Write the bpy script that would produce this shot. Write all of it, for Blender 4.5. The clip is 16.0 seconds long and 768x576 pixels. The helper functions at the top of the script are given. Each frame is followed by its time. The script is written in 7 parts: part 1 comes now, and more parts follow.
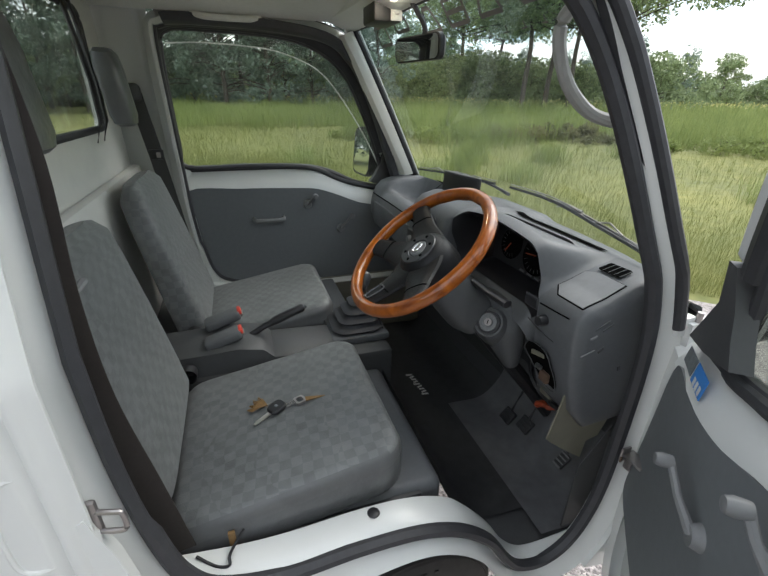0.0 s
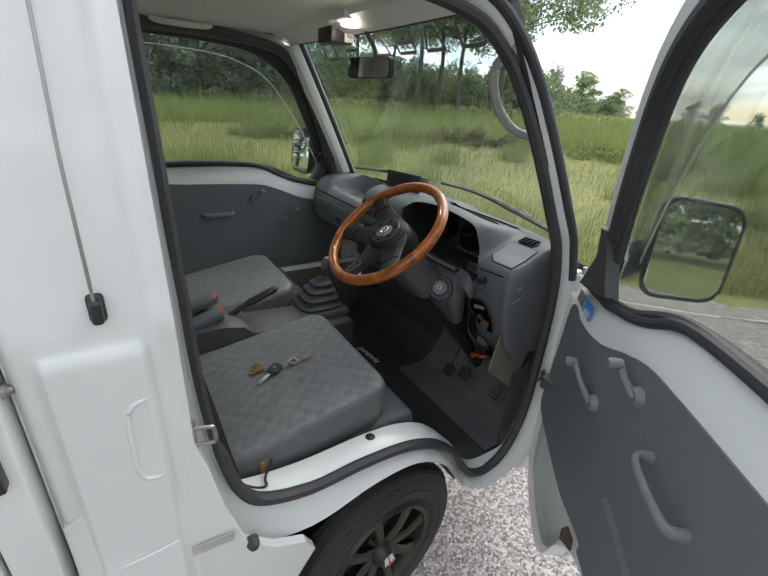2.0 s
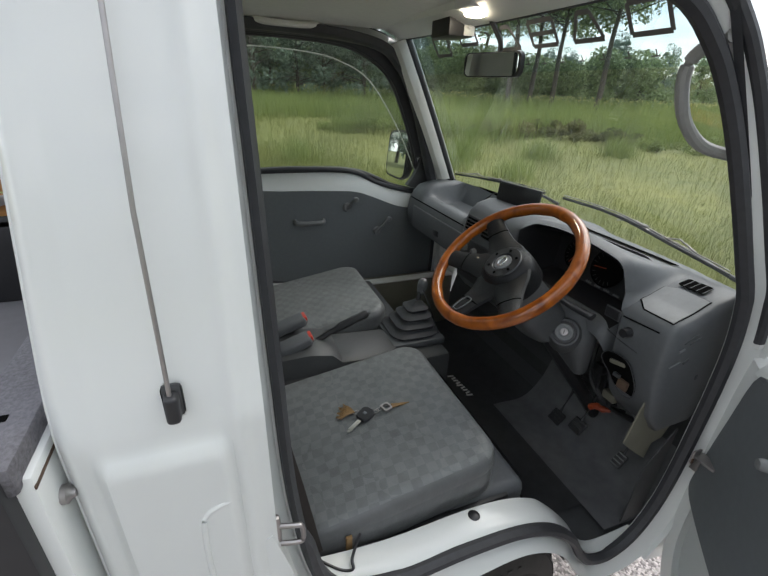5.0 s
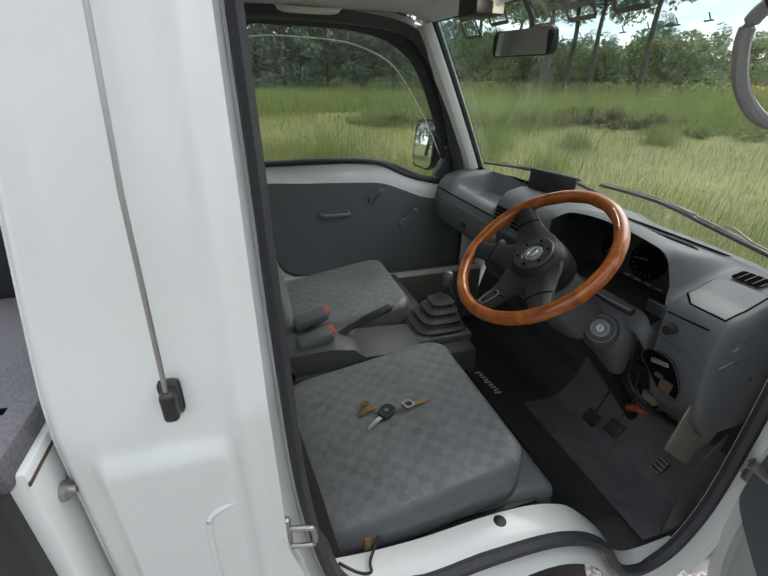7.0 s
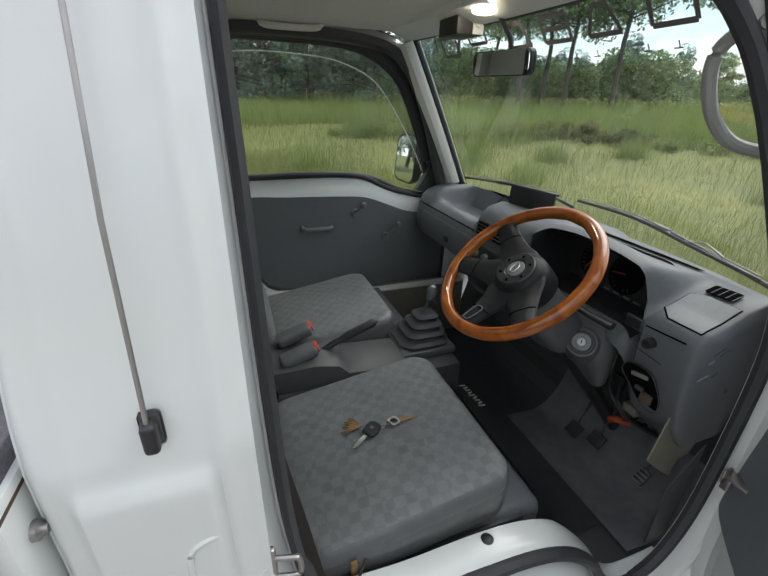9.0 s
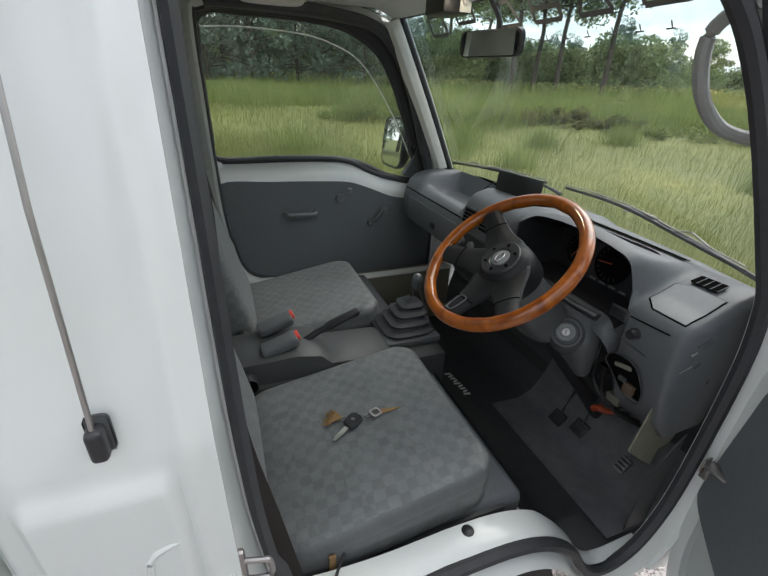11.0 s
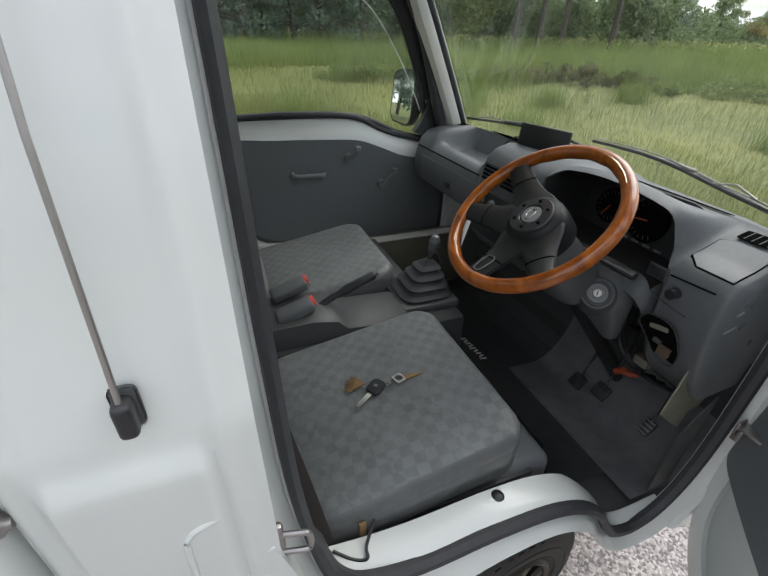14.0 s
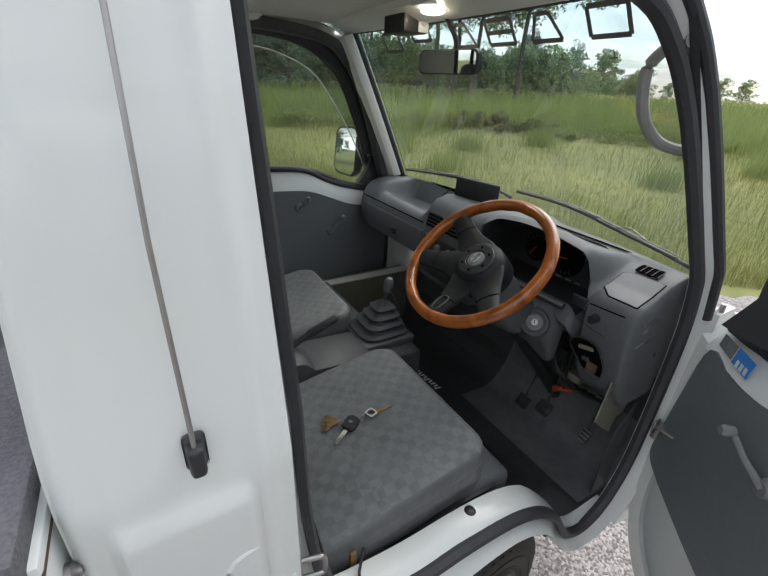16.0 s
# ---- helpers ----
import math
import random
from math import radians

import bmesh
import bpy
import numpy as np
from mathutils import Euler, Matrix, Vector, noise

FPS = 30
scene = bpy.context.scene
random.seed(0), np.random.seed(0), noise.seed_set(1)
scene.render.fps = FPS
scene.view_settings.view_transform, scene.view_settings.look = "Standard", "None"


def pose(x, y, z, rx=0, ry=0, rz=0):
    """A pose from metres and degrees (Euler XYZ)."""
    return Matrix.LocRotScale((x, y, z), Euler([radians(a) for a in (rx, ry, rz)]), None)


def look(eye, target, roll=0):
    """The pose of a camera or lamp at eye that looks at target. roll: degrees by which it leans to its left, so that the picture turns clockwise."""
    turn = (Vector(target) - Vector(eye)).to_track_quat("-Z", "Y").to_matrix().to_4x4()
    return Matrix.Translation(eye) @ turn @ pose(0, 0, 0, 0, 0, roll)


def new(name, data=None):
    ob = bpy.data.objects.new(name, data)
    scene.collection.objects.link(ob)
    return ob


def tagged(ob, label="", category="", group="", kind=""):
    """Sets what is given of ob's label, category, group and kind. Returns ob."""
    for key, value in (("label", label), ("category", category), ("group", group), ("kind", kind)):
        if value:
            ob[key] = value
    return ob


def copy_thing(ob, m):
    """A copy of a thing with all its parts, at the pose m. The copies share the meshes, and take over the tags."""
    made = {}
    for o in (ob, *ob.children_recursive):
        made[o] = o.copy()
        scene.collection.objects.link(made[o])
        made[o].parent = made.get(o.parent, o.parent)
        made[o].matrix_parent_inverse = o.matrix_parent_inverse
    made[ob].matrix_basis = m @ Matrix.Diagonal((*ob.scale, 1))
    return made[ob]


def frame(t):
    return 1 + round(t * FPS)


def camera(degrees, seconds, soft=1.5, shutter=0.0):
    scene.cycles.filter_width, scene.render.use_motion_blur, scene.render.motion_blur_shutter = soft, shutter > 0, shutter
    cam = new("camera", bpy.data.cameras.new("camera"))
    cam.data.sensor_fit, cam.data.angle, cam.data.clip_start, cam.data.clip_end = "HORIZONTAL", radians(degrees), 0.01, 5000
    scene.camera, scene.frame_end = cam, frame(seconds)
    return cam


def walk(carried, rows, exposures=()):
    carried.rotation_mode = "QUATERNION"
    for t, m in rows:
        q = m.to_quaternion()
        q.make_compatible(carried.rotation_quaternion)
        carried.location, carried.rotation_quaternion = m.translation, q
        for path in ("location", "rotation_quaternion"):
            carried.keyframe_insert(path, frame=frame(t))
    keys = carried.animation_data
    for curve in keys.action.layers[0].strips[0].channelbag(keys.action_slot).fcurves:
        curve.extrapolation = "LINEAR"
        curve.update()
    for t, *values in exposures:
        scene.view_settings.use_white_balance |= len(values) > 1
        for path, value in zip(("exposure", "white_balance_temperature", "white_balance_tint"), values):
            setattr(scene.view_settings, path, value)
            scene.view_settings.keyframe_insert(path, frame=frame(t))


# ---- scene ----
cam = camera(85.80, 16.0)
# seconds, place in metres, turn in degrees; x runs to the truck's nose, y to its far side
PATH = [
    (0, 0.2084, -0.4224, 1.4702, 65.406, -0.978, -18.781),
    (0.5, 0.1678, -0.4939, 1.4843, 66.845, -2.138, -24.122),
    (1, 0.0550, -0.5405, 1.4918, 65.405, -3.612, -31.605),
    (1.5, -0.0084, -0.5735, 1.4861, 64.419, -3.874, -34.951),
    (2, -0.0467, -0.5608, 1.4940, 65.831, -3.497, -31.778),
    (2.5, -0.0506, -0.4915, 1.4942, 65.958, -2.618, -24.200),
    (3, 0.0027, -0.4085, 1.5038, 67.827, -1.417, -20.085),
    (5.5, -0.0386, -0.3490, 1.5188, 63.948, -2.466, -20.921),
    (6, -0.0450, -0.3521, 1.5103, 63.977, -1.908, -20.150),
    (6.5, -0.0103, -0.3347, 1.4984, 63.499, -1.471, -18.471),
    (7, 0.0004, -0.3250, 1.4989, 63.520, -0.645, -17.119),
    (7.5, 0.0004, -0.3346, 1.5086, 64.678, -0.875, -18.811),
    (8, -0.0001, -0.3329, 1.5083, 64.856, -1.334, -19.441),
    (8.5, -0.0055, -0.3246, 1.5098, 65.005, -1.259, -19.461),
    (11, 0.0245, -0.2960, 1.5060, 63.031, -2.084, -20.700),
    (11.5, 0.0131, -0.3000, 1.5032, 60.861, 0.020, -24.360),
    (12, 0.0279, -0.2963, 1.5088, 61.351, -0.591, -23.649),
    (12.5, 0.0578, -0.2617, 1.4790, 60.267, -0.289, -22.950),
    (13, 0.0222, -0.2414, 1.4747, 59.022, -1.290, -20.730),
    (13.5, -0.0005, -0.2493, 1.4753, 58.847, -1.094, -20.295),
    (14, -0.0044, -0.2441, 1.4699, 58.539, -1.389, -20.969),
    (14.5, -0.0412, -0.2379, 1.4746, 58.169, -3.603, -22.332),
    (15, -0.0592, -0.2745, 1.4916, 60.719, -2.644, -27.277),
    (15.5, -0.0678, -0.3036, 1.5144, 63.252, -2.168, -31.136),
    (16, -0.0970, -0.2848, 1.5281, 63.860, -2.496, -30.166),
]
# the film's camera brightens its picture a little while it faces the dark cab
EXPOSURES = [(0, 0.98), (1, 0.88), (2.5, 0.82), (6, 0.78), (8.5, 0.82), (12, 0.86), (14, 0.82), (16, 0.70)]
walk(cam, [(t, pose(*row)) for t, *row in PATH], EXPOSURES)

# ==== world and light
world = bpy.data.worlds.new("overcast_sky")
scene.world = world
world.use_nodes = True
wn, wl = world.node_tree.nodes, world.node_tree.links
wn.clear()
w_out = wn.new("ShaderNodeOutputWorld")
w_bg = wn.new("ShaderNodeBackground")
w_sky = wn.new("ShaderNodeTexSky")
w_sky.sky_type = "NISHITA"
w_sky.sun_disc = False
w_sky.sun_elevation, w_sky.sun_rotation = radians(47), radians(74)
w_sky.air_density, w_sky.dust_density = 1.0, 1.5
w_co = wn.new("ShaderNodeTexCoord")
w_map = wn.new("ShaderNodeMapping")
w_map.inputs["Scale"].default_value = (1.3, 1.3, 6.5)
w_noise = wn.new("ShaderNodeTexNoise")
w_noise.inputs["Scale"].default_value, w_noise.inputs["Detail"].default_value = 1.7, 7.0
w_ramp = wn.new("ShaderNodeValToRGB")
w_ramp.color_ramp.elements[0].position, w_ramp.color_ramp.elements[0].color = 0.36, (0, 0, 0, 1)
w_ramp.color_ramp.elements[1].position, w_ramp.color_ramp.elements[1].color = 0.56, (1, 1, 1, 1)
w_mix = wn.new("ShaderNodeMix")
w_mix.data_type = "RGBA"
w_gain = wn.new("ShaderNodeMix")
w_gain.data_type, w_gain.blend_type = "RGBA", "MULTIPLY"
w_gain.inputs[0].default_value = 1.0
w_gain.inputs[7].default_value = (0.11, 0.11, 0.11, 1)
wl.new(w_co.outputs["Generated"], w_map.inputs["Vector"])
wl.new(w_map.outputs[0], w_noise.inputs["Vector"])
wl.new(w_noise.outputs["Fac"], w_ramp.inputs[0])
wl.new(w_sky.outputs[0], w_gain.inputs[6])
wl.new(w_ramp.outputs[0], w_mix.inputs[0])
wl.new(w_gain.outputs[2], w_mix.inputs[6])
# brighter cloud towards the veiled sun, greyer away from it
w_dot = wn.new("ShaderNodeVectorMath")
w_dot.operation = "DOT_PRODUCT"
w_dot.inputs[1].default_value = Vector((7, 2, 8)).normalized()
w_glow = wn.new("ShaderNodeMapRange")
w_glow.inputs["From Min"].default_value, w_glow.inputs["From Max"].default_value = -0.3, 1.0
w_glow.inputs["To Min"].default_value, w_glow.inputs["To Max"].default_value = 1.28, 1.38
w_big = wn.new("ShaderNodeTexNoise")
w_big.inputs["Scale"].default_value, w_big.inputs["Detail"].default_value = 2.4, 6.0
w_shade = wn.new("ShaderNodeMapRange")
w_shade.inputs["From Min"].default_value, w_shade.inputs["From Max"].default_value = 0.35, 0.65
w_shade.inputs["To Min"].default_value, w_shade.inputs["To Max"].default_value = 0.42, 1.42
w_prod = wn.new("ShaderNodeMath")
w_prod.operation = "MULTIPLY"
w_cloud = wn.new("ShaderNodeMix")
w_cloud.data_type, w_cloud.blend_type = "RGBA", "MULTIPLY"
w_cloud.inputs[0].default_value = 1.0
w_tint = wn.new("ShaderNodeMix")
w_tint.data_type = "RGBA"
w_tint.inputs[6].default_value, w_tint.inputs[7].default_value = (0.79, 0.89, 1.03, 1), (1.03, 1.0, 0.975, 1)
wl.new(w_big.outputs["Fac"], w_tint.inputs[0])
wl.new(w_tint.outputs[2], w_cloud.inputs[6])
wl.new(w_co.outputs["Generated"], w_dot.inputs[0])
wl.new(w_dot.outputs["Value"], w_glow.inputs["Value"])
wl.new(w_map.outputs[0], w_big.inputs["Vector"])
wl.new(w_big.outputs["Fac"], w_shade.inputs["Value"])
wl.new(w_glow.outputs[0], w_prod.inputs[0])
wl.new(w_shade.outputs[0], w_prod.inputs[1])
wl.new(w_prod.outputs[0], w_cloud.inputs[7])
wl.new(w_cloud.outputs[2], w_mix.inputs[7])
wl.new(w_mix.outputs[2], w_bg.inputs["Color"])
w_bg.inputs["Strength"].default_value = 1.0
wl.new(w_bg.outputs[0], w_out.inputs[0])

sun = new("sun", bpy.data.lights.new("sun", "SUN"))
sun.data.energy, sun.data.angle, sun.data.color = 1.2, radians(45), (1.0, 0.97, 0.92)
sun.matrix_world = look((7, 2, 8), (0, 0, 0))


# ==== materials
def material(name, colour, rough=0.5, metal=0.0, vary=0.12, scale=40.0, patch=3.0, bump=0.0, bump_scale=200.0, coat=0.0, second=None, island=0.0, each=0.0, sheen=0.0):
    """A plain surface with fine grain, broad patches, relief and a little difference from piece to piece."""
    m = bpy.data.materials.new(name)
    m.use_nodes = True
    nt = m.node_tree
    n, l = nt.nodes, nt.links
    b = n["Principled BSDF"]
    b.inputs["Roughness"].default_value = rough
    b.inputs["Metallic"].default_value = metal
    b.inputs["Coat Weight"].default_value = coat
    b.inputs["Coat Roughness"].default_value = 0.04
    b.inputs["Sheen Weight"].default_value = sheen
    co = n.new("ShaderNodeTexCoord")
    fine, broad = n.new("ShaderNodeTexNoise"), n.new("ShaderNodeTexNoise")
    fine.inputs["Scale"].default_value, fine.inputs["Detail"].default_value = scale, 5
    broad.inputs["Scale"].default_value, broad.inputs["Detail"].default_value = patch, 4
    l.new(co.outputs["Object"], fine.inputs["Vector"])
    l.new(co.outputs["Object"], broad.inputs["Vector"])
    add = n.new("ShaderNodeMath")
    add.operation = "ADD"
    l.new(fine.outputs["Fac"], add.inputs[0])
    l.new(broad.outputs["Fac"], add.inputs[1])
    last = add.outputs[0]
    for kind, weight in (("ShaderNodeNewGeometry", island), ("ShaderNodeObjectInfo", each)):
        if weight:
            g = n.new(kind)
            mul = n.new("ShaderNodeMath")
            mul.operation = "MULTIPLY_ADD"
            mul.inputs[1].default_value = weight
            l.new(g.outputs["Random Per Island" if island and kind.endswith("Geometry") else "Random"], mul.inputs[0])
            l.new(last, mul.inputs[2])
            last = mul.outputs[0]
    ramp = n.new("ShaderNodeValToRGB")
    lo = [c * (1 - vary) for c in colour]
    hi = [min(1.0, c * (1 + vary)) for c in (second or colour)]
    ramp.color_ramp.elements[0].position, ramp.color_ramp.elements[0].color = 0.3, (*lo, 1)
    ramp.color_ramp.elements[1].position, ramp.color_ramp.elements[1].color = 0.72, (*hi, 1)
    half = n.new("ShaderNodeMath")
    half.operation = "MULTIPLY"
    half.inputs[1].default_value = 0.5 / (1 + 0.5 * (island + each))
    l.new(last, half.inputs[0])
    l.new(half.outputs[0], ramp.inputs[0])
    l.new(ramp.outputs[0], b.inputs["Base Color"])
    rr = n.new("ShaderNodeMapRange")
    rr.inputs["From Min"].default_value, rr.inputs["From Max"].default_value = 0.3, 0.7
    rr.inputs["To Min"].default_value, rr.inputs["To Max"].default_value = max(0.02, rough * 0.85), min(1.0, rough * 1.15)
    l.new(broad.outputs["Fac"], rr.inputs["Value"])
    l.new(rr.outputs[0], b.inputs["Roughness"])
    if bump:
        bt = n.new("ShaderNodeTexNoise")
        bt.inputs["Scale"].default_value, bt.inputs["Detail"].default_value = bump_scale, 4
        l.new(co.outputs["Object"], bt.inputs["Vector"])
        bp = n.new("ShaderNodeBump")
        bp.inputs["Strength"].default_value, bp.inputs["Distance"].default_value = bump, 0.002
        l.new(bt.outputs["Fac"], bp.inputs["Height"])
        l.new(bp.outputs[0], b.inputs["Normal"])
    return m


def leafy(m, share):
    """Lets light through thin leaves and blades."""
    n, l = m.node_tree.nodes, m.node_tree.links
    b, out = n["Principled BSDF"], n["Material Output"]
    t, mix = n.new("ShaderNodeBsdfTranslucent"), n.new("ShaderNodeMixShader")
    l.new(b.inputs["Base Color"].links[0].from_socket, t.inputs["Color"])
    mix.inputs[0].default_value = share
    l.new(b.outputs[0], mix.inputs[1])
    l.new(t.outputs[0], mix.inputs[2])
    l.new(mix.outputs[0], out.inputs["Surface"])
    return m


def glass_material(name, tint, gloss=1.0, haze=0.0):
    """Thin clear glass: it lets light straight through, mirrors by Fresnel, and carries a little dust. The windscreen's
    haze also stands for glare.
    """
    m = bpy.data.materials.new(name)
    m.use_nodes = True
    n, l = m.node_tree.nodes, m.node_tree.links
    n.clear()
    out, clear, shine, mix = n.new("ShaderNodeOutputMaterial"), n.new("ShaderNodeBsdfTransparent"), n.new("ShaderNodeBsdfGlossy"), n.new("ShaderNodeMixShader")
    clear.inputs[0].default_value = (*tint, 1)
    shine.inputs["Roughness"].default_value = 0.02
    fr = n.new("ShaderNodeFresnel")
    fr.inputs[0].default_value = 1.45
    mul = n.new("ShaderNodeMath")
    mul.operation = "MULTIPLY"
    mul.inputs[1].default_value = gloss
    l.new(fr.outputs[0], mul.inputs[0])
    l.new(mul.outputs[0], mix.inputs[0])
    l.new(clear.outputs[0], mix.inputs[1])
    l.new(shine.outputs[0], mix.inputs[2])
    last = mix.outputs[0]
    if haze:
        dust, dmix, dn, dr = n.new("ShaderNodeBsdfDiffuse"), n.new("ShaderNodeMixShader"), n.new("ShaderNodeTexNoise"), n.new("ShaderNodeMapRange")
        co, mp = n.new("ShaderNodeTexCoord"), n.new("ShaderNodeMapping")
        mp.inputs["Rotation"].default_value, mp.inputs["Scale"].default_value = (0.3, 0.5, 0), (1.0, 5.0, 1.2)
        dn.inputs["Scale"].default_value, dn.inputs["Detail"].default_value = 2.5, 6
        dr.inputs["From Min"].default_value, dr.inputs["From Max"].default_value = 0.45, 0.75
        dr.inputs["To Min"].default_value, dr.inputs["To Max"].default_value = 0.2 * haze, haze
        dust.inputs[0].default_value = (0.6, 0.62, 0.58, 1)
        l.new(co.outputs["Object"], mp.inputs[0])
        l.new(mp.outputs[0], dn.inputs["Vector"])
        l.new(dn.outputs["Fac"], dr.inputs["Value"])
        l.new(dr.outputs[0], dmix.inputs[0])
        l.new(last, dmix.inputs[1])
        l.new(dust.outputs[0], dmix.inputs[2])
        last = dmix.outputs[0]
    l.new(last, out.inputs[0])
    return m


WHITE = material("white_body_paint", (0.655, 0.67, 0.65), 0.32, 0, 0.03, 6, 2, 0.02, 60, coat=0.5)
WHITE_IN = material("white_painted_steel_inside", (0.70, 0.70, 0.66), 0.45, 0, 0.06, 12, 3)
LINING = material("grey_vinyl_headlining", (0.66, 0.66, 0.61), 0.75, 0, 0.06, 60, 3, 0.15, 500)
RUBBER = material("black_rubber", (0.034, 0.035, 0.039), 0.55, 0, 0.25, 60, 5, 0.1, 300)
# darker copy of the dash plastic, with the column's shade in its colour
COLUMN = material("shaded_column_plastic", (0.07, 0.073, 0.076), 0.5, 0, 0.1, 90, 3, 0.12, 900)
PLASTIC = material("dark_grey_plastic", (0.094, 0.099, 0.104), 0.5, 0, 0.10, 90, 3, 0.12, 900)
PLASTIC_MID = material("mid_grey_plastic", (0.17, 0.175, 0.178), 0.5, 0, 0.10, 90, 3, 0.12, 900)
CONSOLE = material("charcoal_console_plastic", (0.05, 0.052, 0.054), 0.5, 0, 0.12, 60, 4, 0.12, 700)
PANEL = material("dark_grey_door_card", (0.136, 0.147, 0.154), 0.6, 0, 0.08, 70, 2.5, 0.15, 700)
BLACK = material("black_plastic", (0.018, 0.018, 0.02), 0.42, 0, 0.15, 60, 4)
# matt near-black: the shade inside slots and wells is put into this colour
HOLE = material("matt_black_and_gap_shade", (0.006, 0.006, 0.006), 0.95, 0, 0.1)
HOLE.node_tree.nodes["Principled BSDF"].inputs["Specular IOR Level"].default_value = 0.0
MAT = material("black_rubber_mat", (0.036, 0.037, 0.038), 0.62, 0, 0.3, 30, 6, 0.2, 350)
MAT_GREY = material("worn_grey_rubber_mat", (0.12, 0.122, 0.126), 0.55, 0, 0.25, 30, 6, 0.2, 350)
CHROME = material("chrome", (0.75, 0.75, 0.76), 0.12, 1.0, 0.03)
STEEL = material("dull_steel", (0.36, 0.34, 0.33), 0.35, 0.9, 0.12, 60, 8)
MIRROR = material("mirror_glass", (0.66, 0.69, 0.69), 0.02, 1.0, 0.005)
KEYMETAL = material("bright_key_metal", (0.74, 0.72, 0.66), 0.3, 0.9, 0.08, 80, 10)
RED = material("red_plastic", (0.55, 0.05, 0.03), 0.4, 0, 0.08)
ORANGE = material("orange_plastic", (0.34, 0.055, 0.018), 0.45, 0, 0.08)
BLUE = material("blue_sticker", (0.04, 0.20, 0.55), 0.4, 0, 0.05)
FOIL = material("weathered_grey_label", (0.16, 0.18, 0.19), 0.45, 0.2, 0.3, 160, 30)
TAPE = material("grey_foil_label", (0.42, 0.40, 0.37), 0.5, 0, 0.25, 90, 20)
PAPER = material("pale_label", (0.62, 0.62, 0.60), 0.6, 0, 0.08)
BEIGE = material("beige_firewall_paint", (0.17, 0.162, 0.125), 0.6, 0, 0.15, 20, 4)
BROWN = material("brown_webbing", (0.032, 0.026, 0.023), 0.8, 0, 0.15, 200, 5)
WEBBING = material("grey_webbing", (0.055, 0.055, 0.055), 0.8, 0, 0.12, 200, 5)
TYRE = material("tyre_rubber", (0.032, 0.030, 0.028), 0.75, 0, 0.25, 50, 5, 0.3, 120)
RIM = material("matt_bronze_black_alloy", (0.045, 0.038, 0.030), 0.42, 0.3, 0.35, 30, 8)
RUST = material("rusty_brown_grime", (0.09, 0.055, 0.035), 0.85, 0, 0.4, 40, 8)
BEDLINE = material("textured_black_bedliner", (0.13, 0.125, 0.135), 0.8, 0, 0.45, 260, 8, 0.9, 260)
BEDFLOOR = material("grey_bed_floor", (0.13, 0.13, 0.14), 0.6, 0, 0.12, 30, 3)
BLACKPAINT = material("satin_black_paint", (0.02, 0.02, 0.022), 0.45, 0, 0.15, 30, 4)
LEATHER = material("brown_leather_tag", (0.22, 0.13, 0.05), 0.7, 0, 0.25, 120, 30)
# windscreen haze: dust, plus veiling glare put into the same pale film
LENS = glass_material("windscreen_glass", (0.92, 0.96, 0.94), 0.16, 0.18)
SHADE = glass_material("blue_green_shade_band", (0.84, 0.93, 0.96), 0.05, 0.0)
SIDEGLASS = glass_material("side_window_glass", (0.82, 0.85, 0.81), 0.35, 0.10)
GUARD = glass_material("smoke_grey_guard", (0.70, 0.72, 0.70), 0.25, 0.07)
DECAL = material("dark_grey_vinyl_decal", (0.15, 0.145, 0.14), 0.5, 0, 0.08)


def wood_material(name, dark, light, rough, coat, stretch):
    m = material(name, dark, rough, 0, 0.1, 30, 6, coat=coat, second=light)
    n, l = m.node_tree.nodes, m.node_tree.links
    co, mp, wv = n.new("ShaderNodeTexCoord"), n.new("ShaderNodeMapping"), n.new("ShaderNodeTexNoise")
    mp.inputs["Scale"].default_value = stretch
    wv.inputs["Scale"].default_value, wv.inputs["Detail"].default_value, wv.inputs["Distortion"].default_value = 12, 5, 1.2
    l.new(co.outputs["Object"], mp.inputs[0])
    l.new(mp.outputs[0], wv.inputs["Vector"])
    ramp = [x for x in n if x.bl_idname == "ShaderNodeValToRGB"][0]
    l.new(wv.outputs["Fac"], ramp.inputs[0])
    return m


WOOD_RIM = wood_material("varnished_orange_wood", (0.17, 0.038, 0.003), (0.34, 0.092, 0.007), 0.34, 1.0, (1.6, 1.6, 1.6))
WOOD_RIM.node_tree.nodes["Principled BSDF"].inputs["Specular IOR Level"].default_value = 0.12
PLANK = wood_material("stained_pine_plank", (0.30, 0.13, 0.035), (0.45, 0.22, 0.07), 0.5, 0.2, (0.6, 8, 8))


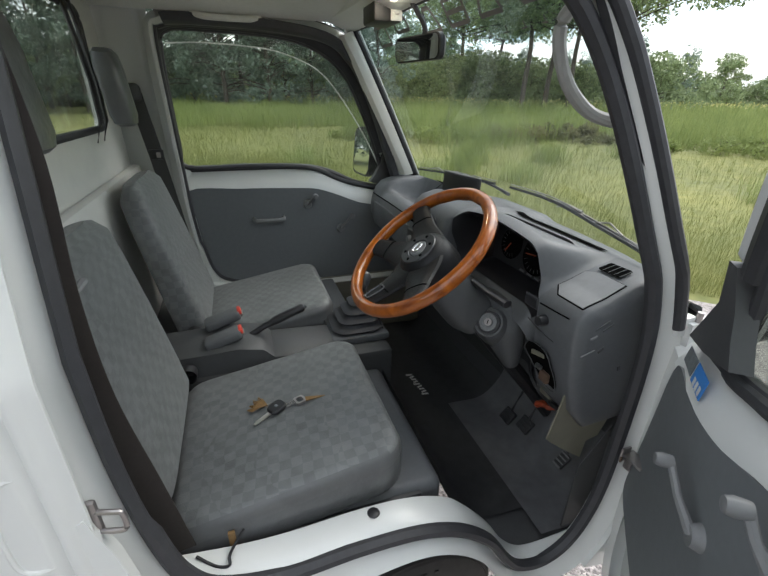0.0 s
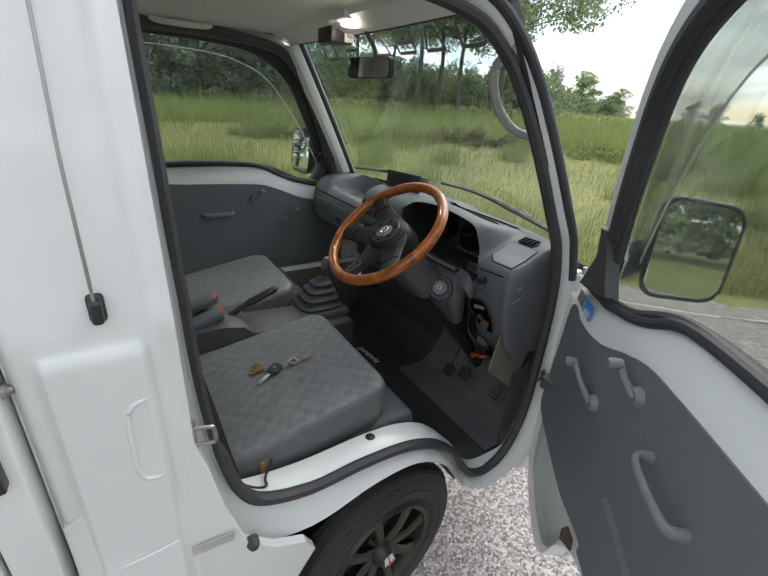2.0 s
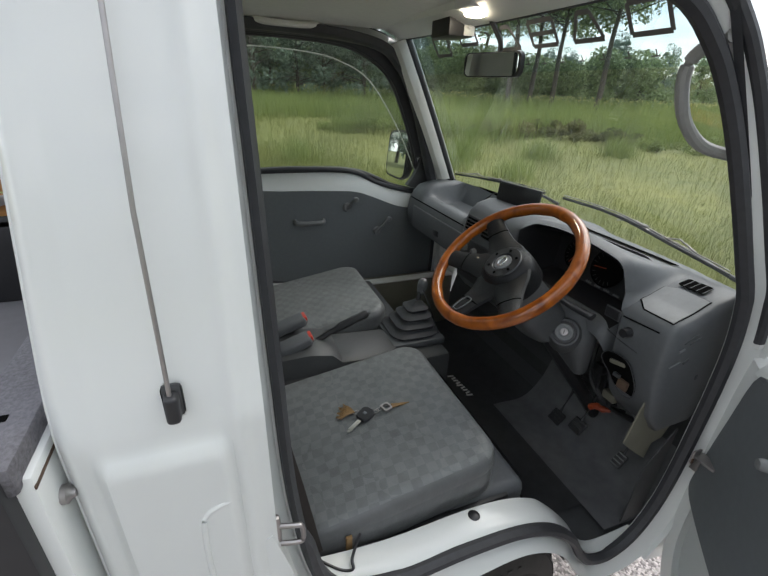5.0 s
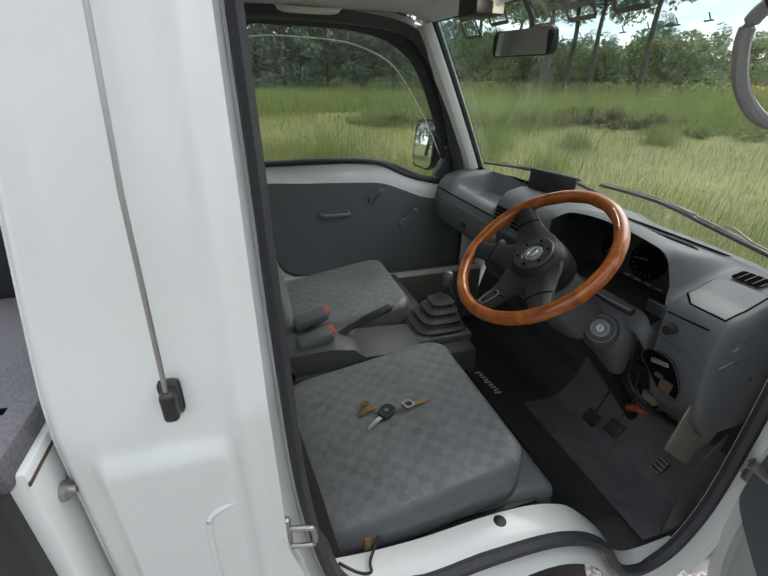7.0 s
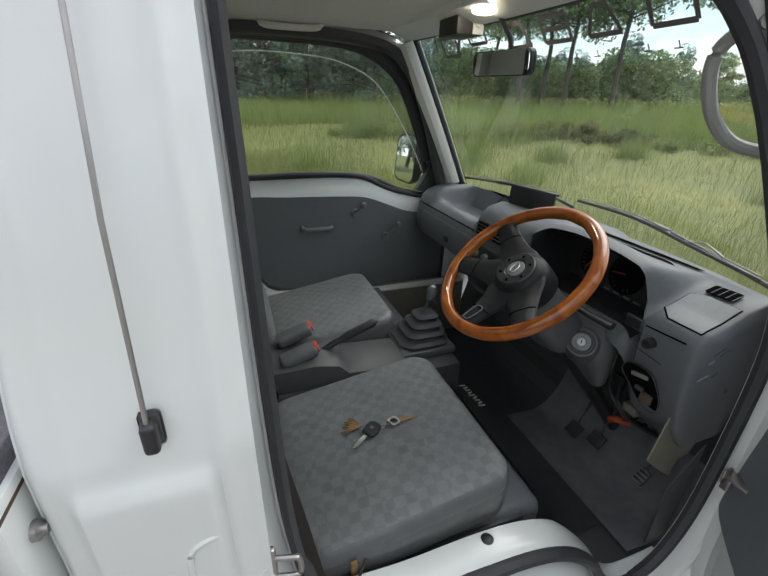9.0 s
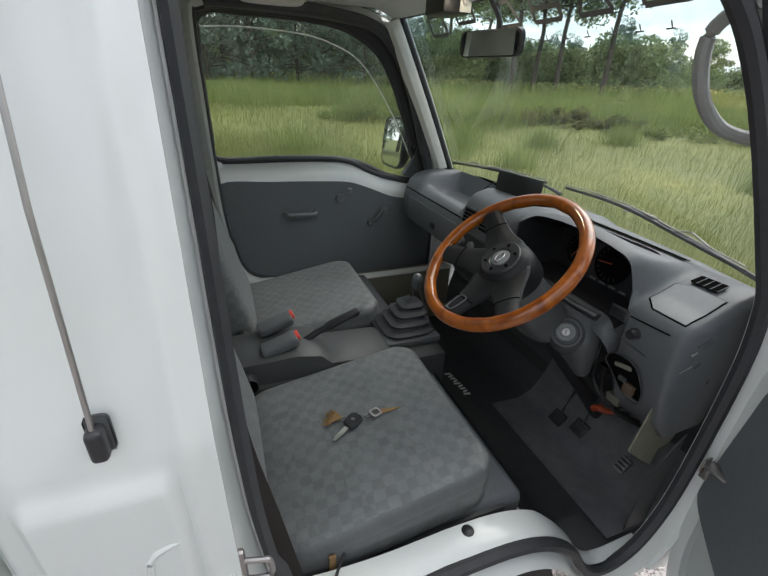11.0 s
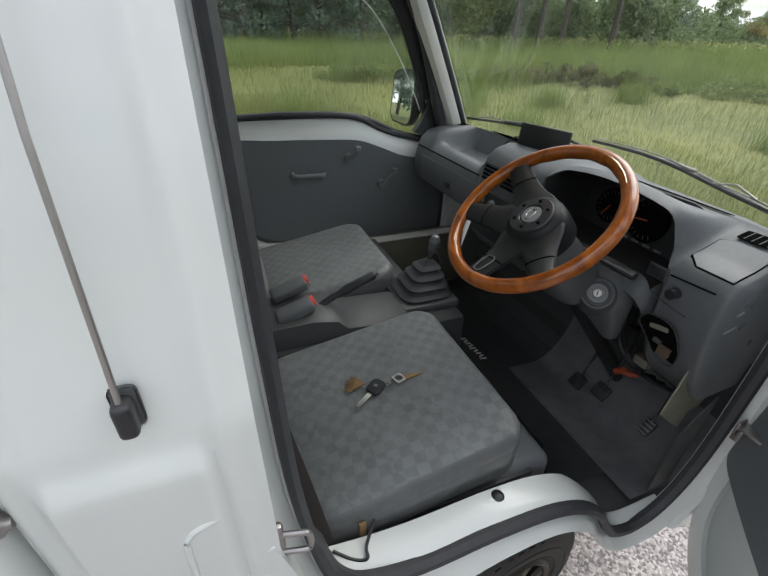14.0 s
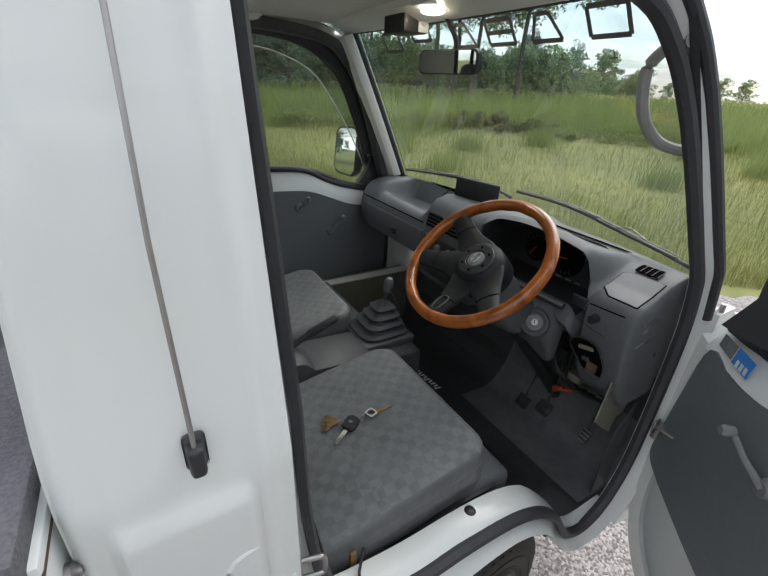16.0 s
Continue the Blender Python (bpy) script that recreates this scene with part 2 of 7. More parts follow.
def cloth_material(name, colour, weave):
    """Seat cloth: a woven check with worn, soft patches."""
    m = material(name, colour, 0.50, 0, 0.24, 34, 7, sheen=0.1)
    n, l = m.node_tree.nodes, m.node_tree.links
    b = n["Principled BSDF"]
    co, mp = n.new("ShaderNodeTexCoord"), n.new("ShaderNodeMapping")
    mp.inputs["Rotation"].default_value = (0, 0, radians(3))
    ch, wv = n.new("ShaderNodeTexChecker"), n.new("ShaderNodeTexNoise")
    ch.inputs["Scale"].default_value = 1 / weave
    ch.inputs[1].default_value, ch.inputs[2].default_value = (1.17, 1.17, 1.16, 1), (0.80, 0.80, 0.81, 1)
    warp = n.new("ShaderNodeMix")
    warp.data_type = "RGBA"
    warp.inputs[0].default_value = 0.022
    l.new(co.outputs["Object"], mp.inputs[0])
    wv.inputs["Scale"].default_value = 9
    l.new(mp.outputs[0], wv.inputs["Vector"])
    l.new(mp.outputs[0], warp.inputs[6])
    l.new(wv.outputs["Color"], warp.inputs[7])
    l.new(warp.outputs[2], ch.inputs[0])
    fade, tn = n.new("ShaderNodeMix"), n.new("ShaderNodeTexNoise")
    fade.data_type = "RGBA"
    tn.inputs["Scale"].default_value = 14
    l.new(co.outputs["Object"], tn.inputs["Vector"])
    l.new(tn.outputs["Fac"], fade.inputs[0])
    l.new(ch.outputs["Color"], fade.inputs[6])
    fade.inputs[7].default_value = (1, 1, 1, 1)
    mul = n.new("ShaderNodeMix")
    mul.data_type, mul.blend_type = "RGBA", "MULTIPLY"
    mul.inputs[0].default_value = 1.0
    src = b.inputs["Base Color"].links[0].from_socket
    l.new(src, mul.inputs[6])
    l.new(fade.outputs[2], mul.inputs[7])
    l.new(mul.outputs[2], b.inputs["Base Color"])
    vo, bp = n.new("ShaderNodeTexVoronoi"), n.new("ShaderNodeBump")
    vo.inputs["Scale"].default_value = 420
    l.new(co.outputs["Object"], vo.inputs["Vector"])
    bp.inputs["Strength"].default_value, bp.inputs["Distance"].default_value = 0.35, 0.001
    l.new(vo.outputs["Distance"], bp.inputs["Height"])
    l.new(bp.outputs[0], b.inputs["Normal"])
    # soft creases
    cm, cn, cb = n.new("ShaderNodeMapping"), n.new("ShaderNodeTexNoise"), n.new("ShaderNodeBump")
    cm.inputs["Scale"].default_value = (2.0, 0.8, 1.0)
    cn.inputs["Scale"].default_value, cn.inputs["Detail"].default_value, cn.inputs["Distortion"].default_value = 5, 1, 0.4
    cb.inputs["Strength"].default_value, cb.inputs["Distance"].default_value = 0.25, 0.014
    l.new(co.outputs["Object"], cm.inputs[0])
    l.new(cm.outputs[0], cn.inputs["Vector"])
    l.new(cn.outputs["Fac"], cb.inputs["Height"])
    l.new(cb.outputs[0], bp.inputs["Normal"])
    return m


CLOTH = cloth_material("grey_checked_seat_cloth", (0.128, 0.136, 0.136), 0.021)
VINYL = material("grey_seat_vinyl", (0.105, 0.109, 0.110), 0.33, 0, 0.14, 30, 6, 0.9, 42)


# ==== mesh helpers
def part(name, bm, mat, parent=None, label="", sharp=35):
    """Links a bmesh, built in the truck's own coordinates, as one mesh under a thing or a part."""
    bmesh.ops.remove_doubles(bm, verts=bm.verts[:], dist=1e-5)
    bmesh.ops.recalc_face_normals(bm, faces=bm.faces[:])
    me = bpy.data.meshes.new(name)
    bm.to_mesh(me)
    bm.free()
    me.materials.append(mat)
    me.polygons.foreach_set("use_smooth", [True] * len(me.polygons))
    me.set_sharp_from_angle(angle=radians(sharp))
    ob = new(name, me)
    if parent is not None:
        ob.parent = parent
        if parent.type == "EMPTY":
            ob.matrix_parent_inverse = Matrix.Translation(-Vector(parent["base"]))
    if label:
        ob["label"] = label
    return ob


def thing(name, base, label, category, group="", kind=""):
    ob = new(name)
    ob.empty_display_size = 0.05
    ob["base"] = tuple(base)
    ob.location = base
    return tagged(ob, label, category, group, kind)


def merge(*bms):
    out = bms[0]
    for b in bms[1:]:
        me = bpy.data.meshes.new("tmp")
        b.to_mesh(me)
        b.free()
        out.from_mesh(me)
        bpy.data.meshes.remove(me)
    return out


def moved(bm, m):
    bmesh.ops.transform(bm, matrix=m, verts=bm.verts[:])
    return bm


def mirrored(bm, on=True):
    """The same shape on the truck's other side."""
    if on:
        for v in bm.verts:
            v.co.y = WIDE - v.co.y
    return bm


WIDE = 1.44


def rbox(x0, x1, y0, y1, z0, z1, r=0.006, seg=2):
    bm = bmesh.new()
    bmesh.ops.create_cube(bm, size=1.0)
    for v in bm.verts:
        v.co = Vector(((x0 + x1) / 2 + v.co.x * (x1 - x0), (y0 + y1) / 2 + v.co.y * (y1 - y0), (z0 + z1) / 2 + v.co.z * (z1 - z0)))
    if r:
        bmesh.ops.bevel(bm, geom=bm.edges[:], offset=r, segments=seg, profile=0.5, affect="EDGES")
    return bm


def smooth(pts, per=6, closed=False):
    """A Catmull-Rom curve through the points."""
    pts = [Vector(p) for p in pts]
    n, out = len(pts), []
    for i in range(n if closed else n - 1):
        if closed:
            a, b, c, d = pts[i - 1], pts[i], pts[(i + 1) % n], pts[(i + 2) % n]
        else:
            a, b, c, d = pts[max(i - 1, 0)], pts[i], pts[i + 1], pts[min(i + 2, n - 1)]
        for k in range(per):
            t = k / per
            out.append(0.5 * (2 * b + (c - a) * t + (2 * a - 5 * b + 4 * c - d) * t * t + (3 * b - a - 3 * c + d) * t ** 3))
    if not closed:
        out.append(pts[-1])
    return out


def loft(rings, ring_closed=True, path_closed=False, caps=True):
    bm = bmesh.new()
    vs = [[bm.verts.new(p) for p in ring] for ring in rings]
    m, k = len(vs), len(vs[0])
    for i in range(m if path_closed else m - 1):
        a, b = vs[i], vs[(i + 1) % m]
        for j in range(k if ring_closed else k - 1):
            bm.faces.new((a[j], a[(j + 1) % k], b[(j + 1) % k], b[j]))
    if caps and ring_closed and not path_closed:
        bm.faces.new(vs[0][::-1])
        bm.faces.new(vs[-1])
    return bm


def tube(pts, r, n=8, closed=False, squash=1.0, up=(0, 0, 1)):
    """A round or flattened bar along a line of points. r: one radius or one for each point."""
    pts = [Vector(p) for p in pts]
    rings, m = [], len(pts)
    for i, p in enumerate(pts):
        a = pts[i - 1] if i or closed else p
        b = pts[(i + 1) % m] if i < m - 1 or closed else p
        d = (b - a).normalized()
        u = Vector(up)
        if abs(d.dot(u)) > 0.95:
            u = Vector((1, 0, 0))
        s = d.cross(u).normalized()
        w = s.cross(d).normalized()
        q = r[i] if isinstance(r, (list, tuple)) else r
        rings.append([p + s * math.cos(2 * math.pi * k / n) * q + w * math.sin(2 * math.pi * k / n) * q * squash for k in range(n)])
    return loft(rings, True, closed)


def lathe(profile, m, n=32):
    """Turns (radius, height) points round the z axis of the pose m."""
    rings = []
    for k in range(n):
        a = 2 * math.pi * k / n
        rings.append([Vector((r * math.cos(a), r * math.sin(a), h)) for r, h in profile])
    return moved(loft(rings, False, True, False), m)


def sheet(f, nu, nv, thick=0.0):
    """A curved panel: f(u, v) for u and v from 0 to 1, made solid by its thickness."""
    bm = bmesh.new()
    g = [[bm.verts.new(f(i / nu, j / nv)) for j in range(nv + 1)] for i in range(nu + 1)]
    for i in range(nu):
        for j in range(nv):
            bm.faces.new((g[i][j], g[i + 1][j], g[i + 1][j + 1], g[i][j + 1]))
    if thick:
        bmesh.ops.recalc_face_normals(bm, faces=bm.faces[:])
        bmesh.ops.solidify(bm, geom=bm.faces[:], thickness=thick)
    return bm


def panel(outline, holes, place, thick):
    """A flat cut-out with holes, in two coordinates, put in place by a function and made solid along vector thick."""
    bm = bmesh.new()
    for loop in (outline, *holes):
        vs = [bm.verts.new((p[0], p[1], 0)) for p in loop]
        for i in range(len(vs)):
            bm.edges.new((vs[i - 1], vs[i]))
    bmesh.ops.triangle_fill(bm, use_beauty=True, use_dissolve=False, edges=bm.edges[:])
    base = bm.faces[:]
    got = bmesh.ops.extrude_face_region(bm, geom=base)
    top = {v for v in got["geom"] if isinstance(v, bmesh.types.BMVert)}
    for v in bm.verts:
        p = Vector(place(v.co.x, v.co.y))
        v.co = p + (Vector(thick) if v in top else Vector((0, 0, 0)))
    return bm


def cushion(outline, zb, zt, r=0.03, crown=0.012, tilt=None):
    """A padded slab: rounded outline in x and y, domed top; tilt maps a point to its place."""
    c = sum((Vector(p) for p in outline), Vector((0, 0))) / len(outline)
    rings = []
    steps = 5
    rings.append([(p, zb) for p in outline])
    for k in range(steps + 1):
        a = k / steps * math.pi / 2
        rings.append([(Vector(p) + (c - Vector(p)).normalized() * r * (1 - math.cos(a)), zt - r + r * math.sin(a)) for p in outline])
    for f in (0.8, 0.6, 0.4, 0.2):
        rings.append([(c + (Vector(p) + (c - Vector(p)).normalized() * r - c) * f, zt + crown * (1 - f * f)) for p in outline])
    pts = [[Vector((q[0][0], q[0][1], q[1])) for q in ring] for ring in rings]
    bm = loft(pts, True, False, True)
    if tilt:
        for v in bm.verts:
            v.co = tilt(v.co)
    return bm


def rounded(x0, x1, y0, y1, r, n=5):
    out = []
    for cx, cy, a0 in ((x1 - r, y1 - r, 0), (x0 + r, y1 - r, 90), (x0 + r, y0 + r, 180), (x1 - r, y0 + r, 270)):
        for k in range(n + 1):
            a = radians(a0 + 90 * k / n)
            out.append((cx + r * math.cos(a), cy + r * math.sin(a)))
    return out


def tumble(z):
    """How far the cab's sides lean inwards above the waist."""
    return 0.195 * max(0.0, z - 1.20) if z < 1.72 else 0.101 + (z - 1.72) * 1.2

# ==== the truck's shell
truck = thing("kei_truck", (0.4, 0.72, 0.0), "small white cab-over pickup truck parked on asphalt", "truck")

# the door opening, seen from the side: x forward, z up
OPENING = [(0.003, 1.64), (0.003, 1.40), (0.005, 1.20), (0.011, 1.02), (0.03, 0.86), (0.055, 0.775), (0.10, 0.728), (0.20, 0.702), (0.34, 0.708), (0.46, 0.700), (0.55, 0.665), (0.625, 0.600),
           (0.675, 0.520), (0.72, 0.468), (0.785, 0.448), (0.85, 0.475), (0.895, 0.545), (0.922, 0.66), (0.928, 0.85), (0.922, 1.03), (0.900, 1.14), (0.852, 1.265), (0.812, 1.365), (0.772, 1.455), (0.728, 1.535), (0.672, 1.605), (0.585, 1.660), (0.40, 1.685), (0.12, 1.690), (0.025, 1.680)]
# how wide the painted flange outside the seal is, at the same points
FLANGE = [0.033, 0.037, 0.037, 0.037, 0.036, 0.055, 0.085, 0.088, 0.056, 0.038, 0.034, 0.034, 0.033, 0.032, 0.045, 0.07, 0.06, 0.05, 0.05, 0.05, 0.045, 0.042, 0.040, 0.038, 0.038, 0.038, 0.04, 0.045, 0.045, 0.035]


def opening(per=5):
    pts = smooth([(x, 0, z) for x, z in OPENING], per, True)
    wide = [v.x for v in smooth([(w, 0, 0) for w in FLANGE], per, True)]
    out = []
    for i, p in enumerate(pts):
        d = (pts[(i + 1) % len(pts)] - pts[i - 1]).normalized()
        out.append((p, Vector((d.z, 0, -d.x)), wide[i]))
    return out


def ring_along(section, far):
    """A profile of (outwards, y) points carried round the door opening."""
    rings = []
    for p, out, w in opening():
        # the pillar behind the seat carries a slimmer lip
        slim = 0.007 if out.x < -0.8 and p.z > 0.9 else 0.0
        rings.append([p + out * (a * w if rel else a + (slim if a < -0.004 else 0.0)) + Vector((0, y + tumble(p.z), 0)) for a, y, rel in section])
    return mirrored(loft(rings, False, True, False), far)


for far in (False, True):
    deep = 0.095 if far else 0.071
    flange = [(-0.006, deep, 0), (-0.006, deep - 0.003, 0), (-0.005, 0.066, 0), (0.0, 0.060, 0), (0.010, 0.058, 0), (0.35, 0.052, 1), (0.75, 0.040, 1), (0.95, 0.030, 1), (1.0, 0.033, 1), (1.0, 0.06, 1), (0.3, deep, 1), (-0.006, deep, 0)]
    part("door_frame", ring_along(flange, far), WHITE, truck)
    seal = [(-0.006, 0.070, 0), (-0.014, 0.066, 0), (-0.016, 0.056, 0), (-0.011, 0.045, 0), (-0.002, 0.042, 0), (0.005, 0.046, 0), (0.007, 0.054, 0), (0.005, 0.062, 0)]
    part("door_seal", ring_along(seal, far), RUBBER, truck, "black rubber door seal")

    lining = [(-0.008, 0.060, 0), (-0.013, 0.072, 0), (-0.012, 0.092, 0), (-0.004, 0.104, 0), (0.018, 0.107, 0), (0.021, 0.100, 0)]
    loop = [(p, out) for p, out, w in opening() if p.z > 1.12 and p.x > 0.035]
    cut = max(range(len(loop)), key=lambda i: (loop[i][0] - loop[i - 1][0]).length)
    loop = loop[cut:] + loop[:cut]
    if far:
        part("opening_trim", mirrored(loft([[p + out * (a - 0.030 * max(0.0, out.x)) + Vector((0, y + tumble(p.z), 0)) for a, y, rel in lining] for p, out in loop], False, False, False), far), RUBBER, truck, "black rubber opening trim")

    drip = [p + out * (w - 0.004) + Vector((0, 0.040 + tumble(p.z), 0)) for p, out, w in opening() if p.z > 1.06 and p.x > 0.02]
    start = max(range(len(drip)), key=lambda i: (drip[i] - drip[i - 1]).length)
    part("drip_moulding", mirrored(tube(drip[start:] + drip[:start], 0.012, 10), far), RUBBER, truck, "black drip moulding")


def quarter(u, v):
    """The cab's side behind the door, from the door's edge back to the rear corner."""
    x = -0.014 - u * 0.190
    z = 0.40 + v * 1.40
    y = 0.012 + tumble(z)
    y -= 0.006 * math.exp(-((x + 0.040) / 0.010) ** 2)
    inside = min(max((x + 0.178) / 0.012, 0), 1) * min(max((-0.049 - x) / 0.011, 0), 1)
    f = min(max((1.190 - z) / 0.024, 0), 1)
    y -= 0.011 * inside * f * f * (3 - 2 * f)
    if x < -0.165:
        k = min((-0.165 - x) / 0.039, 1)
        y += 0.004 * k
    if x < -0.19:
        y += ((-0.19 - x) / 0.014) ** 2 * 0.012
    if z < 0.80:
        y -= 0.01 * min((0.80 - z) / 0.1, 1)
    back = 0.03 * max(0, (z - 1.25)) if u > 0.5 else 0.0
    back *= (u - 0.5) * 2 if u > 0.5 else 0
    return Vector((x + back * 2.2, y, z))


for far in (False, True):
    part("quarter_panel", mirrored(sheet(quarter, 60, 140, 0.004), far), WHITE, truck)
    # the return of the rear corner, towards the back wall
    part("corner_post", mirrored(sheet(lambda u, v: quarter(1, v) + Vector((-0.002 - 0.006 * u, u * 0.075, 0)), 4, 40, 0.003), far), WHITE, truck)
    # fender behind the wheel
    part("rear_fender", mirrored(panel([(-0.20, 0.36), (0.105, 0.36), (0.119, 0.468), (0.150, 0.535), (0.186, 0.588), (0.165, 0.625), (0.10, 0.655), (0.045, 0.71), (0.02, 0.80), (0.0, 0.92), (-0.02, 1.0), (-0.20, 0.9)], [], lambda a, b: (a, 0.010 - 0.012 * min(max((0.86 - b) / 0.1, 0), 1), b), (0, 0.02, 0)), far), WHITE, truck)
    part("front_corner", mirrored(panel([(0.99, 0.40), (1.16, 0.42), (1.17, 0.95), (1.05, 1.10), (0.968, 1.10), (0.975, 0.80), (0.97, 0.62), (0.945, 0.50), (0.90, 0.425)], [], lambda a, b: (a, 0.02 + 0.8 * max(0, a - 1.0) ** 2, b), (0, 0.02, 0)), far), WHITE, truck)

# sill shelf under the seat's edge, following the arch down to the floor
SHELF = smooth([(0.02, 0, 0.745), (0.12, 0, 0.728), (0.22, 0, 0.722), (0.36, 0, 0.728), (0.47, 0, 0.718), (0.56, 0, 0.680), (0.64, 0, 0.605), (0.69, 0, 0.530), (0.74, 0, 0.482), (0.80, 0, 0.468), (0.90, 0, 0.470)], 5)
for far in (False, True):
    rows = []
    for p in SHELF:
        k = min(max((p.x - 0.56) / 0.12, 0.0), 1.0)
        rows.append([p + Vector((0, y - k * max(0.0, y - 0.085) * 0.85, dz)) for y, dz in ((0.060, -0.02), (0.064, -0.006), (0.075, 0.0), (0.10, 0.004), (0.121, 0.003), (0.124, -0.06))])
    part("sill", mirrored(loft(rows, False, False, False), far), WHITE, truck)

    # black strip added to darken the gap between cushion and sill
    part("gap_strip", mirrored(rbox(-0.02, 0.50, 0.140, 0.172, 0.655, 0.700, 0.004), far), BLACKPAINT, truck, "black strip added to darken the gap under the seat")

# roof, its lining and the header over the windscreen
part("roof", sheet(lambda u, v: Vector((-0.20 + u * (0.84 + 0.05 * math.sin(math.pi * v)), 0.115 + v * 1.21, 1.735 + 0.05 * math.sin(math.pi * v) ** 0.6 * (1 - 0.3 * (2 * u - 1) ** 4))), 16, 20, 0.012), WHITE, truck)
part("headlining", sheet(lambda u, v: Vector((-0.16 + u * (0.72 + 0.06 * math.sin(math.pi * v)), 0.19 + v * 1.06, 1.716 + 0.03 * (math.sin(math.pi * v) * math.sin(math.pi * u)) ** 0.35)), 24, 24, 0.006), LINING, truck, "grey headlining")


def screen(u, v, lift=0.0):
    """The windscreen: u across from the driver's side, v upwards."""
    y0, y1 = 0.070 + 0.060 * v, WIDE - 0.088 - 0.105 * v
    bow = 1 - (2 * u - 1) ** 2
    x = 0.985 - 0.325 * v + bow * (0.085 - 0.065 * v) + 0.02 * v * (1 - v)
    return Vector((x + lift * 0.83, y0 + (y1 - y0) * u, 1.130 + 0.570 * v + lift * 0.55))


for far in (False, True):
    rings = []
    for k in range(13):
        v = -0.08 + 1.12 * k / 12
        p = screen(1, v) if far else screen(0, v)
        p.y = WIDE - p.y if far else p.y
        reach = 0.046 if far else -0.001
        rings.append([p + Vector(q) for q in ((-0.012, 0.010, -0.006), (-0.018, 0.004, -0.008), (-0.022, -0.012, -0.008), (-0.024, -reach, -0.008), (0.010, -reach, 0.006), (0.012, 0.008, 0.006), (-0.006, 0.012, 0.0))])
    part("windscreen_pillar", mirrored(loft(rings), far), WHITE_IN if far else RUBBER, truck)
    if far:
        trim = []
        for k in range(13):
            p = screen(1, 0.02 + 0.97 * k / 12)
            p.y = WIDE - p.y
            trim.append([p + Vector(q) for q in ((-0.012, 0.010, -0.006), (-0.018, 0.024, -0.008), (-0.030, 0.028, -0.014), (-0.048, 0.022, -0.022), (-0.060, 0.004, -0.026), (-0.058, -0.022, -0.026), (-0.012, -0.02, -0.004))])
        part("pillar_trim", mirrored(loft(trim), far), LINING, truck, "pale grey pillar trim")
    side = 1.0 if far else 0.0
    edge = [screen(side, -0.03 + 1.03 * k / 14) + Vector((-0.004, -0.012 if far else 0.012, 0)) for k in range(15)]
    part("windscreen_seal", tube(edge, 0.011, 8), RUBBER, truck)
header = [[screen(k / 16, 1.0) + Vector(q) for q in ((0.004, 0, -0.014), (-0.03, 0, -0.012), (-0.10, 0, 0.012), (-0.11, 0, 0.03), (-0.02, 0, 0.05), (0.015, 0, 0.03))] for k in range(17)]
part("windscreen_header", loft(header), WHITE_IN, truck)
part("windscreen_seal", tube([screen(k / 20, 0.985) + Vector((-0.004, 0, 0)) for k in range(21)], 0.008, 8), RUBBER, truck)
cowl = [[screen(k / 20, -0.02) + Vector(q) for q in ((-0.03, 0, -0.01), (0.0, 0, 0.008), (0.03, 0, -0.004), (0.10, 0, -0.06), (0.12, 0, -0.30), (0.06, 0, -0.62), (0.0, 0, -0.64))] for k in range(21)]
part("nose_panel", loft(cowl, False, False, False), WHITE, truck)
glass = part("windscreen", sheet(screen, 24, 16), LENS, truck, "clear windscreen with wiper smears")
glass.visible_shadow = False
band = part("shade_band", sheet(lambda u, v: screen(0.012 + 0.976 * u, 0.785 + 0.19 * v, -0.002), 24, 5), SHADE, glass, "blue-green shade band")
band.visible_shadow = False

SMEAR = glass_material("wiper_smear", (1.0, 1.0, 1.0), 0.0, 0.30)
streak = smooth([(0.515, 0.80, 0), (0.545, 0.70, 0), (0.60, 0.58, 0), (0.69, 0.45, 0), (0.845, 0.295, 0)], 6)
wipe = [[screen(p.x + s * 0.016 * (1 - 0.75 * k / 24), p.y, -0.004) for s in (-1, -0.3, 0.3, 1)] for k, p in enumerate(streak)]
haze = part("smear", loft(wipe, False, False, False), SMEAR, glass, "pale curved wiper smear")
haze.visible_shadow = False

# back wall with its window
BACK = -0.165
part("back_wall", panel([(0.03, 0.55), (WIDE - 0.03, 0.55), (WIDE - 0.05, 1.2), (WIDE - 0.13, 1.74), (0.13, 1.74), (0.05, 1.2)], [rounded(0.24, WIDE - 0.30, 1.375, 1.68, 0.04)], lambda a, b: (BACK - 0.004, a, b), (-0.018, 0, 0)), WHITE_IN, truck)
part("back_wall_ledge", rbox(BACK - 0.004, BACK + 0.03, 0.06, WIDE - 0.06, 0.6, 1.235, 0.012), WHITE_IN, truck)
part("rear_window_seal", tube([(BACK - 0.002, a, b) for a, b in rounded(0.24, WIDE - 0.30, 1.375, 1.68, 0.04)], 0.010, 8, True), RUBBER, truck)
rg = part("rear_window", panel(rounded(0.235, WIDE - 0.295, 1.37, 1.685, 0.04), [], lambda a, b: (BACK - 0.012, a, b), (-0.003, 0, 0)), SIDEGLASS, truck)
rg.visible_shadow = False

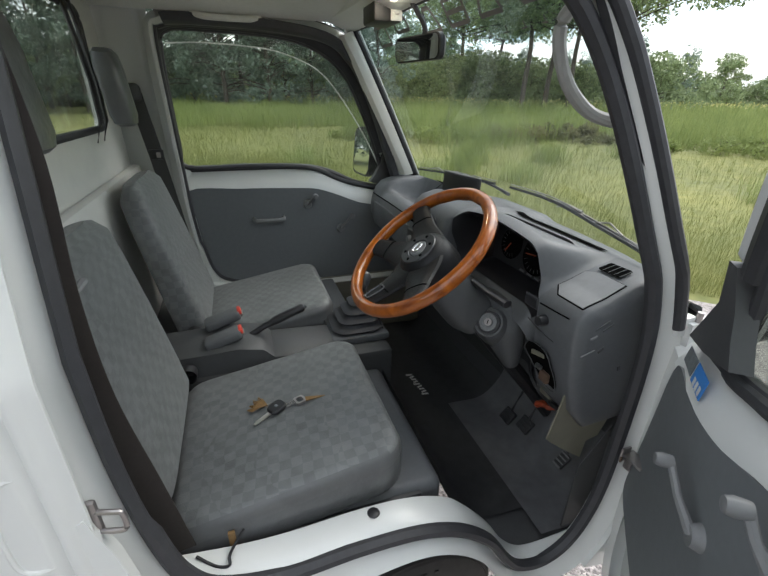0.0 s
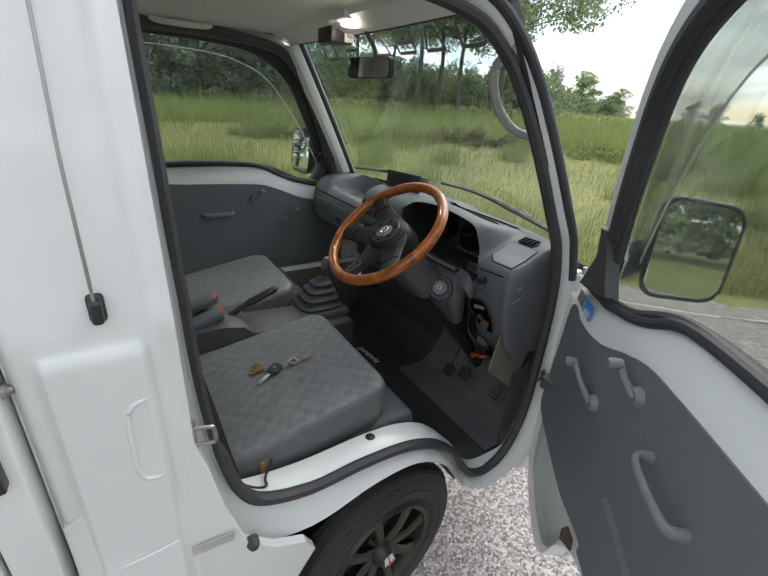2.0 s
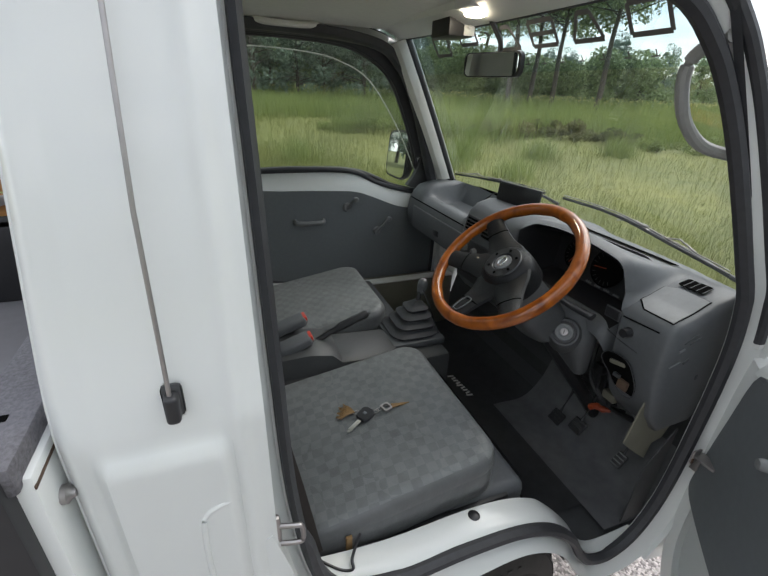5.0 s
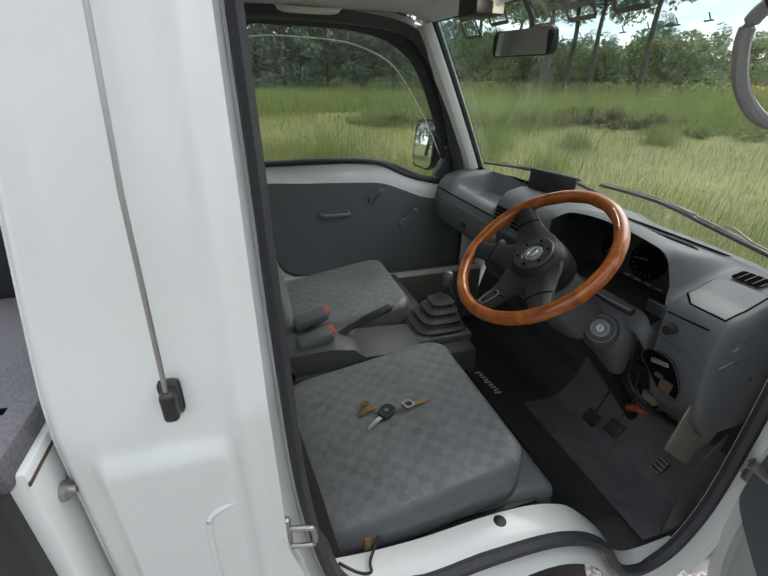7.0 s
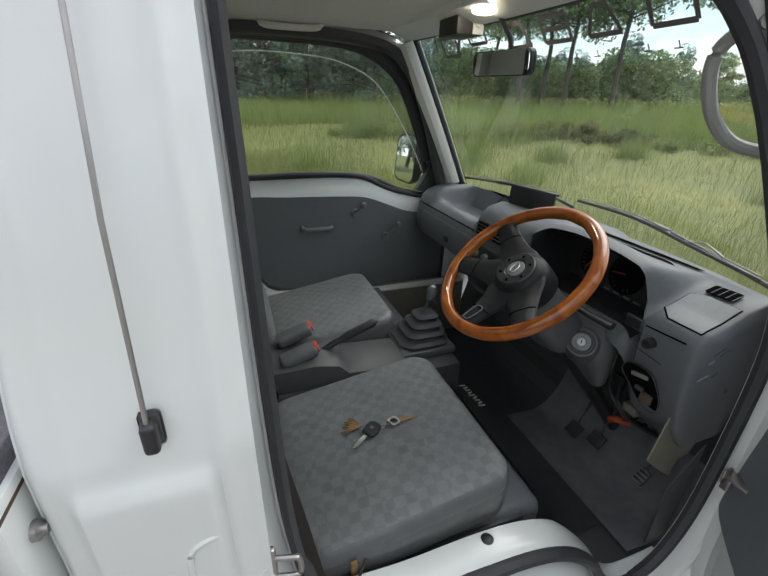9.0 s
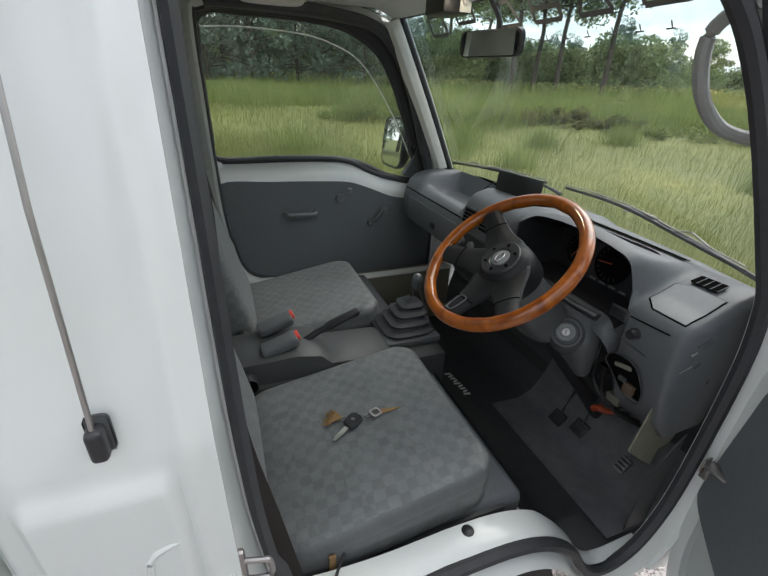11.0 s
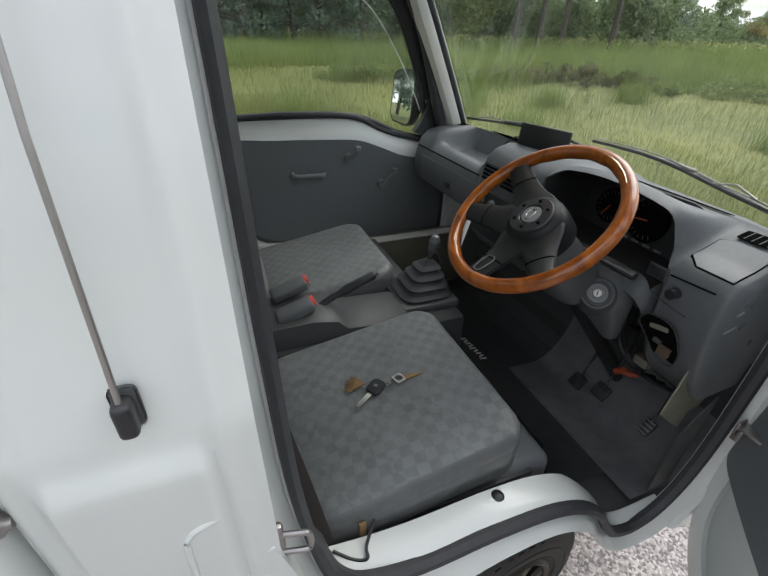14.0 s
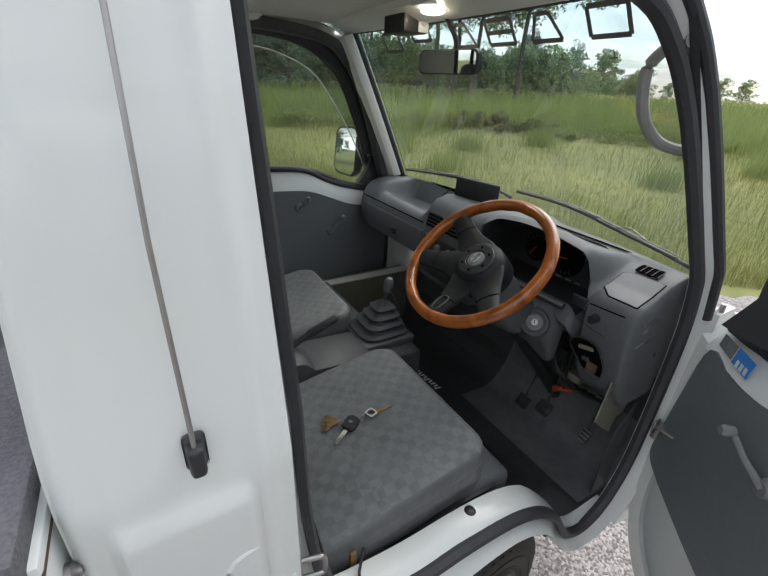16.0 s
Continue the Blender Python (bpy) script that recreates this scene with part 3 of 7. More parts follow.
# floor, seat boxes, firewall
part("cab_floor", rbox(0.69, 1.13, 0.09, WIDE - 0.09, 0.425, 0.452, 0.004), CONSOLE, truck)
part("seat_box", rbox(BACK + 0.02, 0.555, 0.145, 0.60, 0.45, 0.712, 0.025, 4), PLASTIC, truck, "dark grey seat base")
part("seat_box", rbox(BACK + 0.02, 0.555, 0.80, WIDE - 0.17, 0.45, 0.735, 0.012), PLASTIC, truck, "dark grey seat base")
part("tunnel", rbox(BACK + 0.02, 0.60, 0.60, 0.80, 0.45, 0.765, 0.015), CONSOLE, truck, "dark grey centre tunnel")
fire = [[Vector((x, y, z)) for y in (0.07, 0.5, 0.9, WIDE - 0.07)] for x, z in ((0.98, 0.455), (1.05, 0.56), (1.09, 0.70), (1.10, 0.95), (1.06, 1.10))]
part("firewall", loft(fire, False, False, False), CONSOLE, truck)
part("far_sill_wall", rbox(0.40, 0.98, 1.255, 1.335, 0.45, 0.716, 0.008), BEIGE, truck, "beige inner sill wall")
part("far_sill_trim", rbox(0.38, 0.98, 1.252, 1.30, 0.714, 0.722, 0.003), WHITE_IN, truck)

# ==== the doors
HINGE = Vector((0.985, 0.030, 0.0))


def door(far):
    """A front door: built shut; the near one is then swung open about its hinges."""
    base = (HINGE.x, WIDE - HINGE.y if far else HINGE.y, 0.0)
    d = thing("cab_door", base, "shut white passenger door with dark grey card" if far else "open white driver's door with dark grey card", "door", "cab doors")
    fx = lambda bm: mirrored(bm, far)
    fi = lambda bm: mirrored(moved(bm, Matrix.Translation((0, -0.014, 0))), far)
    skin = smooth([(0.985, 0, 1.05), (0.985, 0, 0.75), (0.980, 0, 0.56), (0.945, 0, 0.44), (0.86, 0, 0.37), (0.74, 0, 0.345), (0.675, 0, 0.385), (0.62, 0, 0.50), (0.54, 0, 0.58), (0.40, 0, 0.605), (0.2, 0, 0.61), (0.06, 0, 0.66), (0.02, 0, 0.80), (0.005, 0, 1.0), (0.0, 0, 1.18), (0.24, 0, 1.19), (0.46, 0, 1.185), (0.56, 0, 1.165), (0.65, 0, 1.125), (0.75, 0, 1.095), (0.90, 0, 1.085)], 4, True)
    out = [(p.x, p.z) for p in skin]
    part("outer_skin", fx(panel(out, [], lambda a, b: (a, -0.005 - 0.012 * math.sin(math.pi * min(max((b - 0.45) / 0.75, 0), 1)), b), (0, 0.012, 0))), WHITE, d)
    rings = [[Vector((p.x, y * (0.25 if p.z > 1.07 else 1.0), p.z)) for y in (0.0, 0.03, 0.058, 0.062)] for p in skin]
    cx = Vector((0.5, 0, 0.9))
    for ring, p in zip(rings, skin):
        o = (cx - p).normalized()
        if p.z > 1.07:
            ring += [ring[-1] + o * 0.01, ring[-1] + o * 0.02]
            continue
        ring.append(Vector((p.x, 0.064, p.z)) + o * 0.012)
        ring.append(Vector((p.x, 0.060, p.z)) + o * 0.06)
    part("inner_frame", fi(loft(rings, False, True, False)), WHITE, d)
    # rounded painted shoulder under the window, between the card and the belt seal
    crest = smooth([(0.012, 0, 1.200), (0.10, 0, 1.200), (0.24, 0, 1.201), (0.40, 0, 1.200), (0.518, 0, 1.190), (0.602, 0, 1.166), (0.70, 0, 1.122), (0.79, 0, 1.100), (0.872, 0, 1.088), (0.945, 0, 1.085)], 6)
    foot = smooth([(0.012, 0, 1.118), (0.10, 0, 1.118), (0.24, 0, 1.118), (0.40, 0, 1.114), (0.518, 0, 1.106), (0.602, 0, 1.084), (0.70, 0, 1.044), (0.79, 0, 1.026), (0.872, 0, 1.028), (0.945, 0, 1.028)], 6)
    arch = [[Vector((p.x, 0.0665 - 0.041 * (k / 7) ** 1.1, q.z + (p.z - q.z) * (k / 7) ** 0.70)) for k in range(8)] for p, q in zip(crest, foot)]
    part("belt_shoulder", fi(loft(arch, False, False, False)), WHITE, d)
    part("belt_seal", fi(loft([[Vector((p.x, y, p.z + dz)) for y, dz in ((0.038, -0.008), (0.039, 0.006), (0.032, 0.014), (0.022, 0.015), (0.008, 0.009), (0.004, -0.004))] for p in crest], False, False, False)), RUBBER, d, "black rubber belt seal")
    card = smooth([(0.925, 0, 1.035), (0.955, 0, 0.90), (0.970, 0, 0.72), (0.960, 0, 0.668), (0.90, 0, 0.648), (0.78, 0, 0.632), (0.67, 0, 0.624), (0.60, 0, 0.635), (0.53, 0, 0.645), (0.40, 0, 0.64), (0.2, 0, 0.645), (0.09, 0, 0.69), (0.045, 0, 0.82), (0.02, 0, 1.02), (0.012, 0, 1.125), (0.2, 0, 1.125), (0.42, 0, 1.118), (0.53, 0, 1.108), (0.63, 0, 1.072), (0.72, 0, 1.038), (0.83, 0, 1.022)], 4, True)
    part("door_card", fi(panel([(p.x, p.z) for p in card], [], lambda a, b: (a, 0.060 - 0.003 * math.sin(b * 9), b), (0, 0.007, 0))), PANEL, d, "dark grey door card")
    if not far:
        part("rust_patch", fi(panel([(0.548, 0.585), (0.575, 0.568), (0.606, 0.545), (0.612, 0.575), (0.59, 0.612), (0.556, 0.616)], [], lambda a, b: (a, 0.0655, b), (0, 0.002, 0))), RUST, d, "rust-brown patch in the arch notch")
        part("map_pocket", fi(panel([(0.50, 0.652), (0.14, 0.652), (0.10, 0.74), (0.20, 0.775), (0.33, 0.798), (0.488, 0.832)], [], lambda a, b: (a, 0.068, b), (0, 0.014, 0))), PANEL, d)
    # window frame and glass
    win = smooth([(0.835, 0, 1.105), (0.72, 0, 1.115), (0.62, 0, 1.145), (0.54, 0, 1.185), (0.44, 0, 1.203), (0.24, 0, 1.210), (0.02, 0, 1.212), (0.004, 0, 1.30), (0.006, 0, 1.60), (0.035, 0, 1.668), (0.14, 0, 1.676), (0.40, 0, 1.668), (0.54, 0, 1.632), (0.645, 0, 1.555), (0.735, 0, 1.40), (0.80, 0, 1.25)], 5, True)
    bar, chan = [], []
    first = next(i for i, p in enumerate(win) if p.z > 1.23)
    win = win[first:] + win[:first]
    for i, p in enumerate(win):
        dd = (win[(i + 1) % len(win)] - win[i - 1]).normalized()
        o = Vector((dd.z, 0, -dd.x))
        low = p.z < 1.225 and p.x > 0.03
        t = Vector((0, tumble(p.z), 0))
        if low:
            bar.append([p + t + Vector((0, y, z)) for y, z in ((0.002, -0.016), (0.008, -0.016), (0.008, -0.008), (0.002, -0.008))])
            continue
        rail = 0.046 if far else 0.066
        bar.append([p + t + Vector((0, 0.012, 0)), p + t + Vector((0, 0.024, 0)), p - o * rail + t + Vector((0, 0.044, 0)), p - o * rail + t + Vector((0, 0.004, 0))])
        if p.z < 1.225:
            continue
        wide = 0.022 if not far else 0.041 if p.x > 0.06 else 0.014
        chan.append([p + o * 0.004 + t + Vector((0, 0.020, 0)), p + o * 0.004 + t + Vector((0, 0.040, 0)), p - o * 0.25 * wide + t + Vector((0, 0.050, 0)), p - o * 0.93 * wide + t + Vector((0, 0.050, 0)), p - o * wide + t + Vector((0, 0.030, 0))])
    part("window_frame", fx(loft(bar, True, True, False)), WHITE, d)
    part("window_channel", fx(loft(chan, False, False, False)), RUBBER, d, "black rubber window channel")
    gask = [p + Vector((0, 0.023 + tumble(p.z), 0)) for p in win]
    part("window_seal", fx(tube(gask, 0.011, 8, True)), RUBBER, d)
    g = part("window_glass", fx(panel([(p.x, p.z) for p in win], [], lambda a, b: (a, 0.009 + tumble(b), b), (0, 0.003, 0))), SIDEGLASS, d)
    g.visible_shadow = False
    # clear rain guard along the window's top
    guard = [Vector((x, -0.026 + tumble(z), z)) for x, z in ((0.02, 1.632), (0.15, 1.640), (0.36, 1.630), (0.48, 1.600), (0.56, 1.560), (0.63, 1.49), (0.72, 1.37), (0.80, 1.24), (0.82, 1.20))]
    gr = smooth(guard, 5)
    strip = []
    for i, p in enumerate(gr):
        dd = (gr[min(i + 1, len(gr) - 1)] - gr[max(i - 1, 0)]).normalized()
        o = Vector((-dd.z, 0, dd.x))
        strip.append([p, p + o * 0.050 + Vector((0, -0.006, 0)), p + o * 0.085 + Vector((0, 0.004, 0)), p + o * 0.095 + Vector((0, 0.030, 0))])
    g = part("rain_guard", fx(loft(strip, False, False, False)), GUARD, d, "smoke-grey rain guard")
    g.visible_shadow = False
    part("guard_edge", fx(tube(gr, 0.0025, 6)), PAPER, g)
    # corner sail and mirror
    part("sail", fx(panel([(0.765, 1.128), (0.80, 1.118), (0.86, 1.104), (0.932, 1.096), (0.900, 1.145), (0.872, 1.19), (0.858, 1.262), (0.826, 1.262), (0.812, 1.20), (0.79, 1.16)], [], lambda a, b: (a, 0.020 + tumble(b), b), (0, 0.030, 0))), CONSOLE, d, "dark grey mirror base")
    arm = part("mirror_arm", fx(tube([(0.85, 0.035, 1.165), (0.860, 0.0, 1.175), (0.862, -0.035, 1.20), (0.850, -0.07, 1.23)], [0.024, 0.024, 0.026, 0.022], 12, squash=1.5)), BLACK, d)
    shell = [(a, b * (1 + 0.5 * (0.066 - a) / 0.7)) for a, b in rounded(-0.073, 0.073, -0.100, 0.100, 0.034, 5)]
    m = Matrix.Translation((0.772 if far else 0.786, -0.100, 1.245)) @ Matrix.Rotation(radians(-104), 4, "Z") @ Matrix.Rotation(radians(-6), 4, "X")
    rings = [[Vector((a * k, dd, b * k)) for a, b in shell] for dd, k in ((0.0, 1.0), (0.012, 1.04), (0.04, 0.98), (0.062, 0.75), (0.068, 0.3))]
    housing = part("mirror_housing", fx(moved(loft(rings), m)), BLACK, d)
    part("mirror_rim", fx(moved(tube([(a * 1.0, 0.0, b * 1.0) for a, b in shell], 0.0042, 8, True), m)), BLACK, housing)
    part("mirror_glass", fx(moved(panel([(a * 0.95, b * 0.95) for a, b in shell], [], lambda a, b: (a, -0.004, b), (0, 0.003, 0)), m)), MIRROR, housing, "mirror")
    # pull, window crank and latch lever
    px, pz, ps = (0.248, 0.992, 0.0) if far else (0.302, 0.982, 0.018)
    pull = [(px + 0.122, 0.068, pz + ps), (px + 0.121, 0.090, pz + ps), (px + 0.100, 0.100, pz + ps * 0.8), (px + 0.034, 0.100, pz + ps * 0.3), (px + 0.006, 0.092, pz), (px, 0.068, pz)]
    part("pull_handle", fi(tube(smooth(pull, 5), [(0.0105 - 0.0032 * math.sin(math.pi * k / 25)) * 0.88 for k in range(26)], 10, squash=1.35)), PLASTIC_MID, d)
    for cx, cz, bx, bz in (((0.668, 0.990, 0.622, 0.928), (0.508, 1.086, 0.478, 1.046)) if far else ((0.735, 0.972, 0.652, 0.924), (0.548, 1.092, 0.512, 1.052))):
        base_z = lathe([(0.0, 0.012), (0.015, 0.012), (0.019, 0.0), (0.021, -0.004)], Matrix.Translation((bx, 0.070, bz)) @ Matrix.Rotation(radians(-90), 4, "X"), 20)
        armb = tube([(bx, 0.078, bz), (bx * 0.5 + cx * 0.5, 0.092, bz * 0.5 + cz * 0.5), (cx, 0.098, cz)], [0.0085, 0.006, 0.0062], 8)
        c = part("window_crank", fi(merge(base_z, armb)), PLASTIC_MID, d)
        part("knob", fi(lathe([(0.0, 0.026), (0.009, 0.024), (0.0115, 0.015), (0.010, 0.0), (0.0, 0.0)], Matrix.Translation((cx, 0.096, cz)) @ Matrix.Rotation(radians(-90), 4, "X"), 16)), PLASTIC_MID, c)
    if not far:
        for k, (w, z0, z1, mt) in enumerate(((0.046, 1.054, 1.088, FOIL), (0.052, 1.046, 1.086, BLUE))):
            x = 0.884 - k * 0.055
            lay = lambda a, b, up=0.0: (a, 0.067 + up - 0.004 * max(0.0, (b - 1.05) / 0.035) ** 1.5, b)
            st = part("sticker", fi(panel([(x - w / 2, z0), (x + w / 2, z0 + 0.006), (x + w / 2, z1), (x - w / 2, z1 - 0.003)], [], lambda a, b: lay(a, b), (0, 0.0015, 0))), mt, d, "blue sticker with pale bars" if k else "grey foil label")
            if k:
                for q in range(3):
                    part("bar", fi(panel([(x - 0.020 + 0.013 * q, 1.050), (x - 0.012 + 0.013 * q, 1.051), (x - 0.012 + 0.013 * q, 1.066), (x - 0.020 + 0.013 * q, 1.065)], [], lambda a, b: lay(a, b, 0.0016), (0, 0.0006, 0))), PAPER, st)
    return d


door_near, door_far = door(False), door(True)
door_near.matrix_world = Matrix.Translation(HINGE) @ Matrix.Rotation(radians(50), 4, "Z")

# ==== dashboard
dash = thing("dashboard", (0.9, 0.72, 1.0), "dark grey moulded plastic dashboard below the windscreen", "dashboard")
POD = [(1.0, 1.148), (0.94, 1.166), (0.89, 1.152), (0.84, 1.128), (0.805, 1.118), (0.786, 1.110), (0.776, 1.090), (0.776, 1.040), (0.786, 0.960), (0.815, 0.870), (0.860, 0.815), (0.95, 0.82)]
HOOD = [(1.0, 1.150), (0.93, 1.170), (0.87, 1.188), (0.825, 1.204), (0.792, 1.212), (0.772, 1.204), (0.800, 1.190), (0.905, 1.176), (0.885, 1.068), (0.795, 1.046), (0.780, 1.000), (0.86, 0.93)]
STACK = [(1.0, 1.160), (0.93, 1.182), (0.87, 1.200), (0.81, 1.205), (0.765, 1.192), (0.740, 1.168), (0.728, 1.120), (0.718, 1.060), (0.710, 1.000), (0.720, 0.940), (0.755, 0.900), (0.90, 0.88)]
SHELFP = [(1.0, 1.145), (0.945, 1.168), (0.89, 1.164), (0.84, 1.158), (0.800, 1.146), (0.775, 1.122), (0.760, 1.090), (0.752, 1.050), (0.752, 1.010), (0.765, 0.970), (0.80, 0.945), (0.95, 0.935)]


def blend(p, q, t):
    return [(a[0] + (b[0] - a[0]) * t, a[1] + (b[1] - a[1]) * t) for a, b in zip(p, q)]


def shrink(p, k):
    return [(0.95 + (x - 0.95) * k, 1.02 + (z - 1.02) * k) for x, z in p]


TRAY = list(SHELFP)
TRAY[2], TRAY[3], TRAY[4], TRAY[5] = (0.925, 1.092), (0.862, 1.080), (0.826, 1.110), (0.782, 1.110)
stations = [(0.087, shrink(POD, 0.70)), (0.088, shrink(POD, 0.86)), (0.096, shrink(POD, 0.97)), (0.108, POD), (0.15, POD), (0.20, POD), (0.208, POD), (0.219, blend(POD, HOOD, 0.12)), (0.229, blend(POD, HOOD, 0.45)), (0.240, blend(POD, HOOD, 0.80)), (0.256, blend(POD, HOOD, 0.95)), (0.275, HOOD)]
stations += [(0.305 + 0.037 * k, [(x - 0.012 * math.sin(math.pi * (k + 1) / 7) * (3 <= j <= 5), z + 0.016 * math.sin(math.pi * (k + 1) / 7) * (3 <= j <= 6)) for j, (x, z) in enumerate(HOOD)]) for k in range(6)]
stations += [(0.525, HOOD), (0.545, blend(HOOD, STACK, 0.25)), (0.565, blend(HOOD, STACK, 0.7)), (0.582, STACK), (0.62, STACK), (0.70, STACK), (0.78, STACK), (0.815, STACK), (0.832, blend(STACK, SHELFP, 0.4)), (0.85, blend(STACK, SHELFP, 0.85)), (0.87, SHELFP), (0.885, SHELFP), (0.905, blend(SHELFP, TRAY, 0.75)), (0.93, TRAY), (1.05, TRAY), (1.19, TRAY), (1.225, blend(SHELFP, TRAY, 0.75)), (1.25, SHELFP), (1.30, SHELFP), (1.335, SHELFP), (1.348, shrink(SHELFP, 0.95)), (1.354, shrink(SHELFP, 0.8))]
rings = []
for y, prof in stations:
    bow = 1 - ((y - 0.72) / 0.66) ** 2
    rings.append([Vector((x + 0.075 * bow * min(max((x - 0.85) / 0.15, 0), 1), y, z)) for x, z in prof])
lines = [smooth(line, 3) for line in zip(*rings)]
rings = [list(ring) for ring in zip(*lines)]
moulding = loft(rings, False, False, False)
for ring in (rings[0], rings[-1]):
    moulding.faces.new([moulding.verts.new(p) for p in ring])
part("dash_moulding", moulding, PLASTIC, dash, sharp=60)
# screw holes and clips in the pod's outer end
for x, z, w, h, slope, mt in ((0.838, 1.030, 0.008, 0.0035, 35, CONSOLE), (0.900, 0.975, 0.004, 0.006, 10, CONSOLE), (0.812, 1.062, 0.008, 0.003, 20, PLASTIC_MID), (0.806, 1.028, 0.016, 0.0015, 18, PLASTIC_MID), (0.826, 1.086, 0.017, 0.0015, 28, CONSOLE), (0.842, 1.080, 0.014, 0.0015, 28, CONSOLE)):
    part("clip_slot", moved(rbox(-w, w, -0.0014, 0.0014, -h, h, 0.001, 1), Matrix.Translation((x, 0.0868, z)) @ Matrix.Rotation(radians(-slope), 4, "Y")), mt, dash)


def vent(y0, y1, place, depth, slats, label, parent):
    """A louvre: a flat plate with the box's shade in its black, a rim and slats. place(a, b, c) maps across, up and
    out.
    """
    rim = [rounded(0, 1, 0, 1, 0.12, 3), rounded(0.06, 0.94, 0.1, 0.9, 0.1, 3)]
    v = part("vent", panel(rim[0], [], lambda a, b: place(a, b, 0.001), Vector(place(0, 0, 0.002)) - Vector(place(0, 0, 0.001))), HOLE, parent, label)
    if not depth:
        part("rim", panel(rim[0], [rim[1]], lambda a, b: place(a, b, 0.001), Vector(place(0, 0, 0.003)) - Vector(place(0, 0, 0.001))), PLASTIC, v)
    for k in range(slats):
        t = (k + 0.5) / slats
        bm = bmesh.new()
        q = [bm.verts.new(Vector(place(a, b, c))) for a, b, c in ((t + 0.08, 0.02, 0.0022), (t + 0.13, 0.02, 0.003), (t + 0.13, 0.98, 0.003), (t + 0.08, 0.98, 0.0022))] if depth else [bm.verts.new(Vector(place(a, b, c))) for a, b, c in ((0.06, t - 0.06, 0.001), (0.06, t + 0.06, 0.006), (0.94, t + 0.06, 0.006), (0.94, t - 0.06, 0.001))]
        bm.faces.new(q)
        bmesh.ops.solidify(bm, geom=bm.faces[:], thickness=0.0015)
        part("slat", bm, CONSOLE if depth else PLASTIC, v)
    return v




def dash_top(x, y, up=0.0):
    """The dashboard's upper surface at a place in the plan."""
    k = max(i for i in range(len(rings) - 1) if rings[i][0].y <= y)
    f = (y - rings[k][0].y) / (rings[k + 1][0].y - rings[k][0].y)
    line = [p.lerp(q, f) for p, q in zip(rings[k][:6], rings[k + 1][:6])]
    for p, q in zip(line, line[1:]):
        if q.x <= x <= p.x:
            g = (p.x - x) / (p.x - q.x)
            return Vector((x, y, p.z + (q.z - p.z) * g + up))
    return Vector((x, y, line[0].z + up))


def inlay(name, x0, x1, y0, y1, mat, parent, up, thick, nx=4, ny=12, slant=0.0, label=""):
    """A patch that follows the dashboard's top."""
    return part(name, sheet(lambda u, v: dash_top(x0 + (x1 - x0) * u + slant * v, y0 + (y1 - y0) * v, up), nx, ny, thick), mat, parent, label)


# side vent on the sloping top, and the two in the centre stack
vent(0, 0, lambda a, b, c: dash_top(0.895 + 0.034 * b, 0.136 + 0.056 * (1 - a), 0.003 + c), True, 4, "side air vent", dash)
vent(0, 0, lambda a, b, c: Vector((0.7305 - 0.012 * (1 - b), 0.625 + 0.085 * (1 - a), 1.105 + 0.055 * b)) + Vector((-0.97, 0, 0.2)) * c, False, 5, "centre air vent", dash)
vent(0, 0, lambda a, b, c: Vector((0.7305 - 0.012 * (1 - b), 0.718 + 0.085 * (1 - a), 1.105 + 0.055 * b)) + Vector((-0.97, 0, 0.2)) * c, False, 5, "centre air vent", dash)

# slots are thin black inlays; their dark depth is put into the colour
inlay("defroster_slot", 0.948, 0.974, 0.25, 0.56, HOLE, dash, 0.004, 0.001, 3, 30)
inlay("defroster_slot", 0.985, 0.998, 0.90, 1.14, HOLE, dash, 0.004, 0.001, 3, 24, -0.012)
for k in range(4):
    inlay("corner_slot", 0.925 + 0.009 * k, 0.930 + 0.009 * k, 1.285, 1.325, HOLE, dash, 0.0015, 0.001, 1, 4)
# passenger tray and glove box
part("dash_groove", tube([(0.7605, 0.875, 1.094), (0.7605, 1.10, 1.094), (0.7605, 1.33, 1.094)], 0.0022, 6), HOLE, dash)
part("dash_groove", tube([(0.7535, 0.872, 1.066), (0.7535, 0.872, 0.975)], 0.002, 6), HOLE, dash)
gb = part("glove_box", rbox(0.748, 0.775, 0.86, 1.28, 0.972, 1.068, 0.006), PLASTIC, dash)
part("latch_button", rbox(0.742, 0.752, 1.03, 1.07, 1.00, 1.022, 0.004), BLACK, gb)
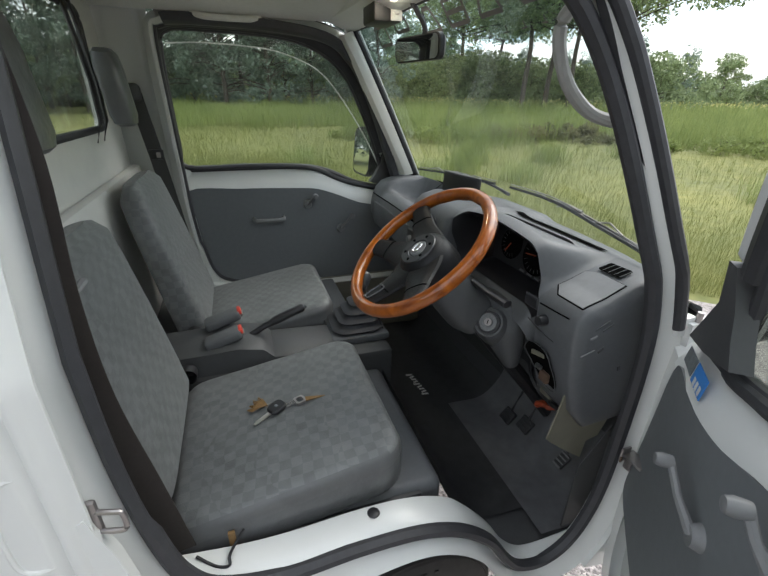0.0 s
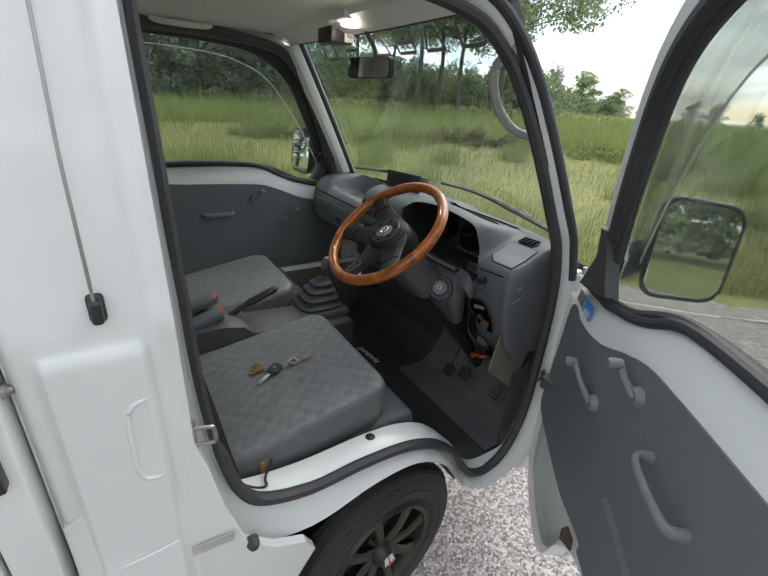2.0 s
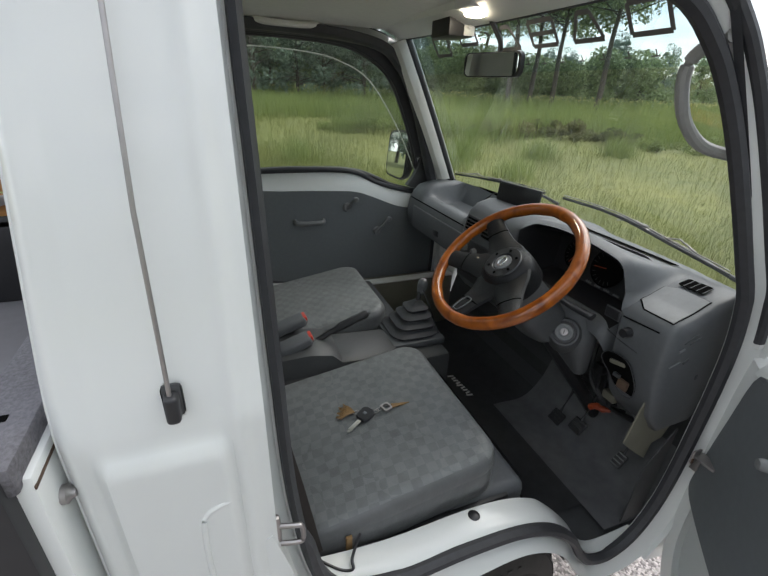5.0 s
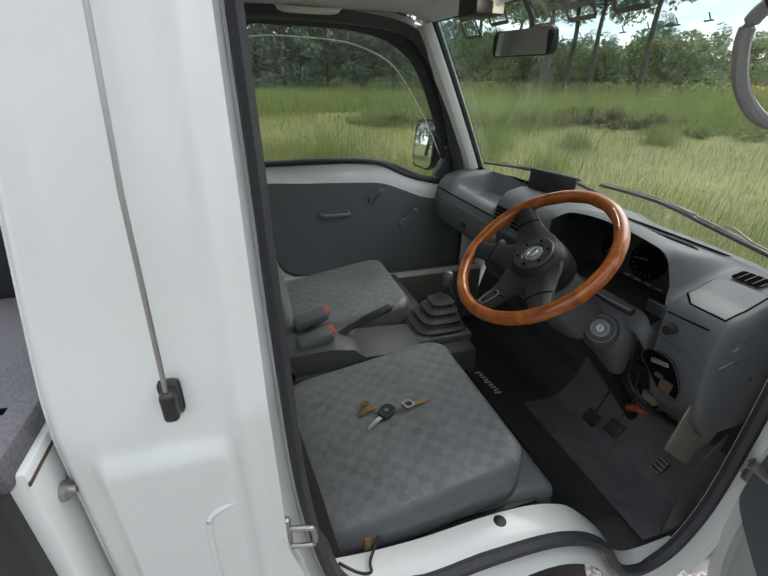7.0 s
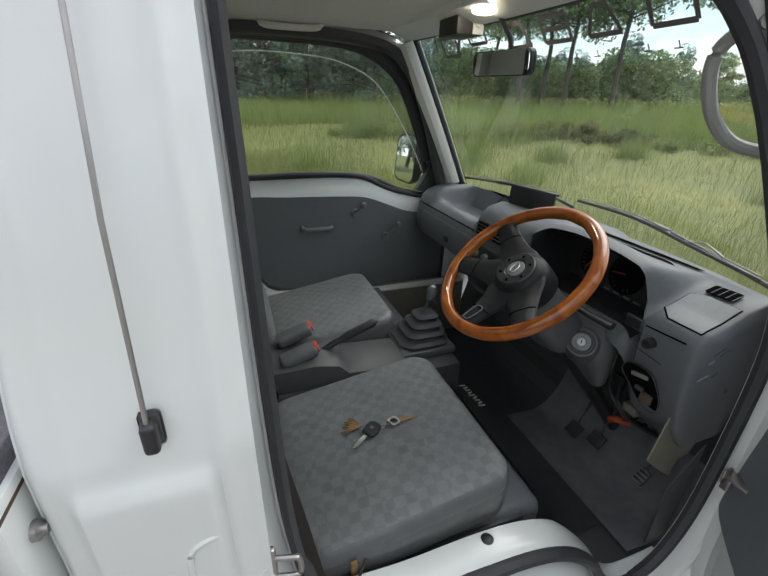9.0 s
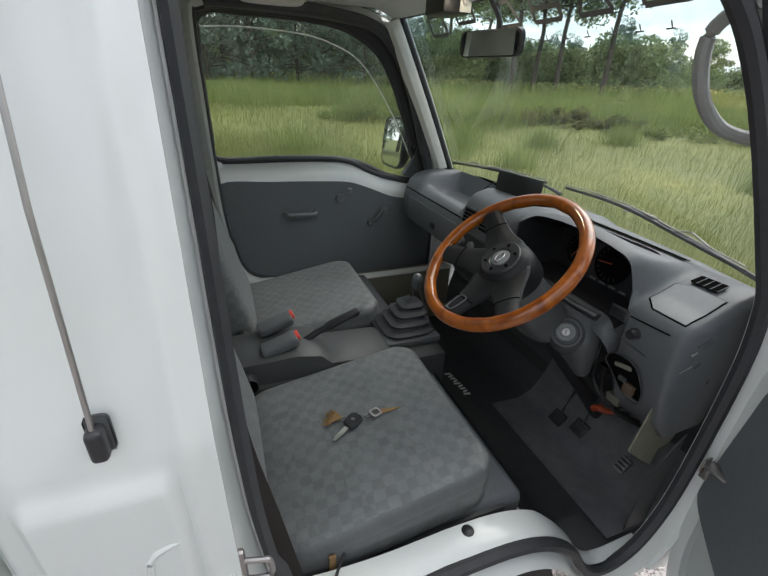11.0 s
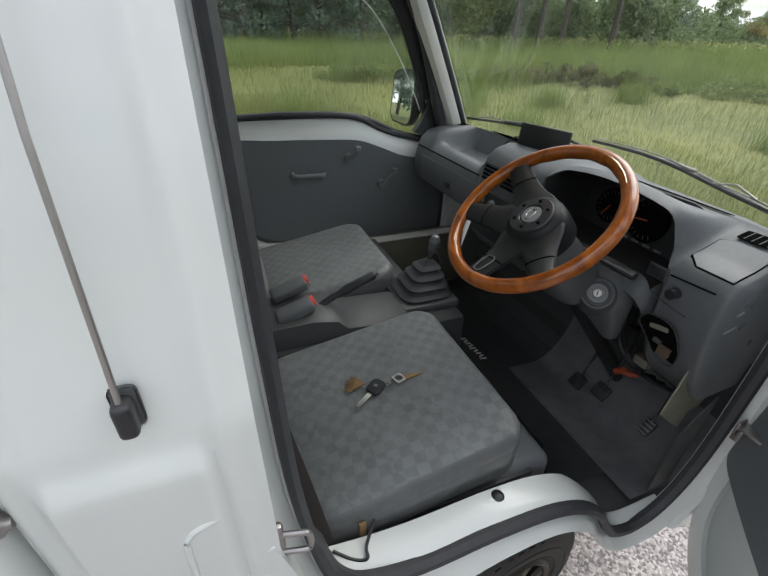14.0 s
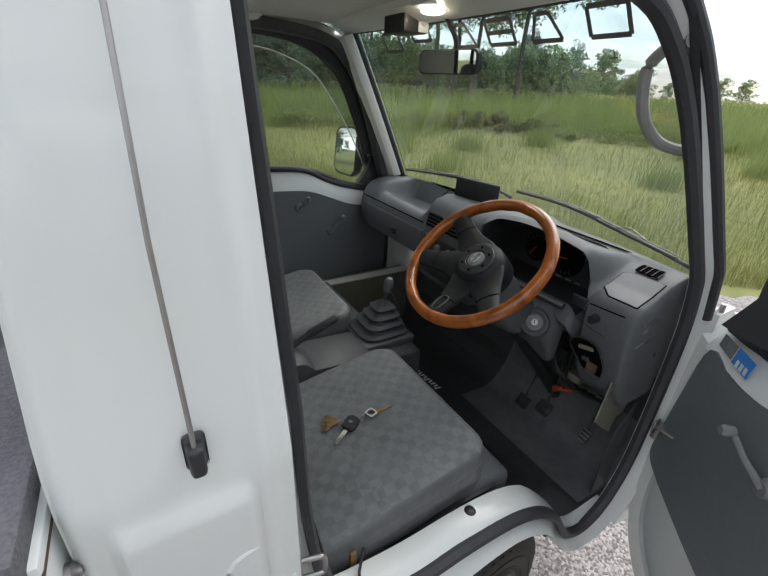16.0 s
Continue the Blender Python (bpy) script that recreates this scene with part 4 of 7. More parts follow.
# instrument cluster
cl = part("gauge_panel", panel(rounded(0.246, 0.556, 1.052, 1.19, 0.04), [], lambda a, b: (0.880 + (b - 1.06) * 0.16 - 0.006, a, b), (-0.003, 0, 0)), BLACK, dash, "black instrument cluster")
# black sheet added inside the hood; the recess's shade is in its colour
lining = []
for ring in rings:
    if 0.24 <= ring[0].y < 0.57:
        lining.append([ring[k] + Vector(q) for k, q in ((5, (-0.001, 0, -0.004)), (6, (-0.001, 0, -0.003)), (7, (-0.004, 0, -0.004)), (8, (-0.004, 0, 0.003)), (9, (-0.002, 0, 0.003)))])
part("hood_shade_sheet", loft(lining, False, False, False), BLACK, dash)
for y, r in ((0.36, 0.046), (0.465, 0.038)):
    m = Matrix.Translation((0.879, y, 1.125)) @ Matrix.Rotation(radians(-90 + 11), 4, "Y")
    part("dial", lathe([(0.0, 0.001), (r, 0.001), (r + 0.002, 0.004), (r + 0.004, 0.0)], m, 28), HOLE, cl)
    for k in range(14):
        a = radians(210 - k * 240 / 13)
        part("tick", moved(rbox(-0.005, 0.005, -0.0008, 0.0008, 0.0016, 0.0024, 0), m @ Matrix.Rotation(a, 4, "Z") @ Matrix.Translation((r * 0.86, 0, 0))), CONSOLE, cl)
    part("needle", moved(rbox(0, r * 0.8, -0.0015, 0.0015, 0.003, 0.0045, 0), m @ Matrix.Rotation(radians(98 if y < 0.4 else 150), 4, "Z")), ORANGE, cl, "orange needle")
for k in range(4):
    part("warning_light", rbox(0.870, 0.876, 0.30 + 0.03 * k, 0.318 + 0.03 * k, 1.070, 1.075, 0.001), PLASTIC_MID, cl)
# pod face: cap, switch blanks, fuse-cover hole painted as a flat dark patch
def hexed(u, v, grow, up):
    """The lid's six-sided outline on the pod's sloping top."""
    y = 0.112 - grow + (0.094 + 2 * grow) * v
    cut = max(0.0, v - 0.72) / 0.28
    x0, x1 = 0.794 - grow + 0.022 * cut, 0.886 + grow + 0.004 * v - 0.012 * cut
    return dash_top(x0 + (x1 - x0) * u, y, up)


part("lid_groove", sheet(lambda u, v: hexed(u, v, 0.0022, 0.0012), 14, 14, 0.0006), HOLE, dash)
# the lid's paler grey stands for skylight falling on its top
part("pod_lid", sheet(lambda u, v: hexed(u, v, 0.0, 0.0028), 14, 14, 0.0014), PLASTIC_MID, dash, "grey pod lid, paler with painted skylight")
part("face_groove", tube([(0.7755, 0.205, 1.086), (0.7752, 0.160, 1.089), (0.7752, 0.120, 1.092)], 0.0016, 6), HOLE, dash)
part("face_groove", tube([(0.777, 0.235, 1.035), (0.777, 0.195, 1.026), (0.777, 0.150, 1.022)], 0.0012, 6), CONSOLE, dash)
part("switch_blank", rbox(0.772, 0.779, 0.214, 0.250, 1.068, 1.090, 0.002), BLACK, dash)
part("switch_rim", rbox(0.7738, 0.780, 0.211, 0.253, 1.065, 1.093, 0.002), CONSOLE, dash)
part("dimmer_knob", lathe([(0, 0.018), (0.010, 0.018), (0.012, 0.0), (0.016, -0.004)], Matrix.Translation((0.776, 0.183, 1.057)) @ Matrix.Rotation(radians(-90), 4, "Y"), 18), BLACK, dash)
HOLE_OUT = smooth([(0.229, 0, 0.962), (0.212, 0, 0.990), (0.166, 0, 0.994), (0.142, 0, 0.968), (0.137, 0, 0.930), (0.150, 0, 0.888), (0.185, 0, 0.888), (0.212, 0, 0.930)], 4, True)
# flat patch: the dark of the hole's inside is put into its colour
fr = part("fuse_recess", panel([(p.x, p.z) for p in HOLE_OUT], [], lambda a, b: (0.7735 + max(0, 1.0 - b) * 0.12 + max(0, 0.965 - b) * 0.30, a, b), (0.002, 0, 0)), HOLE, dash, "flat black patch painted as the open fuse recess")
part("fuse_block", moved(rbox(-0.004, 0.004, -0.020, 0.020, -0.005, 0.005, 0.002), Matrix.Translation((0.779, 0.185, 0.972)) @ Matrix.Rotation(radians(-14), 4, "X")), BEIGE, fr)
part("fuse_block", rbox(0.782, 0.792, 0.150, 0.176, 0.912, 0.936, 0.003), RUST, fr)
mouth = [Vector((0.7735 + max(0, 1.0 - p.z) * 0.12 + max(0, 0.965 - p.z) * 0.30 - 0.001, p.x, p.z)) for p in HOLE_OUT]
part("recess_lip", tube(mouth, 0.0012, 6, True), CONSOLE, fr)
part("fuse_block", rbox(0.779, 0.787, 0.172, 0.190, 0.935, 0.945, 0.002), CONSOLE, fr)
# heater controls in the stack
hp = part("heater_panel", rbox(0.712, 0.728, 0.63, 0.80, 1.03, 1.085, 0.004), BLACK, dash)
for k in range(3):
    part("heater_knob", lathe([(0, 0.014), (0.011, 0.013), (0.013, 0)], Matrix.Translation((0.713, 0.66 + 0.055 * k, 1.057)) @ Matrix.Rotation(radians(-90), 4, "Y"), 14), PLASTIC_MID, hp)
part("radio", rbox(0.704, 0.72, 0.635, 0.795, 0.955, 1.005, 0.003), BLACK, dash)

# ==== steering wheel and column
AX = Vector((-math.cos(radians(50.9)), 0, math.sin(radians(50.9))))
WC = Vector((0.575, 0.397, 1.161))
WM = Matrix.Translation(WC) @ Matrix.Rotation(radians(-39.1), 4, "Y")
SPOKE = material("black_leather_spoke", (0.011, 0.0115, 0.0125), 0.42, 0, 0.15, 60, 6, 0.25, 500)
SPOKE.node_tree.nodes["Principled BSDF"].inputs["Specular IOR Level"].default_value = 0.24
wheel = thing("steering_wheel", WC, "varnished wooden steering wheel with black spokes and badge hub", "steering wheel")
R_RIM = 0.1775
rim = [[Vector((math.cos(a) * (R_RIM + rr * math.cos(b)), math.sin(a) * (R_RIM + rr * math.cos(b)), 1.05 * rr * math.sin(b))) for b in [2 * math.pi * j / 16 for j in range(16)] for rr in [0.0148 - 0.0014 * max(0, math.cos(b + 2.6)) * (0.5 + 0.5 * math.sin(a * 18))]] for a in [2 * math.pi * k / 144 for k in range(144)]]
part("rim", moved(loft(rim, True, True), WM), WOOD_RIM, wheel, "glossy orange-brown wooden rim")
for a in (-30, 22, 96, 146):
    ca, sa = math.cos(radians(a + 90)), math.sin(radians(a + 90))
    pts = [Vector((ca * r, sa * r, h)) for r, h in ((0.030, -0.020), (0.055, -0.021), (0.075, -0.021), (0.095, -0.019), (0.12, -0.014), (0.145, -0.008), (0.168, -0.002))]
    rr = [[p + Vector((-sa, ca, 0)) * s * w + Vector((0, 0, h)) for s, h in ((-1, -0.002), (-0.92, 0.004), (-0.7, 0.008), (-0.3, 0.010), (0.3, 0.010), (0.7, 0.008), (0.92, 0.004), (1, -0.002), (0.8, -0.007), (-0.8, -0.007))] for p, w in zip(pts, (0.056, 0.050, 0.041, 0.034, 0.029, 0.026, 0.025))]
    arm = part("spoke", moved(loft(rr), WM), SPOKE, wheel)
    seam = pts[4]
    part("seam", moved(tube([seam + Vector((-sa, ca, 0)) * s * 0.028 + Vector((0, 0, 0.0102 - 0.006 * abs(s) ** 4)) for s in (-1, -0.7, -0.3, 0.3, 0.7, 1)], 0.0013, 5), WM), HOLE, arm)
    if a == 96:
        slot = [pts[4].lerp(pts[6], f) + Vector((-sa, ca, 0)) * s + Vector((0, 0, 0.0112)) for f, s in ((0.0, -0.010), (0.75, -0.009), (0.85, 0.0), (0.75, 0.009), (0.0, 0.010))]
        part("clasp", moved(tube(smooth(slot, 3, True), 0.0016, 6, True), WM), PLASTIC, arm)
hub = part("hub", moved(lathe([(0.0, 0.0), (0.044, 0.0), (0.050, -0.003), (0.058, -0.010), (0.064, -0.022), (0.067, -0.045), (0.068, -0.075), (0.0, -0.075)], Matrix.Identity(4), 48), WM), SPOKE, wheel)
part("hub_ring", moved(lathe([(0.024, 0.001), (0.026, 0.003), (0.044, 0.003), (0.0465, 0.0)], Matrix.Identity(4), 32), WM), BLACK, hub)
part("badge", moved(lathe([(0.0, 0.004), (0.020, 0.003), (0.022, 0.0005)], Matrix.Identity(4), 28), WM), PLASTIC_MID, hub, "dark badge")
part("badge_mark", moved(tube([(math.cos(k * math.pi / 8) * 0.013, math.sin(k * math.pi / 8) * 0.008, 0.0045) for k in range(16)], 0.0016, 6, True), WM), CHROME, hub)
for k in range(6):
    a = radians(60 * k + 15)
    part("screw", moved(lathe([(0.0, 0.0055), (0.0032, 0.005), (0.0035, 0.003)], Matrix.Translation((0.0345 * math.cos(a), 0.0345 * math.sin(a), 0)), 8), WM), HOLE, hub)
col = thing("steering_column", (0.80, 0.39, 0.93), "dark grey steering column shroud with ignition lock and stalks", "steering column")
sh = []
for h, wy, wz, dy in ((-0.078, 0.050, 0.050, 0.0), (-0.10, 0.056, 0.054, 0.0), (-0.16, 0.060, 0.060, -0.006), (-0.21, 0.062, 0.060, -0.014), (-0.25, 0.045, 0.045, -0.022)):
    sh.append([WM @ Vector((math.copysign(abs(math.cos(a)) ** 0.7, math.cos(a)) * wz, math.copysign(abs(math.sin(a)) ** 0.7, math.sin(a)) * wy + dy, h)) for a in [2 * math.pi * k / 24 for k in range(24)]])
part("shroud", loft(sh), COLUMN, col)
IG = Vector((0.725, 0.3055, 0.994))
igm = Matrix.Translation(IG) @ (Vector((-0.68, -0.48, 0.56))).to_track_quat("Z", "Y").to_matrix().to_4x4()
part("lock_housing", moved(lathe([(0.0, -0.002), (0.034, -0.002), (0.038, -0.008), (0.044, -0.04), (0.048, -0.08), (0.03, -0.11)], Matrix.Identity(4), 28), igm), COLUMN, col)
hull = bmesh.new()
for c, r in (((0.787, 0.314, 0.964), 0.046), ((0.800, 0.335, 0.985), 0.050), ((0.800, 0.298, 0.878), 0.022), ((0.835, 0.345, 0.890), 0.030), ((0.775, 0.400, 0.985), 0.050), ((0.81, 0.41, 0.94), 0.040)):
    for k in range(90):
        a, b = 2.399963 * k, math.acos(1 - 2 * (k + 0.5) / 90)
        hull.verts.new(Vector(c) + Vector((math.cos(a) * math.sin(b), math.sin(a) * math.sin(b), math.cos(b))) * r)
bmesh.ops.convex_hull(hull, input=hull.verts[:])
part("lower_shroud", hull, COLUMN, col, sharp=70)
part("lock_bezel", moved(lathe([(0.023, 0.0), (0.0235, 0.003), (0.028, 0.003), (0.0295, -0.003)], Matrix.Identity(4), 28), igm), BLACK, col)
ig = part("ignition_lock", moved(lathe([(0.0, 0.004), (0.0105, 0.004), (0.0115, 0.001), (0.016, 0.001), (0.0165, 0.003), (0.021, 0.0025), (0.022, -0.003)], Matrix.Identity(4), 28), igm), PLASTIC_MID, col, "grey ignition lock ring")
part("lock_core", moved(lathe([(0.0, 0.0052), (0.0085, 0.005), (0.0095, 0.003)], Matrix.Identity(4), 20), igm), STEEL, ig, "dull steel lock barrel")
part("key_slot", moved(rbox(-0.001, 0.001, -0.005, 0.005, 0.0052, 0.0058, 0), igm), HOLE, ig)
part("stalk", tube([(0.70, 0.35, 1.085), (0.705, 0.29, 1.080), (0.715, 0.232, 1.078)], [0.009, 0.010, 0.012], 10, squash=0.7), BLACK, col, "black indicator stalk")
part("stalk", tube([(0.69, 0.45, 1.07), (0.69, 0.52, 1.07), (0.69, 0.57, 1.075)], [0.009, 0.010, 0.012], 10, squash=0.7), BLACK, col, "black wiper stalk")
part("column_tube", tube([(0.76, 0.39, 0.93), (0.95, 0.39, 0.70), (1.06, 0.39, 0.56)], 0.022, 10), BLACKPAINT, col)

# ==== seats
def tilt_seat(p):
    return Vector((p.x, p.y, p.z + (p.x - 0.20) * 0.17))


def seat(name, y0, y1, label, dz=0.0):
    s = thing(name, (0.2, (y0 + y1) / 2, 0.73 + dz), label, "seat", "cab seats")
    out = []
    for x, y in rounded(0.004, 0.457, y0, y1, 0.05, 6):
        out.append((x, y))
    fr = [(x + (0.02 * (1 - ((y - (y0 + y1) / 2) / ((y1 - y0) / 2)) ** 2) if x > 0.3 else 0), y) for x, y in out]
    lift = lambda p: tilt_seat(p) + Vector((0, 0, dz))
    sk = [[lift(Vector((c[0] + (0.24 - c[0]) * k, c[1] + ((y0 + y1) / 2 - c[1]) * k, z))) for c in fr] for z, k in ((0.690, 0.04), (0.705, 0.0), (0.762, 0.0), (0.770, 0.012))]
    part("cushion_side", loft(sk, True, False, True), VINYL, s, "grey vinyl cushion side")
    part("cushion", cushion([(Vector(p) - (Vector(p) - Vector((0.24, (y0 + y1) / 2))) * 0.004) for p in fr], 0.760, 0.803, 0.034, 0.006, lift), CLOTH, s, "grey checked cloth cushion")
    top = [c for c in s.children if c.name.split(".")[0] == "cushion"][0]
    # the cushion's rolled edge is smooth vinyl
    top.data.materials.append(VINYL)
    for face in top.data.polygons:
        if face.normal.z < 0.72 and face.center.y < (y0 + y1) / 2:
            face.material_index = 1
    ym, w = (y0 + y1) / 2, (y1 - y0) / 2 - 0.012
    bk = []
    for t, ww in ((0, 0.98), (0.12, 1.0), (0.5, 1.0), (0.8, 0.96), (0.92, 0.90), (0.98, 0.78), (1.0, 0.6)):
        cx, cz = (-0.022 - 0.075 * t if y0 < 0.5 else 0.017 - 0.10 * t), 0.80 + 0.445 * t + dz
        th = 0.052 * (1 - 0.35 * t) if t < 0.95 else 0.02
        ring = []
        for k in range(28):
            a = 2 * math.pi * k / 28
            c, q = math.cos(a), math.sin(a)
            ring.append(Vector((cx + math.copysign(abs(c) ** 0.45, c) * th, ym + math.copysign(abs(q) ** 0.35, q) * w * ww, cz + 0.25 * math.copysign(abs(c) ** 0.45, c) * th)))
        bk.append(ring)
    part("backrest", loft(bk), CLOTH, s, "grey cloth backrest")
    part("hinge", lathe([(0.0, 0.008), (0.018, 0.006), (0.022, 0.0), (0.022, -0.03)], Matrix.Translation((0.02, y1 + 0.004 if y0 < 0.5 else y0 - 0.004, 0.80)) @ Matrix.Rotation(radians(90 if y0 > 0.5 else -90), 4, "X"), 16), BLACK, s)
    return s


seat_d = seat("driver_seat", 0.135, 0.598, "grey checked cloth driver's seat with worn vinyl edge")
part("care_tag", rbox(0.112, 0.124, 0.128, 0.134, 0.695, 0.755, 0.001), LEATHER, seat_d, "small yellowed cloth tag")
seat_p = seat("passenger_seat", 0.80, 1.23, "grey checked cloth passenger seat, empty")

# ==== between and around the seats
TUN = 0.775
gear = thing("gear_lever", (0.53, 0.745, TUN), "black gear lever in a ribbed rubber gaiter on the tunnel", "gear lever")
rings = []
for k in range(33):
    t = k / 32
    bulge = 0.014 * (0.5 - 0.5 * math.cos(2 * math.pi * 4 * t)) ** 1.6 * (1 - 0.4 * t)
    hx, hy = (0.078 * (1 - t) + 0.022 * t) + bulge, (0.076 * (1 - t) + 0.022 * t) + bulge
    c = Vector((0.512 + 0.022 * t, 0.746 + 0.002 * t, TUN + 0.012 + 0.096 * t))
    rings.append([c + Vector((x, y, 0)) for x, y in rounded(-hx, hx, -hy, hy, min(hx, hy) * 0.55, 4)])
rings.append([Vector((0.535, 0.745, TUN + 0.118)) + Vector((x, y, 0)) for x, y in rounded(-0.012, 0.012, -0.012, 0.012, 0.008, 4)])
part("gaiter", loft(rings), RUBBER, gear, "ribbed black rubber gaiter")
part("gaiter_plate", rbox(0.422, 0.606, 0.655, 0.838, TUN - 0.012, TUN + 0.014, 0.008), PLASTIC, gear)
part("lever", tube([(0.535, 0.745, TUN + 0.10), (0.548, 0.755, TUN + 0.15)], [0.008, 0.007], 10), BLACK, gear)
part("knob", lathe([(0, 0.055), (0.010, 0.053), (0.0165, 0.044), (0.017, 0.032), (0.013, 0.010), (0.010, 0.0), (0, 0)], Matrix.Translation((0.550, 0.757, TUN + 0.132)) @ Matrix.Rotation(radians(10), 4, "Y"), 20), PLASTIC, gear)
part("knob_cap", lathe([(0, 0.0568), (0.008, 0.0558), (0.0105, 0.0535)], Matrix.Translation((0.550, 0.757, TUN + 0.132)) @ Matrix.Rotation(radians(10), 4, "Y"), 18), STEEL, gear)
part("cable", tube(smooth([(0.545, 0.728, TUN + 0.16), (0.555, 0.70, TUN + 0.12), (0.58, 0.69, TUN + 0.05), (0.60, 0.685, TUN)], 5), 0.002, 6), BLACK, gear)

brake = thing("handbrake", (0.20, 0.70, TUN), "black handbrake lever lying between the seats", "handbrake")
part("console", loft([[Vector((x, y, z)) for y, z in ((0.615, TUN - 0.02), (0.625, TUN + h), (0.65, TUN + h + 0.012), (0.76, TUN + h + 0.012), (0.785, TUN + h), (0.795, TUN - 0.02))] for x, h in ((-0.06, 0.05), (0.05, 0.052), (0.15, 0.055), (0.215, 0.042), (0.245, 0.012), (0.42, 0.002), (0.435, -0.01))]), CONSOLE, brake)
part("lever", tube([(0.17, 0.70, TUN + 0.045), (0.225, 0.70, TUN + 0.075), (0.27, 0.701, TUN + 0.093)], [0.009, 0.009, 0.010], 8), BLACK, brake)
part("grip", tube([(0.245, 0.7005, TUN + 0.082), (0.26, 0.701, TUN + 0.089), (0.30, 0.702, TUN + 0.105), (0.338, 0.702, TUN + 0.119), (0.345, 0.702, TUN + 0.121)], [0.010, 0.0135, 0.0125, 0.0135, 0.010], 10), BLACK, brake)
part("button", tube([(0.344, 0.702, TUN + 0.121), (0.353, 0.702, TUN + 0.1245)], 0.0055, 8), PLASTIC, brake)

for y, z in ((0.668, 0.862), (0.752, 0.880)):
    bk = thing("seat_belt_buckle", (0.06, y, 0.82), "grey seat belt buckle with red release button", "buckle", "belt buckles")
    m = Matrix.Translation((0.115, y, z - 0.014)) @ Matrix.Rotation(radians(-16), 4, "Y") @ Matrix.Rotation(radians(4), 4, "Z")
    part("body", moved(rbox(-0.055, 0.048, -0.026, 0.026, -0.014, 0.016, 0.009, 3), m), PLASTIC, bk)
    part("button", moved(rbox(0.040, 0.054, -0.018, 0.018, 0.0, 0.014, 0.003), m), RED, bk, "red release button")
    part("slot", moved(rbox(0.047, 0.0555, -0.016, 0.016, -0.006, -0.001, 0.001), m), STEEL, bk)
    part("stem", moved(rbox(-0.12, -0.05, -0.012, 0.012, -0.035, -0.022, 0.003), m), BLACK, bk)


def strap(pts, width, side, thick=0.0015):
    pts = smooth(pts, 6)
    s = Vector(side).normalized() * width / 2
    n = Vector((0, thick, 0))
    return loft([[p - s, p + s, p + s + n, p - s + n] for p in pts])


belt = thing("seat_belt", (0.06, 0.12, 0.78), "brown-black driver's seat belt hanging down the pillar", "seat belt", "seat belts")
part("webbing", strap([(-0.02, 0.150, 1.52), (-0.006, 0.132, 1.40), (-0.010, 0.120, 1.25), (-0.004, 0.114, 1.10), (0.022, 0.112, 0.93), (0.046, 0.110, 0.77)], 0.036, (1, 0.15, 0.0)), BROWN, belt)
part("guide", tube([(-0.008, 0.122, 1.240), (-0.004, 0.155, 1.242), (-0.002, 0.175, 1.245)], [0.005, 0.005, 0.006], 8), PLASTIC_MID, belt, "grey belt hanger")
beltl = thing("seat_belt", (-0.04, 1.29, 0.80), "grey passenger seat belt hanging from its pillar anchor", "seat belt", "seat belts")
part("webbing", strap([(-0.098, 1.335, 1.47), (-0.085, 1.315, 1.40), (-0.062, 1.285, 1.28), (-0.045, 1.283, 1.15), (-0.02, 1.285, 0.95), (0.0, 1.29, 0.80)], 0.048, (1, -0.1, 0.2)), WEBBING, beltl)
part("anchor_cover", rbox(-0.135, -0.075, 1.31, 1.345, 1.445, 1.505, 0.018, 3), PLASTIC, beltl)
part("tongue", rbox(-0.082, -0.035, 1.270, 1.282, 1.262, 1.295, 0.005), BLACK, beltl)
part("tongue_plate", rbox(-0.058, -0.044, 1.266, 1.270, 1.268, 1.286, 0.002), STEEL, beltl)

for y in (0.345, 1.02):
    h = thing("headrest", (BACK, y, 1.40), "grey padded headrest on black brackets against the rear window", "headrest", "headrests")
    rr = []
    for t, k in ((-1, 0.55), (-0.92, 0.85), (-0.7, 1.0), (0.5, 1.0), (0.85, 0.88), (0.97, 0.6)):
        rr.append([Vector((BACK + 0.078 - 0.01 * t + math.copysign(abs(math.cos(a)) ** 0.6, math.cos(a)) * 0.031 * k, y + math.copysign(abs(math.sin(a)) ** 0.5, math.sin(a)) * 0.056 * k, 1.485 + 0.098 * t)) for a in [2 * math.pi * q / 24 for q in range(24)]])
    part("pad", loft(rr), VINYL, h)
    for s in (-0.035, 0.035):
        part("bracket", tube([(BACK + 0.012, y + s, 1.345), (BACK + 0.03, y + s * 0.95, 1.40), (BACK + 0.03, y + s * 0.9, 1.50), (BACK + 0.02, y + s * 0.9, 1.60), (BACK + 0.006, y + s * 0.9, 1.70)], [0.003, 0.009, 0.010, 0.010, 0.009], 8, squash=0.6), BLACK, h)

# ==== the keys on the driver's cushion
def on_seat(x, y, up=0.004):
    return tilt_seat(Vector((x, y, 0.8105 + up)))


keys = thing("car_keys", on_seat(0.227, 0.364, 0), "black-fobbed car key with leather tassel and metal charm on seat", "keys")
FW = Vector((0.166, 0.328, 0)) - Vector((0.227, 0.364, 0))
ang = math.atan2(FW.y, FW.x)
km = Matrix.Translation(on_seat(0.227, 0.364, 0.004)) @ Matrix.Rotation(-math.atan(0.17), 4, "Y") @ Matrix.Rotation(ang, 4, "Z")
